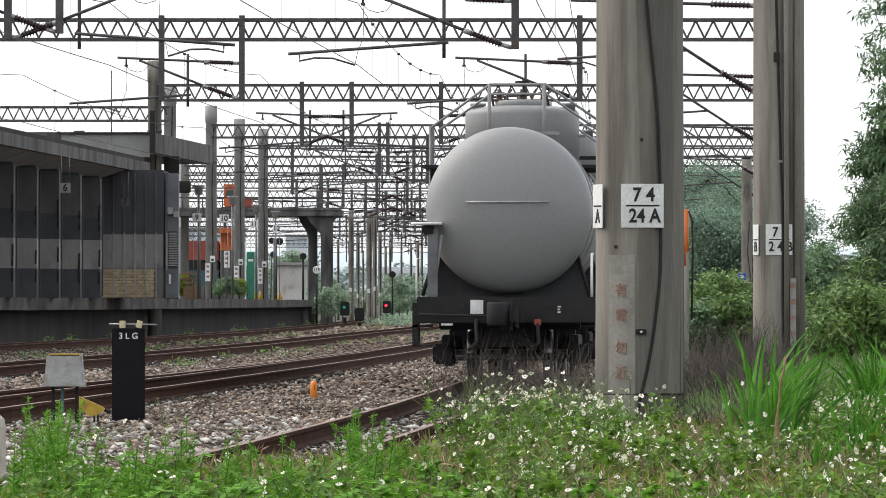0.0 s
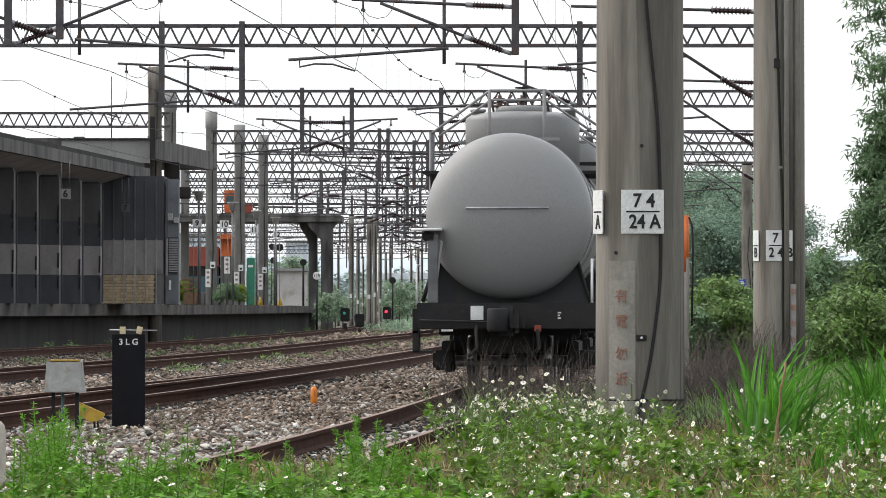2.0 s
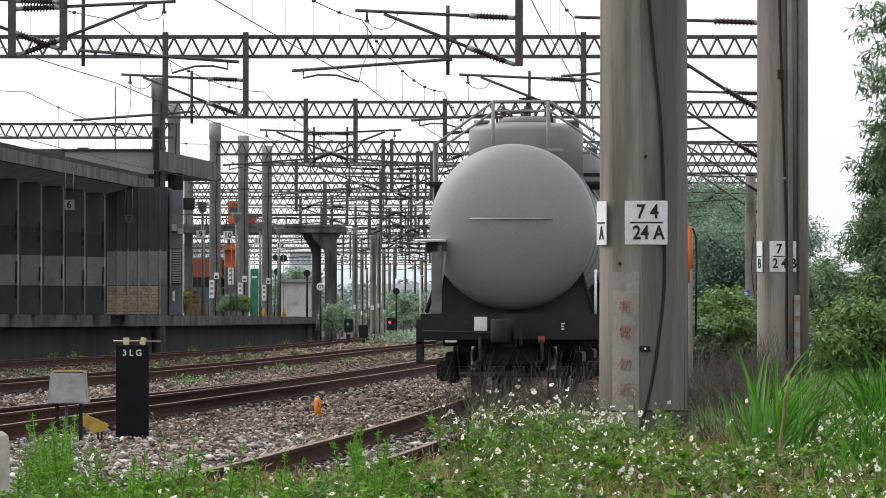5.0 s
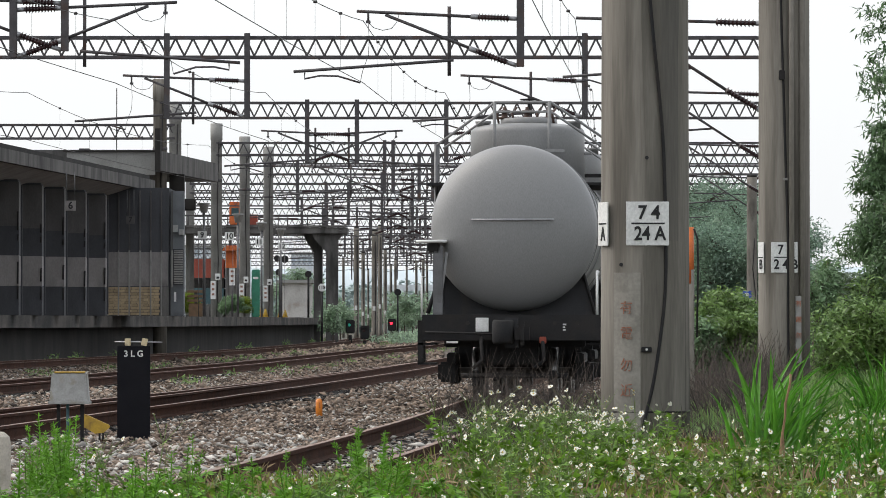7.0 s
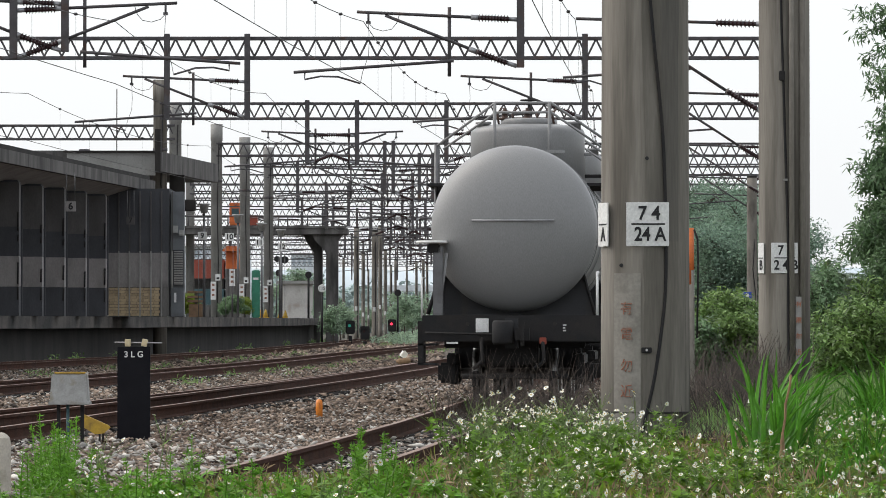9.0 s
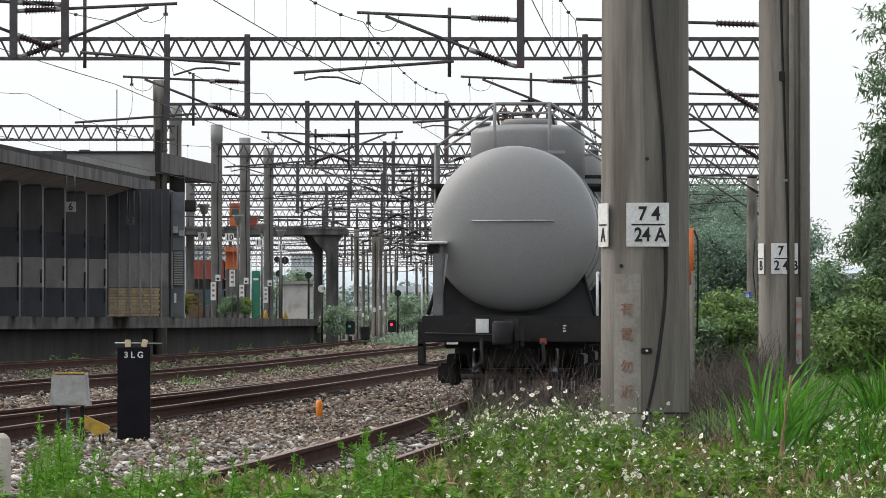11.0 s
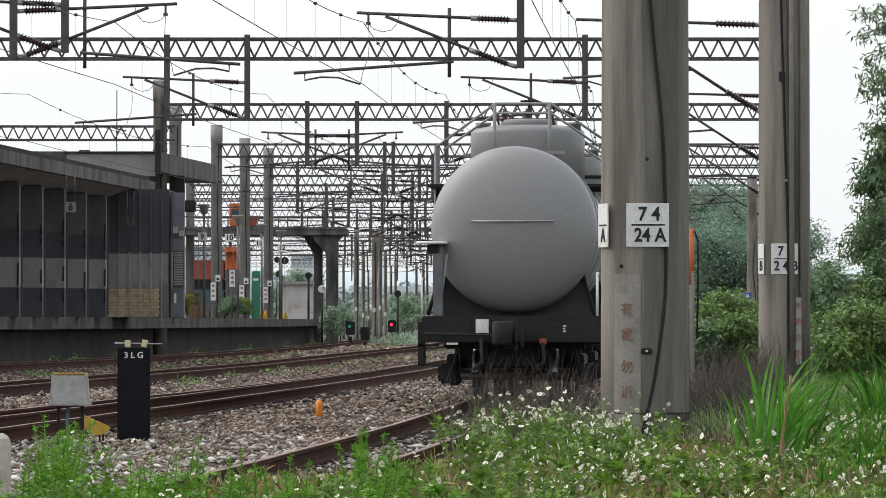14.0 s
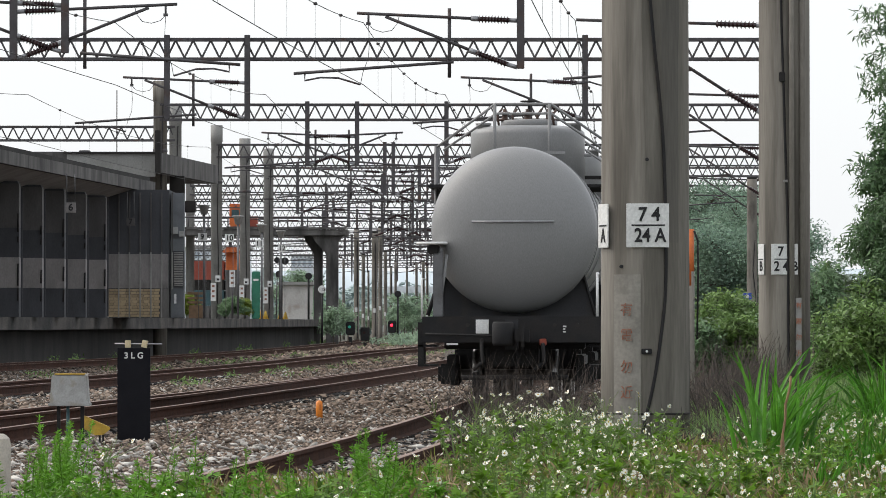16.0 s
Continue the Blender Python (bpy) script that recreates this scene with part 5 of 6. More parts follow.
def container(x0, x1, d, z0, z1, material, label):
    t = thing("freight_container", label, "container", pose(x0, d, z0), "freight containers")
    w, h = x1 - x0, z1 - z0
    part("body", box(B(), 0.03, w - 0.03, 0.03, 6.0, 0.03, h - 0.03), material, t)
    n = max(4, int(w / 0.3))
    me = mesh_of("corrugation", box(B(), -0.06, 0.06, 0.0, 0.05, 0.08, h - 0.08), material)
    for i in range(n):
        part("corrugation", me, material, t, at=pose((i + 0.5) * w / n, -0.01, 0))
    for z in (0, h - 0.14):
        part("frame_rail", box(B(), 0, w, -0.03, 0.1, z, z + 0.14), material, t)


container(-17.05, -14.60, 338, 2.3, 3.35, M_TEAL, "teal freight container low behind the platform")
container(-17.05, -14.60, 338, 4.05, 5.30, M_RED, "rust red freight container behind the platform")
# dark block added to fill the stack below the red container
container(-17.05, -14.60, 338, 3.354, 4.046, M_CONCDK, "dark filler block between freight containers")
container(-17.05, -14.60, 338, -0.4, 2.296, M_CONCMD, "grey lower freight container behind the platform")
container(-14.55, -13.63, 338, -0.4, 4.70, M_CONCMD, "grey freight container behind the platform masts")
container(-14.55, -13.63, 338, 4.704, 5.85, M_ORANGE, "orange freight container behind the platform")
rs = thing("red_roofed_shed", "small orange roofed shed beyond the platform", "shed", pose(-14.1, 337, 5.854))
bm = B()
pr = [(-0.62, 0.0), (0.62, 0.0), (0.34, 0.32), (-0.34, 0.32)]
fa, fb = [bm.verts.new((x, 0.0, z)) for x, z in pr], [bm.verts.new((x * 0.8, 5.0, z)) for x, z in pr]
bm.faces.new(fa)
bm.faces.new(fb[::-1])
for i in range(4):
    bm.faces.new((fa[i], fb[i], fb[(i + 1) % 4], fa[(i + 1) % 4]))
part("roof", bm, M_ORANGE, rs)
part("ridge_cap", box(B(), -0.36, 0.36, -0.02, 0.1, 0.324, 0.36), M_RED, rs)
for k in range(4):
    part("roof_rib", tube(B(), (-0.45 + 0.3 * k, -0.01, 0.0), (-0.27 + 0.18 * k, -0.01, 0.32), 0.02, n=4), M_RED, rs)
# a gantry crane's orange cabin on lattice legs
gc = thing("yard_crane", "orange yard crane cabin on steel legs beyond the station", "crane", pose(-14.05, 346, 0))
part("cabin", box(B(), -0.55, 0.65, 0, 2.5, 7.75, 9.3, 0.05), M_ORANGE, gc, "weathered orange cabin")
part("cabin_window", box(B(), -0.4, 0.1, -0.03, 0.02, 8.4, 8.9), M_TEAL, gc)
part("walkway", box(B(), -0.75, 1.3, -0.3, 2.6, 7.55, 7.74), M_STEEL, gc)
part("side_cabin", box(B(), 0.7, 1.35, 0.2, 2.2, 7.75, 8.45, 0.03), M_RED, gc)
for x in (-0.5, 0.6):
    part("leg", box(B(), x - 0.1, x + 0.1, 0.4, 0.7, -0.3, 7.55), M_STEEL, gc)

gp = thing("advertising_stand", "tall green advertising panel on the platform", "panel", pose(-8.865, 240, P_TOP))
part("board", box(B(), -0.187, 0.187, -0.1, 0.1, 0, 3.61 - P_TOP, 0.03), M_GREENP, gp)
part("legend_bar", box(B(), -0.12, 0.12, -0.115, -0.1, 3.155 - P_TOP, 3.262 - P_TOP), M_WHITE, gp)


def notice(x, d, y0, y1, w, label):
    t = thing("mast_notice", label, "notice", pose(x, d, y0), "white notices on the platform masts")
    part("sheet", box(B(), -w / 2, w / 2, -0.02, 0.02, 0, y1 - y0, 0.004), M_WHITE, t)
    for k in range(3 if y1 - y0 > 0.5 else 1):
        z = (y1 - y0) * (0.2 + 0.28 * k)
        part("marking_bar", box(B(), -w * 0.25, w * 0.25, -0.026, -0.02, z, z + 0.1), M_FADED if y1 - y0 > 0.5 else M_INK, t)


for px, d in ((383, 239), (433, 256), (475, 271)):
    xx = (px - 784) * d / 8961
    notice(xx - 0.14, d - 0.24, P_TOP + 0.85, P_TOP + 1.7, 0.24, "white notice with red marks on a platform mast")
    notice(xx + 0.08, d - 0.24, P_TOP + 1.75, P_TOP + 2.05, 0.24, "small white number plate on a platform mast")
notice(-9.657, 232, 2.805, 3.582, 0.259, "white name board on a slim post")
solo("sign_post", tube(B(), (-9.657, 232.08, P_TOP), (-9.657, 232.08, 3.582), 0.04), M_STEEL, "slim grey post behind a name board", "post")


def platform_bench(x, d):
    t = thing("planter_box", "brown slatted planter stand on the platform", "planter", pose(x, d, P_TOP))
    part("stand", box(B(), -0.3, 0.3, -0.2, 0.2, 0.0, 0.55, 0.02), M_YELLOWBR, t)
    for z in (0.62, 0.8, 1.0):
        part("slat", box(B(), -0.35, 0.35, -0.22, 0.22, z, z + 0.1, 0.01), M_YELLOWBR, t)
    part("post", box(B(), -0.06, 0.06, -0.06, 0.06, 0, 1.1), M_CONCMD, t)


platform_bench(-10.339, 212)


def cone(x, d):
    t = thing("traffic_cone", "small dull yellow cone standing on the platform", "cone", pose(x, d, P_TOP), "platform cones")
    part("body", lathe(B(), [(0.15, 0.03), (0.04, 0.42), (0.02, 0.44)], 16), M_YELLOW, t)
    part("foot", box(B(), -0.18, 0.18, -0.18, 0.18, 0, 0.04, 0.01), M_YELLOW, t)


cone(-9.163, 255)
cone(-9.181, 262)
cone(-8.999, 280)
cone(-8.811, 283)


def far_building(name, label, x0, x1, d, z1, material, floors, cols, z0=-0.4, pitch=0.0):
    t = thing(name, label, "building", pose(x0, d, z0), "buildings in the distance")
    w, h = x1 - x0, z1 - z0
    part("wall", box(B(), 0, w, 0, 10, 0, h), material, t)
    part("roof", box(B(), -0.3, w + 0.3, -0.4, 10.3, h, h + 0.25 + pitch), M_CONCLT, t)
    if floors:
        fh, cw = h / floors, w / cols
        me = mesh_of("window", box(B(), -cw * 0.28, cw * 0.28, -0.06, 0.03, -fh * 0.22, fh * 0.22), M_FARWIN)
        for i in range(floors):
            for j in range(cols):
                part("window", me, M_FARWIN, t, at=pose((j + 0.5) * cw, 0, (i + 0.55) * fh))


# apartment walls, windows and the elevated road carry haze in their colour
far_building("apartment_block", "apartment block far beyond the yard, paled for haze", -27.017, -23.201, 900, 13.051, M_FARWALL, 5, 4)
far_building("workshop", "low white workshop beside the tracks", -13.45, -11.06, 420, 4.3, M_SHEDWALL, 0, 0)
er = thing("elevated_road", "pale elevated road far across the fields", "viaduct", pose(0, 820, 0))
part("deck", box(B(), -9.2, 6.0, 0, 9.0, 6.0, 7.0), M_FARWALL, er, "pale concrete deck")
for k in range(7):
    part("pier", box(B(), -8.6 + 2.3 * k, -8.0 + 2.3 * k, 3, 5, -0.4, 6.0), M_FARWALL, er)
far_building("apartment_block", "house rows beyond the containers, paled for haze", -37.808, -26.872, 700, 11.355, M_FARWALL, 6, 10)

fp = thing("mast_plate_post", "far concrete mast foot with a small blue plate", "sign", pose(7.205, 120, 0))
part("plate", box(B(), -0.107, 0.107, -0.02, 0.02, 1.736, 1.896, 0.004), M_BLUE, fp, "blue plate with a pale ring")
part("ring", lathe(B(), [(0.047, -0.035), (0.047, -0.02)], 16, "Y", (0, 0, 1.816)), M_WHITE, fp)
part("post", tube(B(), (0, 0.05, -0.3), (0, 0.05, 1.883), 0.04), M_STEELLT, fp)


# more masts along the yard
for px, d, w, top in ((631, 350, 10, 405), (643, 380, 7, 450), (663, 352, 11, 411), (673, 372, 8, 402), (682, 400, 7, 445), (692, 440, 5, 472), (608, 440, 5, 460), (652, 470, 4, 480), (700, 500, 5, 462), (720, 520, 4, 475), (737, 480, 5, 465), (749, 440, 6, 462), (756, 470, 5, 470)):
    mast("concrete_mast", "far round concrete mast along the yard", (px - 784) * d / 8961, d, -0.3, w * d / 8961 / 2, 1.2 + (570 - top) * d / 8961, w * d / 8961 / 2.2, "far concrete masts")

# hills far behind the yard, with the haze put into their colour
bm = B()
row = []
for i in range(90):
    x = -900 + 20 * i
    h = 27 + 5 * noise.noise((x * 0.006, 2.0, 0)) + 2.5 * noise.noise((x * 0.03, 5.0, 0))
    row.append((bm.verts.new((x, 2500, -1)), bm.verts.new((x, 2540, h)), bm.verts.new((x, 2900, h * 0.9))))
for a, b in zip(row, row[1:]):
    for k in range(2):
        bm.faces.new((a[k], b[k], b[k + 1], a[k + 1])).smooth = True
solo("backdrop", bm, M_RIDGE, "low hills on the horizon, paled for haze", "hills", kind="structure")


# woods in the plain before the hills, coloured as if through haze
def far_wood(d, z_of, x0, x1, n, size, material, label, seed):
    rg = np.random.default_rng(seed)
    pts = []
    for i in range(n):
        x = x0 + (x1 - x0) * rg.random()
        pts.append((x, d + 40 * rg.random(), -0.4 + (z_of(x) + 0.4) * rg.random() ** 0.8))
    tagged(new("far_wood", leaf_mesh("far_wood", pts, 14, (size, size, size * 0.7), size * 0.9, size * 0.55, material, seed, 0.0)), label, "woods", kind="stuff")


# a bee that crosses close before the lens
bee = thing("bee", "small brown bee in flight over the bank", "insect", pose(-0.6, 4.0, 1.17))
part("body", turned(B(), (-0.006, 0, 0), (0.006, 0, 0.001), [(0, 0.0008), (0.2, 0.0024), (0.45, 0.002), (0.55, 0.0026), (0.85, 0.002), (1, 0.0006)]), M_CANE, bee)
part("head", lathe(B(), [(0.0006, -0.0016), (0.0017, -0.0008), (0.0017, 0.0008), (0.0006, 0.0016)], 10, "X", (0.0065, 0, 0.001)), M_VALVE, bee)

# ---- plants ----
def leaf_mesh(name, centres, n_each, spread, length, width, material, seed, droop=0.3, flat=1.0):
    """Many small pointed leaves scattered round the given places (x, y, z), in one mesh."""
    rg = np.random.default_rng(seed)
    c = np.repeat(np.array(centres, float), n_each, axis=0)
    n = len(c)
    off = rg.standard_normal((n, 3))
    off /= np.linalg.norm(off, axis=1)[:, None] + 1e-6
    off *= (rg.random(n) ** 0.5)[:, None] * np.array(spread)
    p = c + off
    a = rg.random(n) * 6.2832
    el = rg.standard_normal(n) * 0.5 - droop
    ax = np.stack([np.cos(a) * np.cos(el), np.sin(a) * np.cos(el) * flat, np.sin(el)], 1)
    up = rg.standard_normal((n, 3)) * 0.6 + np.array([0, -0.3, 1.0])
    sd = np.cross(ax, up)
    sd /= np.linalg.norm(sd, axis=1)[:, None] + 1e-6
    ln = length * (0.6 + 0.8 * rg.random(n))[:, None]
    wd = width * (0.6 + 0.8 * rg.random(n))[:, None]
    nrm = np.cross(sd, ax)
    v = np.stack([p, p + ax * ln * 0.45 + sd * wd * 0.5 + nrm * wd * 0.25, p + ax * ln, p + ax * ln * 0.45 - sd * wd * 0.5 + nrm * wd * 0.25], 1).reshape(-1, 3)
    return quads(name, v, material)


def quads(name, v, material):
    n = len(v) // 4
    me = bpy.data.meshes.new(name)
    me.vertices.add(n * 4)
    me.vertices.foreach_set("co", np.ascontiguousarray(v, dtype=np.float32).reshape(-1))
    me.loops.add(n * 4)
    me.loops.foreach_set("vertex_index", np.arange(n * 4, dtype=np.int32))
    me.polygons.add(n)
    me.polygons.foreach_set("loop_start", np.arange(0, n * 4, 4, dtype=np.int32))
    me.update(calc_edges=True)
    me.materials.append(material)
    return me


def branch_points(rg, base, top, spread, limbs, twigs):
    """Limb lines of a tree and the ends of its twigs."""
    base, top = np.array(base, float), np.array(top, float)
    lines, ends = [], []
    for i in range(limbs):
        f = 0.25 + 0.75 * (i + rg.random()) / limbs
        p = base + (top - base) * f
        a = rg.random() * 6.2832
        r = (0.35 + 0.65 * rg.random()) * (1.15 - 0.6 * abs(f - 0.5))
        q = p + np.array([math.cos(a) * spread[0] * r, math.sin(a) * spread[1] * r, spread[2] * (0.05 + 0.5 * rg.random())])
        lines.append((p, q))
        for k in range(twigs):
            g = 0.35 + 0.65 * rg.random()
            e = p + (q - p) * g + rg.standard_normal(3) * np.array(spread) * 0.16
            lines.append((p + (q - p) * g * 0.8, e))
            ends.append(e)
    return lines, ends


def tree(name, label, x, d, z0, h, spread, limbs, twigs, n_each, leaf, material, seed, trunk=0.12, clump=0.35, category="tree", droop=0.3, group=""):
    t = thing(name, label, category, pose(x, d, z0), group)
    rg = np.random.default_rng(seed)
    lines, ends = branch_points(rg, (0, 0, h * 0.15), (0.05 * h * rg.standard_normal(), 0, h * 0.9), spread, limbs, twigs)
    bm = B()
    tube(bm, (0, 0, -0.2), (0, 0, h * 0.55), trunk, trunk * 0.6, 8)
    tube(bm, (0, 0, h * 0.55), (0.02 * h, 0, h * 0.9), trunk * 0.6, trunk * 0.2, 7)
    part("trunk", bm, M_BARK, t)
    bm = B()
    for p, q in lines:
        tube(bm, p, q, trunk * 0.22, trunk * 0.07, 4, cap=False)
    tagged(part("limb", bm, M_BARK, t), kind="stuff")
    tagged(part("crown", leaf_mesh("crown", ends, n_each, (clump, clump, clump * 0.7), leaf, leaf * 0.33, material, seed + 1, droop), None, t), kind="stuff")
    return t


# far wood behind the right-hand masts, and further trees along the yard; leaves paled for haze
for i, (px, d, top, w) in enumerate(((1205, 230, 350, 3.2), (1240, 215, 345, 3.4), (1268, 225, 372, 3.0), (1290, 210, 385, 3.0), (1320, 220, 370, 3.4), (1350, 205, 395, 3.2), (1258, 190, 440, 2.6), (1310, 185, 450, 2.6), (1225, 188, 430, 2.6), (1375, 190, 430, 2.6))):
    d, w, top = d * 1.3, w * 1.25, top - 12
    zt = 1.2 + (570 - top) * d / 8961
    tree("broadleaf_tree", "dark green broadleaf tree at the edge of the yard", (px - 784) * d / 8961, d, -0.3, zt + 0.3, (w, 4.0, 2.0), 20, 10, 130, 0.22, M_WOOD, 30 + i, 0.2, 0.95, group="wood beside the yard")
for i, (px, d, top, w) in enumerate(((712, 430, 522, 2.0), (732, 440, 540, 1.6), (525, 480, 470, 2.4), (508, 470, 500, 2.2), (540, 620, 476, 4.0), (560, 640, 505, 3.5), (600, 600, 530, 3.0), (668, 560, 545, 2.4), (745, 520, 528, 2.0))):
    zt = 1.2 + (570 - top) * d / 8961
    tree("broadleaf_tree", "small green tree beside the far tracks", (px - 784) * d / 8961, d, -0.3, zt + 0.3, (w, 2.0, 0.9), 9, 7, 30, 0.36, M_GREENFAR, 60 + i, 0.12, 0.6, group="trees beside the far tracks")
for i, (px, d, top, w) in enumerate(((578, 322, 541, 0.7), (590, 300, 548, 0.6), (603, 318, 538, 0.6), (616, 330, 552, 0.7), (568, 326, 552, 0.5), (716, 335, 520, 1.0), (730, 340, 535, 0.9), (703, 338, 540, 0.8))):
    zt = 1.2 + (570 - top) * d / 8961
    tree("bush", "green scrub past the end of the platform, paled for haze", (px - 784) * d / 8961, d, -0.3, zt + 0.3, (w, 0.7, 0.6), 9, 7, 30, 0.2, M_GREENFAR, 140 + i, 0.05, 0.35, "bush", group="scrub past the platform end")
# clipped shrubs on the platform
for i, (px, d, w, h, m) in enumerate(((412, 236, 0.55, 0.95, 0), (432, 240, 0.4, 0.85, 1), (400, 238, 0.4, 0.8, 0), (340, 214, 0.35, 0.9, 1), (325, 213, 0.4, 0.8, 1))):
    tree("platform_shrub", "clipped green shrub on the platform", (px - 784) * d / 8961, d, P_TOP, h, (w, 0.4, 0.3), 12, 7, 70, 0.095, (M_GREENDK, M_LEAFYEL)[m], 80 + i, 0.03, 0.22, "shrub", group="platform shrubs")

far_wood(1150, lambda x: 8.5 + 2.5 * noise.noise((x * 0.05, 1, 0)), -75, 15, 900, 2.2, M_PLAINWOOD, "woods on the plain in haze colours", 91)
far_wood(640, lambda x: 3.0 + 2.2 * noise.noise((x * 0.2, 3, 0)), -15, 0.5, 260, 1.1, M_PLAINWOOD, "scrub beyond the yard, paled for haze", 92)
far_wood(760, lambda x: 8.0 + 2.0 * noise.noise((x * 0.2, 3, 0)), -29, -19, 260, 1.3, M_PLAINWOOD, "trees before the far apartment block in haze colours", 93)

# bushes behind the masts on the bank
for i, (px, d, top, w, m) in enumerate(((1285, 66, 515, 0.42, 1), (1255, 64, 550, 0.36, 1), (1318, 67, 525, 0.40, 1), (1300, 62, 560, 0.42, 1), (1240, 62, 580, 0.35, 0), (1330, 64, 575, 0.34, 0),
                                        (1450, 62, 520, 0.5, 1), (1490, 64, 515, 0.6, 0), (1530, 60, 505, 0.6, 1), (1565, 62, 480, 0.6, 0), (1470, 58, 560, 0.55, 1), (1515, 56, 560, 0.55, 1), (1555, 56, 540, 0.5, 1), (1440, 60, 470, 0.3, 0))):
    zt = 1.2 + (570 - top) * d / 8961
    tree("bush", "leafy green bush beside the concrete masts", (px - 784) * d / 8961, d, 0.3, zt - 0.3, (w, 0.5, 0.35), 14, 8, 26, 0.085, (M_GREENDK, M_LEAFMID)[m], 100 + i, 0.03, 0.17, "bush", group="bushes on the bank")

# overhanging bamboo at the edge of the bank
def bamboo(px, d, h, lean, seed):
    t = thing("bamboo", "tall bamboo stem with drooping dark leaf sprays", "bamboo", pose((px - 784) * d / 8961, d, 0.3), "bamboo thicket")
    rg = np.random.default_rng(seed)
    pts = [(lean * (i / 10) ** 2, 0.1 * i / 10, h * i / 10 - 0.3 * h * (i / 10) ** 4 * 0.4) for i in range(11)]
    part("culm", pipe(B(), pts, 0.022, 7), M_CULM, t)
    ends, tw = [], B()
    for i in range(34):
        f = 0.12 + 0.88 * rg.random()
        k = min(9, int(f * 10))
        p = np.array(pts[k]) + (np.array(pts[k + 1]) - np.array(pts[k])) * (f * 10 - k)
        a = rg.random() * 6.28
        q = p + np.array([math.cos(a) * 0.5, math.sin(a) * 0.4, -0.02 - 0.25 * rg.random()]) * (0.5 + 0.7 * rg.random())
        tube(tw, p, q, 0.007, 0.003, 4, cap=False)
        for g in (0.45, 0.7, 1.0):
            ends.append(p + (q - p) * g)
    tagged(part("twig", tw, M_CULM, t), kind="stuff")
    tagged(part("foliage", leaf_mesh("foliage", ends, 46, (0.15, 0.15, 0.12), 0.105, 0.026, M_BAMBOO, seed + 1, 0.55), None, t), kind="stuff")
    return t


BAMBOO = [bamboo(px, d, h, lean, 200 + i) for i, (px, d, h, lean) in enumerate((
    (1621, 62, 3.4, -0.12), (1604, 65, 2.2, -0.15), (1626, 60, 4.4, -0.05), (1638, 63, 5.2, -0.2), (1596, 61, 1.9, -0.1), (1651, 62, 5.8, -0.35), (1616, 64, 2.8, -0.25), (1634, 60, 3.8, -0.1),
    (1606, 63, 1.5, -0.1), (1616, 61, 3.0, 0.0), (1628, 64, 4.8, -0.1), (1612, 62, 2.4, -0.05), (1622, 65, 4.0, -0.15), (1586, 61, 2.7, -0.10), (1584, 63, 2.4, -0.12), (1592, 62, 3.4, -0.1), (1574, 62, 1.3, -0.15)))]

# broad leaf and fronds
def frond_plant(px, d, z, seed):
    t = thing("palm_frond", "feathery grey green palm fronds", "palm", pose((px - 784) * d / 8961, d, 0.3), "palm fronds")
    rg = np.random.default_rng(seed)
    part("stem", tube(B(), (0, 0, 0), (0, 0, z - 0.3), 0.03), M_CULM, t)
    for k in range(7):
        a = rg.random() * 6.28
        ln = 0.55 + 0.3 * rg.random()
        pts = [np.array([math.cos(a) * ln * s, math.sin(a) * ln * s * 0.6, z - 0.3 + 0.35 * s - 0.55 * s * s]) for s in (0, 0.25, 0.5, 0.75, 1.0)]
        v = []
        for p, q in zip(pts, pts[1:]):
            for j in range(5):
                o = p + (q - p) * j / 5
                side = np.array([-math.sin(a), math.cos(a) * 0.6, 0])
                for sgn in (-1, 1):
                    e = o + side * sgn * 0.16 + np.array([0, 0, -0.08]) + (q - p) * 0.5
                    w = (q - p) * 0.06
                    v += [o, (o + e) / 2 + w + (0, 0, 0.01), e, (o + e) / 2 - w]
        part("frond", quads("frond", np.array(v), M_PALM), None, t)


for i, (px, d, y) in enumerate(((1505, 63, 515), (1480, 66, 490), (1530, 62, 500), (1465, 62, 535))):
    frond_plant(px, d, 1.2 + (570 - y) * d / 8961, 240 + i)

bl = thing("banana_leaf", "single broad upright banana leaf", "banana plant", pose(4.714, 64, 0.3))
v = []
for i in range(6):
    a, b = i / 6, (i + 1) / 6
    def at(s, side):
        wd = 0.075 * math.sin(math.pi * min(1, s * 0.92 + 0.06)) ** 0.7
        return np.array([0.17 * s ** 1.3 + side * wd * 0.8, side * wd * 0.4, 1.2 + 0.48 * s - side * wd * 0.5])
    v += [at(a, -1), at(a, 0), at(b, 0), at(b, -1), at(a, 0), at(a, 1), at(b, 1), at(b, 0)]
part("blade", quads("blade", np.array(v), M_LEAFMID), None, bl)
part("stalk", tube(B(), (0, 0, 0), (0, 0, 1.25), 0.02), M_CULM, bl)


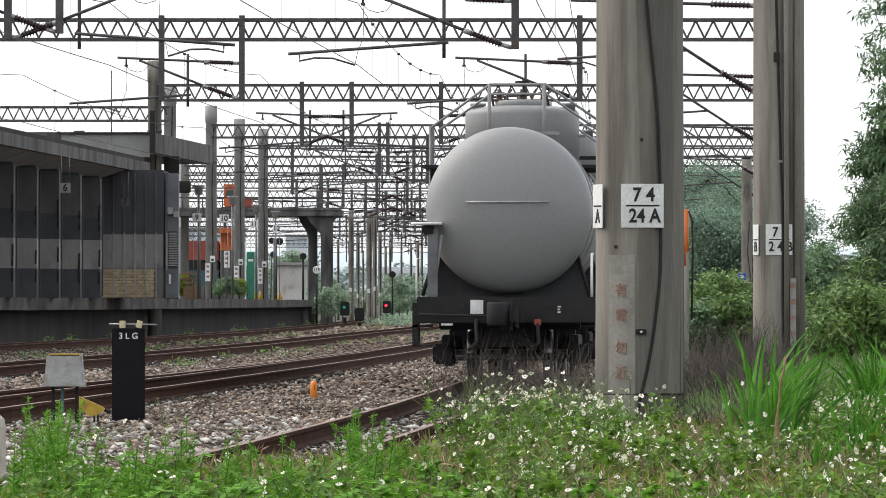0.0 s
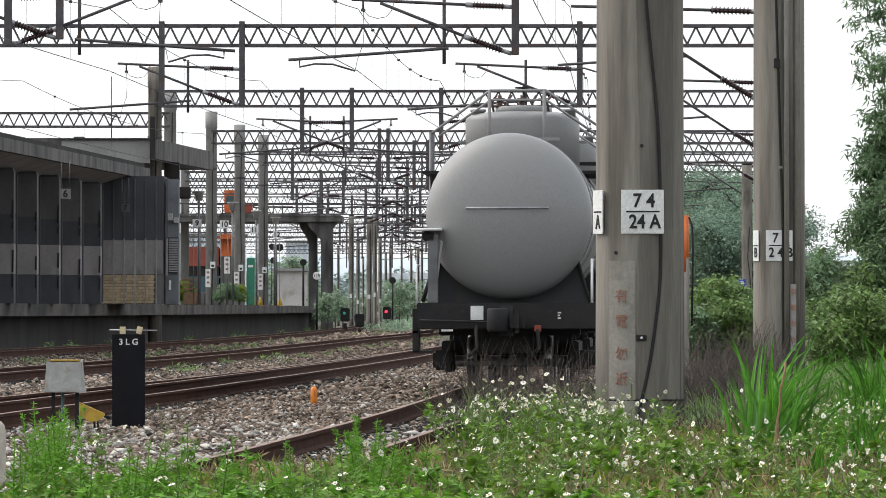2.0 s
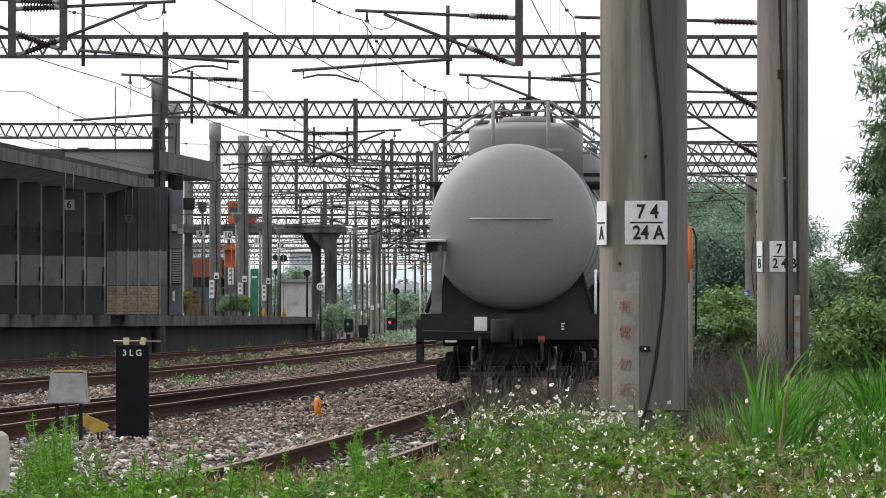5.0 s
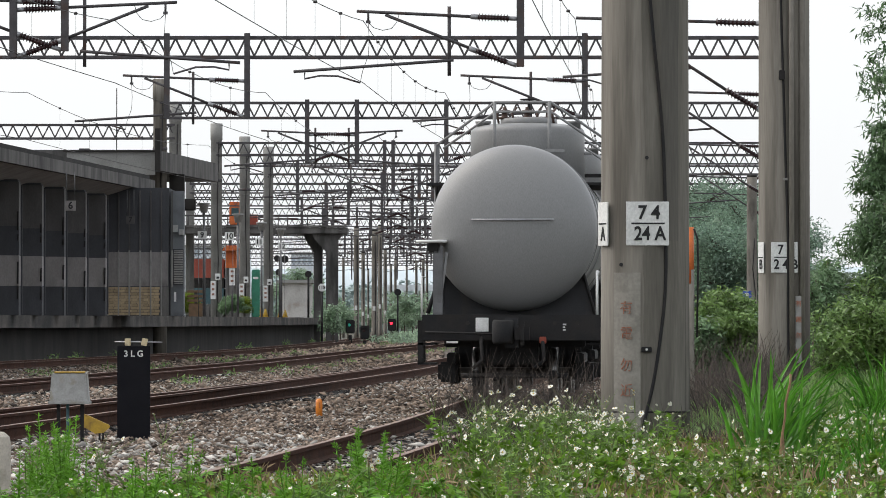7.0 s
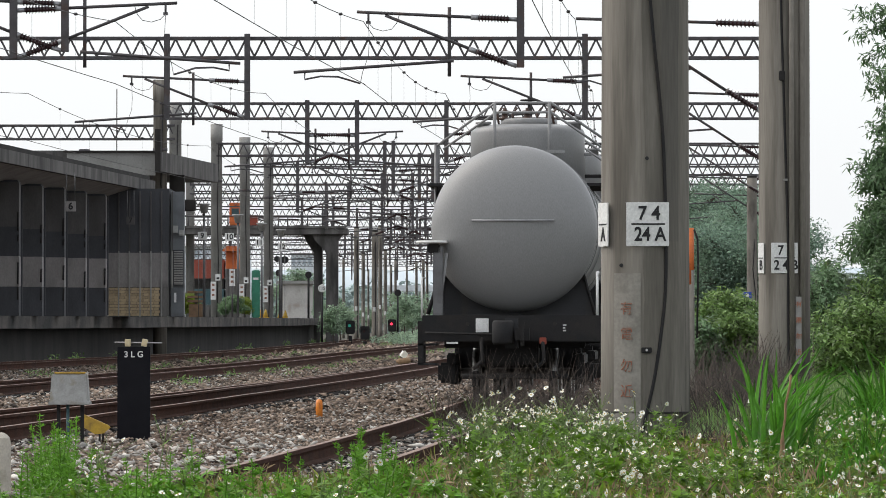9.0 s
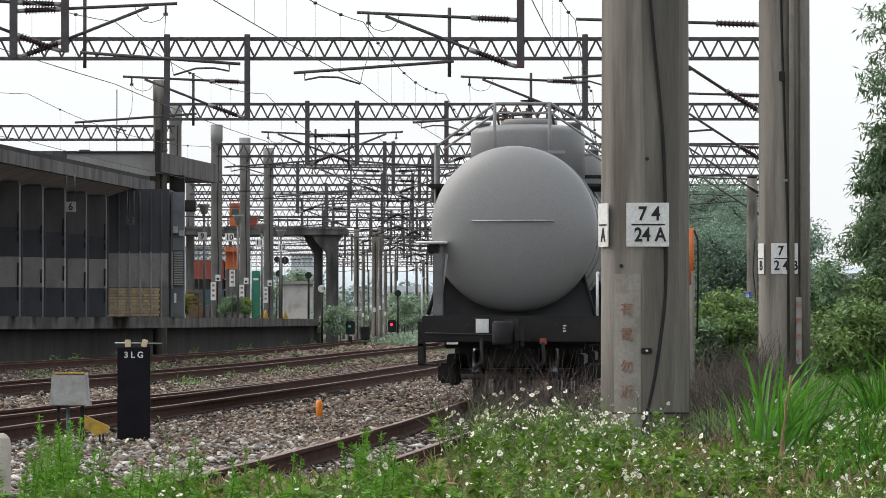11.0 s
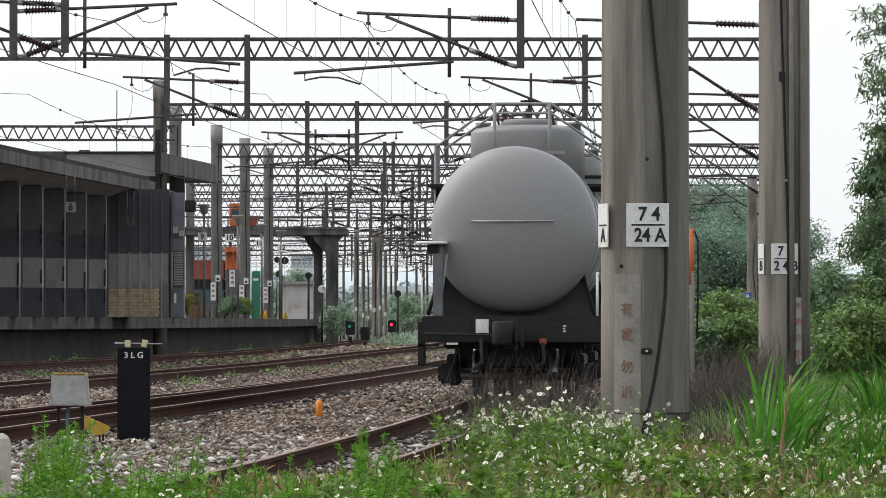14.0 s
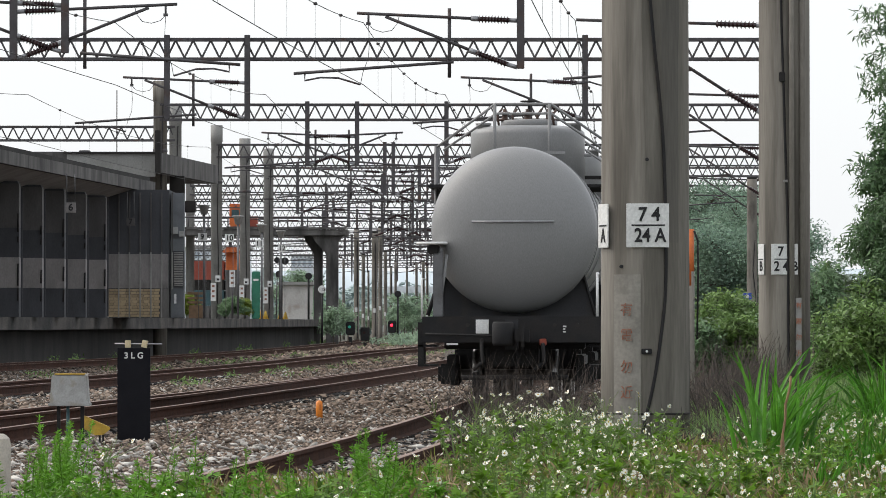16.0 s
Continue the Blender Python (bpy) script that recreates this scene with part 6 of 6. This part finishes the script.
# dry brown brush
def dry_brush(name, label, x_of, d0, d1, n, h, seed):
    rg = np.random.default_rng(seed)
    bm = B()
    for i in range(n):
        d = d0 + (d1 - d0) * rg.random()
        lo, hi = x_of(d)
        x = lo + (hi - lo) * rg.random()
        z = ground_z(x, d)
        z = max(z, -0.2) - 0.05
        hh = h * (0.45 + 0.65 * rg.random())
        lean = rg.standard_normal(2) * 0.22
        p = Vector((x, d, z))
        q = Vector((x + lean[0] * hh, d + lean[1] * hh, z + hh * 0.6))
        r = Vector((q.x + rg.standard_normal() * 0.15 * hh, q.y, z + hh))
        tube(bm, p, q, 0.0045, 0.003, 3, cap=False)
        tube(bm, q, r, 0.003, 0.001, 3, cap=False)
        for k in range(4):
            o = p.lerp(q, 0.4 + 0.6 * rg.random())
            e = o + Vector((rg.standard_normal() * 0.16, rg.standard_normal() * 0.1, 0.05 + 0.22 * rg.random()))
            tube(bm, o, e, 0.003, 0.001, 3, cap=False)
    solo(name, bm, M_DRY, label, "brush", kind="stuff")


dry_brush("dry_brush", "tangle of dry brown stems before the wagon", lambda d: (0.0012 * d + (0.06 if d < 60 else 0.35), 0.031 * d), 44, 71, 330, 1.05, 301)
dry_brush("dry_brush", "dry brown stems at the foot of the masts", lambda d: (0.049 * d, 0.066 * d), 33, 50, 420, 0.75, 302)
dry_brush("dry_brush", "dry brown stems on the bank", lambda d: (0.0 * d, 0.075 * d), 28.5, 36, 420, 0.32, 303)


# low green growth on the bank
def turf(name, label, n, x_of, d0, d1, length, width, material, seed, lift=0.0):
    rg = np.random.default_rng(seed)
    d = d0 + (d1 - d0) * rg.random(n)
    pts = []
    for v in d:
        lo, hi = x_of(v)
        x = lo + (hi - lo) * rg.random()
        z = ground_z(x, v)
        if z > 0.02:
            pts.append((x, v, z + lift * rg.random()))
    me = leaf_mesh(name, pts, 5, (0.07, 0.07, 0.05), length, width, material, seed + 1, -0.55)
    tagged(new(name, me), label, "undergrowth", kind="stuff")


turf("undergrowth", "low green weeds covering the bank", 17000, lambda d: (-0.09 * d, 0.09 * d), 13, 29.5, 0.06, 0.02, M_LEAF, 311, 0.10)
turf("undergrowth", "grass on the bank behind the masts", 7000, lambda d: (0.03 * d, 0.095 * d), 30, 58, 0.20, 0.018, M_LEAFMID, 313, 0.10)
turf("undergrowth", "dull weeds on the bank", 6000, lambda d: (-0.09 * d, 0.09 * d), 13, 31, 0.07, 0.02, M_TURFLEAF, 315, 0.12)
turf("leaf_litter", "brown straw and dead stems among the weeds", 5200, lambda d: (-0.05 * d, 0.09 * d), 16, 35, 0.075, 0.008, M_STRAW, 317, 0.16)


def blossom_mesh(seed, petals):
    """A small ruffled flower with uneven rounded petals."""
    rg = np.random.default_rng(seed)
    v = []
    for k in range(petals):
        a = 6.2832 * k / petals + 0.35 * rg.standard_normal()
        u, w = np.array([math.cos(a), math.sin(a), 0.0]), np.array([-math.sin(a), math.cos(a), 0.0])
        ln, wd, up = 0.022 * (0.75 + 0.5 * rg.random()), 0.0105 * (0.8 + 0.5 * rg.random()), 0.010 * (rg.random() - 0.35)
        v += [u * 0.003, u * ln * 0.6 + w * wd + (0, 0, up * 0.6), u * ln * 0.96 + w * wd * 0.35 + (0, 0, up), u * ln * 0.6 + (0, 0, up * 0.5 - 0.001)]
        v += [u * 0.003, u * ln * 0.6 + (0, 0, up * 0.5 - 0.001), u * ln + (0, 0, up * 0.8) - w * wd * 0.3, u * ln * 0.6 - w * wd + (0, 0, up * 0.6)]
    return quads("blossom", np.array(v), M_PETAL)


BLOSSOMS = [blossom_mesh(600 + k, p) for k, p in enumerate((5, 4, 5, 6))]
FLORET = mesh_of("floret", lathe(B(), [(0.005, -0.003), (0.0055, 0.002), (0.003, 0.005)], 7), M_YOLK)


def weed(h, seed, flowers, leafy, spire=False):
    """A flowering weed: branching stems, toothed leaves, white blossoms."""
    rg = np.random.default_rng(seed)
    t = thing("flowering_weed" if flowers else "green_weed", "leafy weed with small white flowers" if flowers else "feathery bright green weed", "weed", None, "weeds on the bank")
    bm = B()
    v, tips = [], []
    stems = 4 if spire else 7
    for i in range(stems):
        a = rg.random() * 6.28
        r = 0.03 + (0.07 if spire else 0.16) * rg.random()
        hh = h * (0.55 + 0.5 * rg.random()) if not spire else h * (0.6 + 0.4 * rg.random())
        p = np.array([0.03 * math.cos(a), 0.03 * math.sin(a), -0.03])
        q = np.array([r * math.cos(a), r * math.sin(a), hh * 0.6])
        e = np.array([r * 1.3 * math.cos(a) + 0.02 * rg.standard_normal(), r * 1.3 * math.sin(a), hh])
        tube(bm, p, q, 0.0035, 0.0028, 4, cap=False)
        tube(bm, q, e, 0.0028, 0.0015, 4, cap=False)
        tips.append(e)
        for k in range(3 if flowers and not spire else 0):
            s = e + np.array([0.06 * rg.standard_normal(), 0.06 * rg.standard_normal(), 0.01 + 0.04 * rg.random()])
            tube(bm, q + (e - q) * 0.6, s, 0.0018, 0.001, 3, cap=False)
            tips.append(s)
        for k in range(leafy):
            f = 0.12 + 0.86 * rg.random()
            o = p + (q - p) * f / 0.6 if f < 0.6 else q + (e - q) * (f - 0.6) / 0.4
            b = rg.random() * 6.28
            ln = (0.038 if not spire else 0.042 * (1.2 - 0.8 * f)) * (0.7 + 0.6 * rg.random())
            wd = ln * (0.24 if not spire else 0.13)
            ax = np.array([math.cos(b), math.sin(b), 0.35 - 0.5 * rg.random() + (0.35 if spire else 0)])
            sd = np.array([-math.sin(b), math.cos(b), 0.5 * rg.standard_normal()])
            for j, turn in enumerate((0, 0.8, -0.8) if not spire else (0,)):
                ax2 = ax + sd * turn
                l2 = ln * (1.0 if j == 0 else 0.7)
                v += [o, o + ax2 * l2 * 0.5 + sd * wd, o + ax2 * l2, o + ax2 * l2 * 0.5 - sd * wd]
    tagged(part("stem", bm, M_SPIRE if spire else M_STEM, t), kind="stuff")
    tagged(part("foliage", quads("leaves", np.array(v), M_SPIRE if spire or not flowers else M_LEAF), None, t), kind="stuff")
    rg.shuffle(tips)
    for e in tips[:flowers]:
        m = Matrix.Translation(Vector(e)) @ Euler((0.5 * rg.standard_normal() + 0.75, 0.5 * rg.standard_normal(), 6.28 * rg.random())).to_matrix().to_4x4() @ Matrix.Scale(0.32 + 0.38 * rg.random() ** 1.5, 4)
        b = part("blossom", BLOSSOMS[int(rg.integers(4))], None, t, "white daisy blossom", m)
        part("floret", FLORET, None, b, "yellow centre")
    return t


def plant_bank():
    rg = random.Random(17)
    kinds = [weed(0.25 + 0.035 * (i % 3), 400 + i, (8, 14, 5, 10)[i], 24) for i in range(4)]
    tall = [weed(0.38 + 0.04 * i, 410 + i, 14, 9) for i in range(2)]
    greens = [weed(0.20 + 0.03 * i, 420 + i, 0, 34) for i in range(3)]
    spires = [weed((0.30, 0.40, 0.60)[i], 440 + i, 0, (110, 150, 230)[i], True) for i in range(3)]
    used, made = set(), []
    def put(kind, x, d, s=1.0):
        m = pose(x, d, ground_z(x, d), 0, 0, rg.random() * 360)
        if kind not in used:
            used.add(kind)
            kind.matrix_basis = m
            made.append((kind, m))
        else:
            made.append((copy_thing(kind, m), m))
    for i in range(112):
        d = 15.5 + 15 * rg.random()
        u = -0.012 + 0.102 * rg.random() ** 0.8
        if d > 23.5 and 0.044 < u < 0.063 or d > 19 and u < 0.0005 * (d - 19):
            continue
        put(kinds[rg.randrange(4)], u * d, d)
    for i in range(34):
        d = 23.5 + 6.5 * rg.random()
        put(tall[i % 2], (0.005 + (0.027 if i % 5 else 0.045) * rg.random()) * d, d)
    before = weed(0.50, 430, 9, 9)
    put(before, (232 - 784) * 22 / 8961, 22)
    for i in range(14):
        d = 15.5 + 3.5 * rg.random()
        put(kinds[rg.randrange(4)], (-0.09 + 0.08 * rg.random()) * d, d)
    for i in range(60):
        d = 15.0 + 5.0 * rg.random()
        put(greens[rg.randrange(3)], (-0.09 + (0.09 if i % 3 else 0.18) * rg.random()) * d, d)
    for i in range(26):
        d = 23 + 11 * rg.random()
        put(kinds[rg.randrange(4)], (0.066 + 0.024 * rg.random()) * d, d)
    for i in range(13):
        d = 15.5 + 4 * rg.random()
        put(spires[i % 2], (-0.09 + 0.085 * rg.random()) * d, d)
    for px, d, k in ((96, 20.6, 2), (104, 20.9, 2), (108, 20.4, 2), (98, 21.4, 2), (660, 20.6, 1), (645, 20.2, 1), (100, 21, 2), (88, 21.2, 2), (112, 20.8, 2), (97, 20.2, 2), (125, 20, 1), (75, 20.4, 1), (95, 20.5, 1), (55, 21, 1), (120, 20, 0), (685, 21.5, 0), (650, 21, 1), (700, 21, 0), (325, 20.5, 1), (310, 19, 0), (30, 18, 1), (150, 18, 1), (240, 17.5, 1), (670, 20, 1), (610, 19, 0), (520, 18, 1), (450, 18.5, 1), (760, 21, 0), (380, 17, 1)):
        put(spires[k], (px - 784) * d / 8961, d)
    return made


WEEDS = plant_bank()


# weeds between the far tracks
def track_weeds():
    rg = np.random.default_rng(77)
    pts = []
    for i in range(170):
        d = 110 + 290 * rg.random() ** 1.3
        x = (interp(STATION, d) + interp(MAIN, d)) / 2 + rg.standard_normal() * 0.5 if i % 2 else interp(MAIN, d) + 1.9 + 0.5 * rg.standard_normal()
        if rg.random() < 0.5 + 0.5 * math.sin(d * 0.35):
            pts.append((x, d, -0.15))
    tagged(new("track_weeds", leaf_mesh("track_weeds", pts, 26, (0.3, 0.7, 0.10), 0.12, 0.035, M_LEAFMID, 78, -0.5)), "low weeds between the running tracks", "weeds", kind="stuff")
    pts = [(interp(STATION, d) + 1.6 + 3.0 * rg.random(), d, 0.0) for d in 300 + 170 * rg.random(160)]
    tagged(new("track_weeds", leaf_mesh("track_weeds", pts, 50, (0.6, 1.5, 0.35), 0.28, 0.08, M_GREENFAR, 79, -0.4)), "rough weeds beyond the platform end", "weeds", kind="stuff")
    pts = [(edge_x(d) + 0.25, d, -0.1) for d in (118, 121, 139, 163, 168, 177, 203, 226, 231, 262, 290, 305, 312)]
    tagged(new("track_weeds", leaf_mesh("track_weeds", pts, 60, (0.25, 0.9, 0.25), 0.16, 0.05, M_LEAFMID, 80, -0.5)), "weeds at the foot of the platform wall", "weeds", kind="stuff")


track_weeds()


def reed_clump(px, d, n, h, lean, seed, label, wide=0.030):
    x = (px - 784) * d / 8961
    t = thing("reed_clump", label, "tall grass", pose(x, d, ground_z(x, d) - 0.03), "tall grass clumps")
    rg = np.random.default_rng(seed)
    for i in range(n):
        a = rg.random() * 6.28
        ln = h * (0.6 + 0.55 * rg.random())
        out = (0.1 + 0.5 * rg.random()) * ln
        dirx, diry = math.cos(a) * out + lean * ln, math.sin(a) * out * 0.7
        base = np.array([0.07 * rg.standard_normal(), 0.06 * rg.standard_normal(), 0])
        k = 9
        pts = [base + np.array([dirx * (s / k) ** 1.8, diry * (s / k) ** 1.8, ln * ((s / k) - (0.08 + 0.5 * (out / ln)) * (s / k) ** 3)]) for s in range(k + 1)]
        side = np.array([0.9, 0.3 * rg.standard_normal(), 0.0])
        v = []
        for s in range(k):
            w0 = wide * 0.5 * min(1, 0.35 + 2 * s / k) * (1 - (s / k) ** 2.2)
            w1 = wide * 0.5 * min(1, 0.35 + 2 * (s + 1) / k) * (1 - ((s + 1) / k) ** 2.2)
            mid0, mid1 = pts[s] + (0, 0.006, 0), pts[s + 1] + (0, 0.006, 0)
            v += [pts[s] - side * w0, mid0, mid1, pts[s + 1] - side * w1, mid0, pts[s] + side * w0, pts[s + 1] + side * w1, mid1]
        part("blade", quads("blade", np.array(v), M_GRASS), None, t)
    return t


REEDS = [reed_clump(1358, 25.5, 40, 0.92, 0.10, 501, "tall clump of broad bright green reed blades", 0.030),
         reed_clump(1384, 25, 26, 0.84, 0.22, 502, "tall clump of broad bright green reed blades", 0.027),
         reed_clump(1470, 24, 26, 0.46, 0.2, 503, "arching clump of grass on the bank", 0.02),
         reed_clump(1530, 24, 34, 0.50, 0.0, 504, "arching clump of grass on the bank", 0.02),
         reed_clump(1565, 23, 36, 0.52, -0.05, 505, "arching clump of grass on the bank", 0.018),
         reed_clump(1500, 28, 30, 0.50, 0.1, 506, "arching clump of grass on the bank", 0.018),
         reed_clump(1555, 29, 36, 0.62, -0.1, 507, "arching clump of grass on the bank", 0.018),
         reed_clump(1545, 33, 34, 0.7, -0.05, 509, "arching clump of grass on the bank", 0.03),
         reed_clump(1572, 32, 36, 0.85, -0.1, 510, "arching clump of grass on the bank", 0.03),
         reed_clump(1512, 34, 30, 0.5, 0.05, 511, "arching clump of grass on the bank", 0.026),
         reed_clump(1440, 22, 24, 0.36, 0.1, 508, "arching clump of grass on the bank", 0.018)]
for s in (-1, 1):
    part("wing", quads("wing", np.array([(0.001, 0, 0.002), (0.003, s * 0.003, 0.006), (0.0, s * 0.006, 0.009), (-0.003, s * 0.004, 0.005)]), M_PETAL), None, bee)
dc = thing("dry_cane", "dry brown cane among the reeds", "cane", pose(1.644, 24.6, 0.42))
part("stalk", pipe(B(), [(0, 0, 0), (0.006, 0, 0.1), (0.0, 0, 0.2), (0.018, 0, 0.31), (0.02, 0, 0.38), (0.042, 0, 0.47), (0.045, 0, 0.52)], 0.006, 6), M_CANE, dc)
part("sheath", turned(B(), (0, -0.004, 0.0), (0.005, -0.004, 0.24), [(0, 0.018), (0.6, 0.014), (1, 0.006)]), M_CANE, dc)


def motions():
    """The wind: the weeds and reeds rock on their roots and lean over more towards the end."""
    rg = random.Random(5)
    times = [0.5 * i for i in range(33)]
    def gust(t):
        return 0.15 if t < 9 else 0.15 + 0.85 * min(1, (t - 9) / 2.5)
    for ob, m in WEEDS:
        ph, sp, am = rg.random() * 6.28, 2.2 + 1.6 * rg.random(), 1.6 + 1.4 * rg.random()
        x, d, z = m.translation
        rows = []
        for t in times:
            a = am * math.sin(sp * t + ph) + 2.4 * gust(t)
            b = 0.7 * am * math.sin(0.8 * sp * t + 2 * ph)
            rows.append((t, Matrix.Translation((x, d, z)) @ pose(0, 0, 0, b, a, 0) @ m.to_3x3().to_4x4()))
        walk(ob, rows)
    for ob in REEDS:
        ph, sp = rg.random() * 6.28, 1.6 + 0.8 * rg.random()
        m = ob.matrix_basis.copy()
        walk(ob, [(t, m @ pose(0, 0, 0, 0.8 * math.sin(sp * t), 2.2 * math.sin(sp * t + ph) + 1.0 * gust(t), 0)) for t in times])
    for ob in BAMBOO:
        ph, sp = rg.random() * 6.28, 1.3 + 0.8 * rg.random()
        m = ob.matrix_basis.copy()
        walk(ob, [(t, m @ pose(0, 0, 0, 0.3 * math.sin(sp * t), 0.8 * math.sin(sp * t + ph), 0)) for t in times])

    # the bee comes from one side and is gone on the other within a moment
    walk(bee, [(0, pose(-0.60, 4, 1.17)), (8.8, pose(-0.58, 4, 1.17)), (8.9, pose(-0.42, 4, 1.17)), (9.0, pose(-0.031, 4, 1.168, 0, 0, 10)),
               (9.1, pose(0.42, 4, 1.19)), (9.2, pose(0.58, 4, 1.21)), (16, pose(0.6, 4, 1.21))])


motions()
